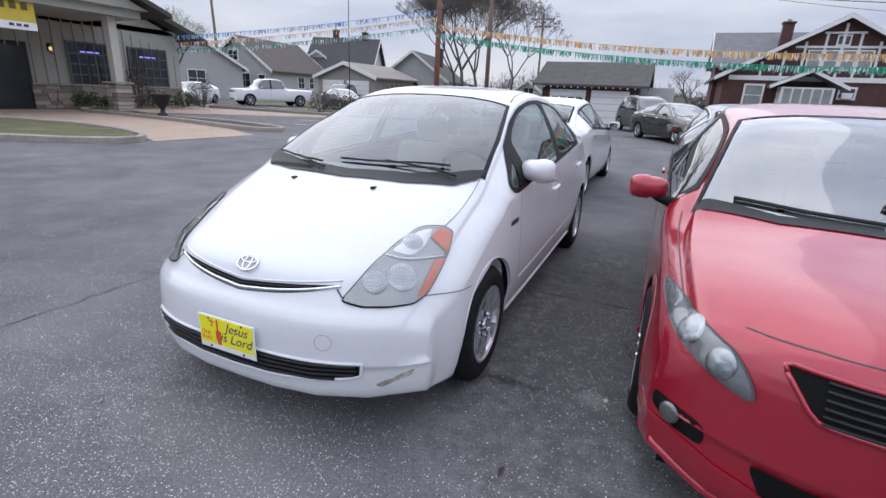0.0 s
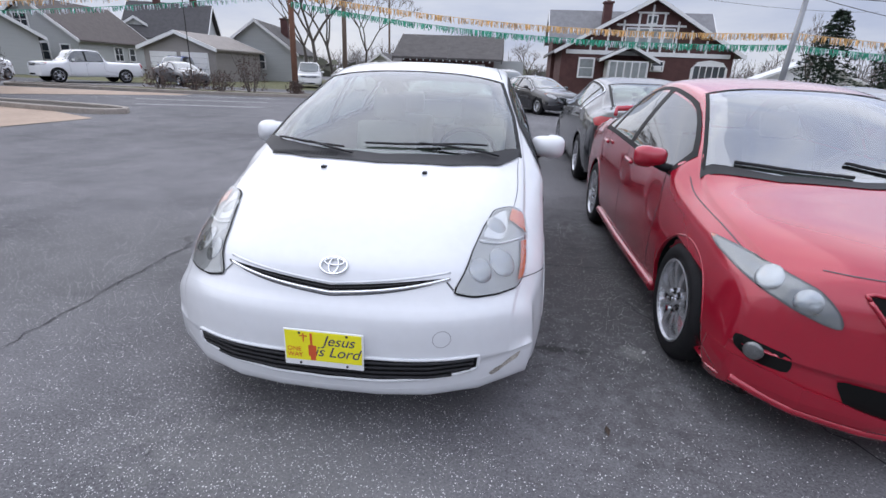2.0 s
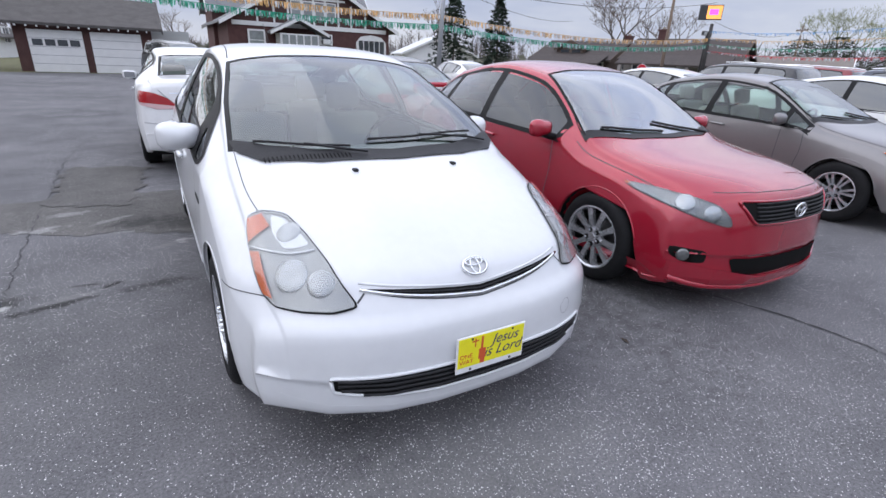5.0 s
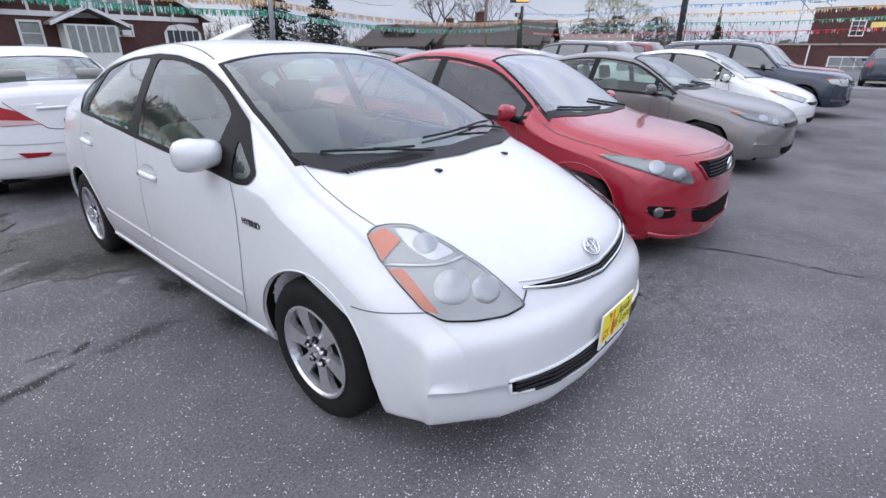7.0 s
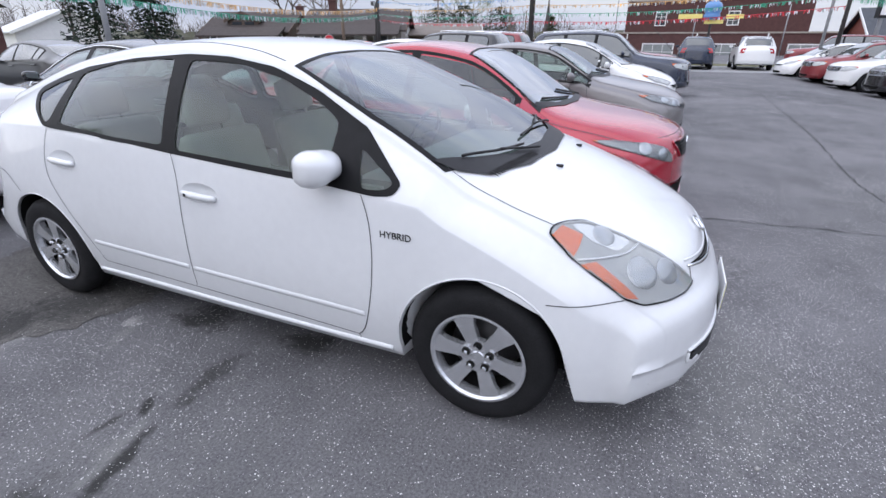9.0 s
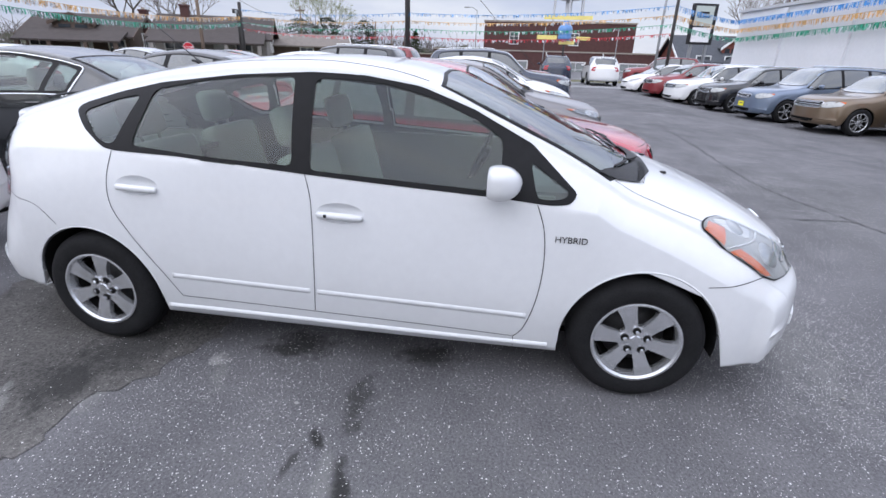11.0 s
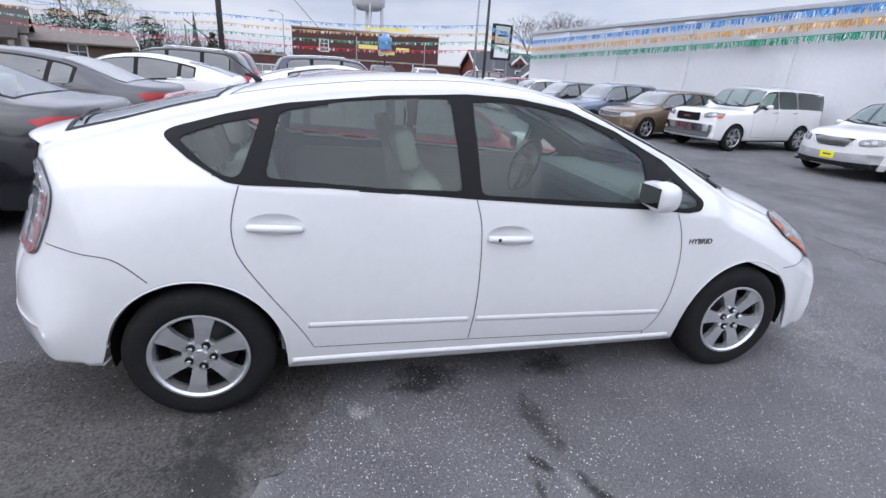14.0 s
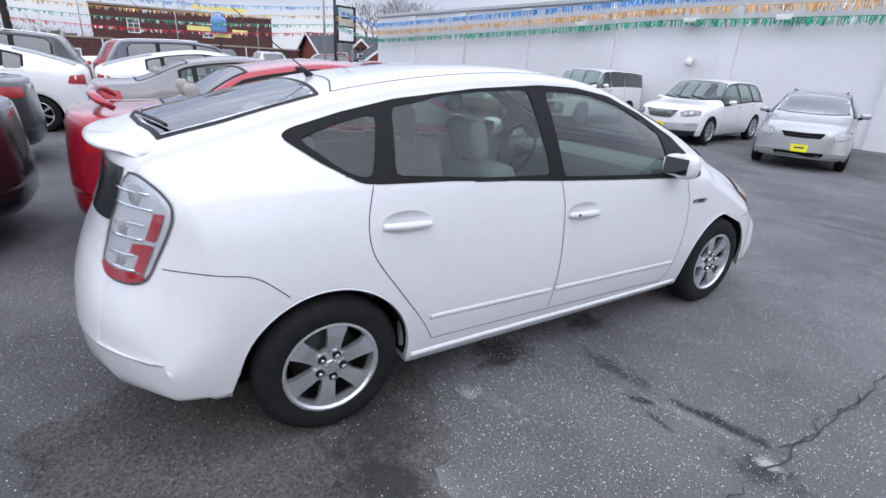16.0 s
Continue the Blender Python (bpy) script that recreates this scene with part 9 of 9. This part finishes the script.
pa = (-10.6, 22.3)
for i, (c, nm, z) in enumerate(((T_BLUE, "blue", 5.3), (T_ORANGE, "orange", 4.95), (T_GREEN, "green", 4.5))):
    streamer((-23.6, 16.4, 3.75 - 0.35 * i), (pa[0], pa[1], z + 0.35), 0.15, c, 100 + i, f"{nm} foil streamer from the office to a pole", 0.22, 24, 0.6)
for i, (c, nm, z0, z1) in enumerate(((T_ORANGE, "orange", 4.95, 3.55), (T_GREEN, "green", 4.5, 3.1))):
    streamer((pa[0], pa[1], z0), (12.4, 20.0, z1), 0.55, c, 110 + i, f"{nm} foil streamer hung between two poles")
    streamer((12.4, 20.0, z1), (36.0, 21.0, z1 + 0.25), 0.55, c, 120 + i, f"{nm} foil streamer sagging towards the sign pole", 0.26, 40, 0.4)
for i, (c, nm) in enumerate(((T_BLUE, "blue"), (T_ORANGE, "orange"), (T_GREEN, "green"), (T_RED, "red"))):
    streamer((36.0, 21.0, 4.3 - 0.45 * i), (28.0, 6.0, 3.7 - 0.42 * i), 0.25, c, 130 + i, f"{nm} foil streamer along the street", 0.15, 15, 0.45)
    streamer((28.0, 6.0, 3.7 - 0.42 * i), (25.3, -8.2, 4.05 - 0.42 * i), 0.25, c, 140 + i, f"{nm} foil streamer along the street", 0.15, 17, 0.4)
    if i < 3:
        streamer((25.3, -8.2, 4.05 - 0.42 * i), tuple(wb_.matrix_world @ Vector((-0.3, 0.35, 3.52 - 0.42 * i))), 0.05, c, 150 + i, f"{nm} foil streamer near the white building", 0.24, 26, 0.2)
        m0 = wb_.matrix_world
        p0, p1, p2 = m0 @ Vector((-0.3, 0.35, 3.52 - 0.42 * i)), m0 @ Vector((-18.5, 0.35, 3.86 - 0.34 * i)), m0 @ Vector((-37, 0.35, 3.80 - 0.34 * i))
        streamer(p0, p1, 0.04, c, 160 + i, f"{nm} foil streamer along the white wall", 0.24, 44, 0.10)
        streamer(p1, p2, 0.04, c, 170 + i, f"{nm} foil streamer along the white wall", 0.24, 42, 0.10)

# ---------- signs and far landmarks ----------
ss = empty("stop_sign", pose(30.0, 21.7, 0, 0, 0, -55))
bm = bmesh.new()
tube(bm, [(0, 0.03, -0.1), (0, 0.03, 1.9)], 0.03, 6)
part("post", bm, POLE_GREY, ss)
R8 = 0.33 / math.cos(math.pi / 8)
bm = bmesh.new()
prism(bm, [(R8 * math.cos(math.pi / 8 + i * math.pi / 4), 1.45 + R8 * math.sin(math.pi / 8 + i * math.pi / 4)) for i in range(8)], "y", -0.012, 0.0)
disc = part("sign_plate", bm, PLATE_WHITE, ss)
bm = bmesh.new()
k8 = R8 * 0.92
prism(bm, [(k8 * math.cos(math.pi / 8 + i * math.pi / 4), 1.45 + k8 * math.sin(math.pi / 8 + i * math.pi / 4)) for i in range(8)], "y", -0.018, -0.012)
part("red_field", bm, mat("stop_red", (0.55, 0.015, 0.03), 0.4), disc)
for x, letter in ((-0.228, "S"), (-0.078, "T"), (0.080, "O"), (0.235, "P")):
    text_mesh("sign_letter", letter, 0.25, Matrix.Translation((x, -0.020, 1.45)) @ Matrix.Rotation(radians(90), 4, "X"), PLATE_WHITE, disc, thick=0.002)
tagged(ss, "red octagonal stop sign on a steel post", "sign")

sb = empty("lit_sign", pose(36.0, 21.3, 4.95, 0, 0, -58))
part("cabinet", boxm(0, 0, 0.62, 1.55, 0.35, 1.0, 0.02), DARK_METAL, sb)
part("screen", boxm(0.25, -0.185, 0.62, 0.98, 0.02, 0.88), mat("lit_orange_screen", (1.0, 0.42, 0.10), 0.5, emit=0.9), sb)
part("sign_bar", boxm(0.22, -0.20, 0.64, 0.58, 0.012, 0.36), mat("lit_magenta", (0.95, 0.08, 0.75), 0.5, emit=1.4), sb)
tagged(sb, "lit orange and magenta sign box on a dark pole", "sign")

pg = empty("pylon_sign", pose(35.2, -12.6, -0.55, 0, 0, -72))
for x in (-0.55, 0.6):
    part("post", boxm(x, 0, 1.6, 0.16, 0.16, 3.6), POLE_GREY, pg)
part("cabinet", boxm(0.05, 0.05, 4.4, 1.7, 0.35, 2.5, 0.02), DARK_PLASTIC, pg)
f1 = part("panel", boxm(-0.05, -0.14, 4.9, 1.35, 0.04, 1.2), mat("sage_panel", (0.45, 0.50, 0.46), 0.5, var=0.05), pg)
part("panel", boxm(-0.05, -0.14, 3.75, 1.35, 0.04, 0.9), PLATE_WHITE, pg)
for z, l in ((5.1, 0.7), (4.85, 0.9)):
    part("sign_bar", boxm(-0.05, -0.165, z, l, 0.01, 0.12), DARK_PLASTIC, f1)
tagged(pg, "tall cabinet sign with pale panels near the white building", "sign")

yp = empty("banner_pole", pose(33.0, -3.5, 0, 0, 0, -90))
bm = bmesh.new()
tube(bm, [(0, 0, -0.1), (0, 0, 3.4)], 0.07, 8)
part("shaft", bm, POLE_DARK, yp)
bm = bmesh.new()
lathe(bm, [(0.0, 2.55), (0.42, 2.6), (0.45, 2.8), (0.40, 2.9), (0.46, 3.0), (0.46, 3.3), (0.40, 3.45), (0.2, 3.55), (0.18, 3.75), (0.0, 3.78)], 18, "z")
part("jug", bm, mat("blue_jug", (0.10, 0.24, 0.50), 0.3, coat=0.4, var=0.15), yp, "large blue bottle shape", smooth=True)
YB = mat("pale_yellow_banner", (0.80, 0.68, 0.22), 0.6, var=0.08, vscale=3)
for x, z, w_, hh in ((0.1, 3.95, 3.1, 0.24), (-1.15, 2.75, 1.3, 0.26), (1.2, 2.72, 0.9, 0.22), (0.15, 2.45, 1.0, 0.22)):
    part("banner", boxm(x, -0.06, z, w_, 0.03, hh), YB, yp)
tagged(yp, "pole with yellow banners and a large blue bottle", "sign")

wt = empty("water_tower", pose(150.0, -12.8, 0))
TOWER = mat("tower_white", (0.55, 0.56, 0.58), 0.5, var=0.08, vscale=0.3)
bm = bmesh.new()
lathe(bm, [(0.0, 16.0), (3.0, 16.4), (4.6, 17.6), (4.7, 21.5), (3.6, 23.2), (0.0, 24.2)], 24, "z")
part("tank", bm, TOWER, wt, smooth=True)
for i in range(6):
    a = i * math.pi / 3
    bm = bmesh.new()
    tube(bm, [(4.8 * math.cos(a), 4.8 * math.sin(a), 0), (4.3 * math.cos(a), 4.3 * math.sin(a), 18)], 0.22, 6)
    part("leg", bm, TOWER, wt)
bm = bmesh.new()
tube(bm, [(0, 0, 0), (0, 0, 16.2)], 0.9, 10)
part("riser", bm, TOWER, wt, smooth=True)
tagged(wt, "pale water tower on six legs, far away", "tower")
sp1 = empty("church_spire", pose(150.0, 33.0, 0))
bm = bmesh.new()
bmesh.ops.create_cone(bm, segments=8, radius1=1.0, radius2=0.05, depth=9, cap_ends=True)
bmesh.ops.translate(bm, vec=(0, 0, 8.0), verts=bm.verts[:])
part("spire", bm, DW, sp1)
part("tower_base", boxm(0, 0, 2, 2.2, 2.2, 5), BRICK, sp1)
tagged(sp1, "slim dark church spire on the horizon", "spire")
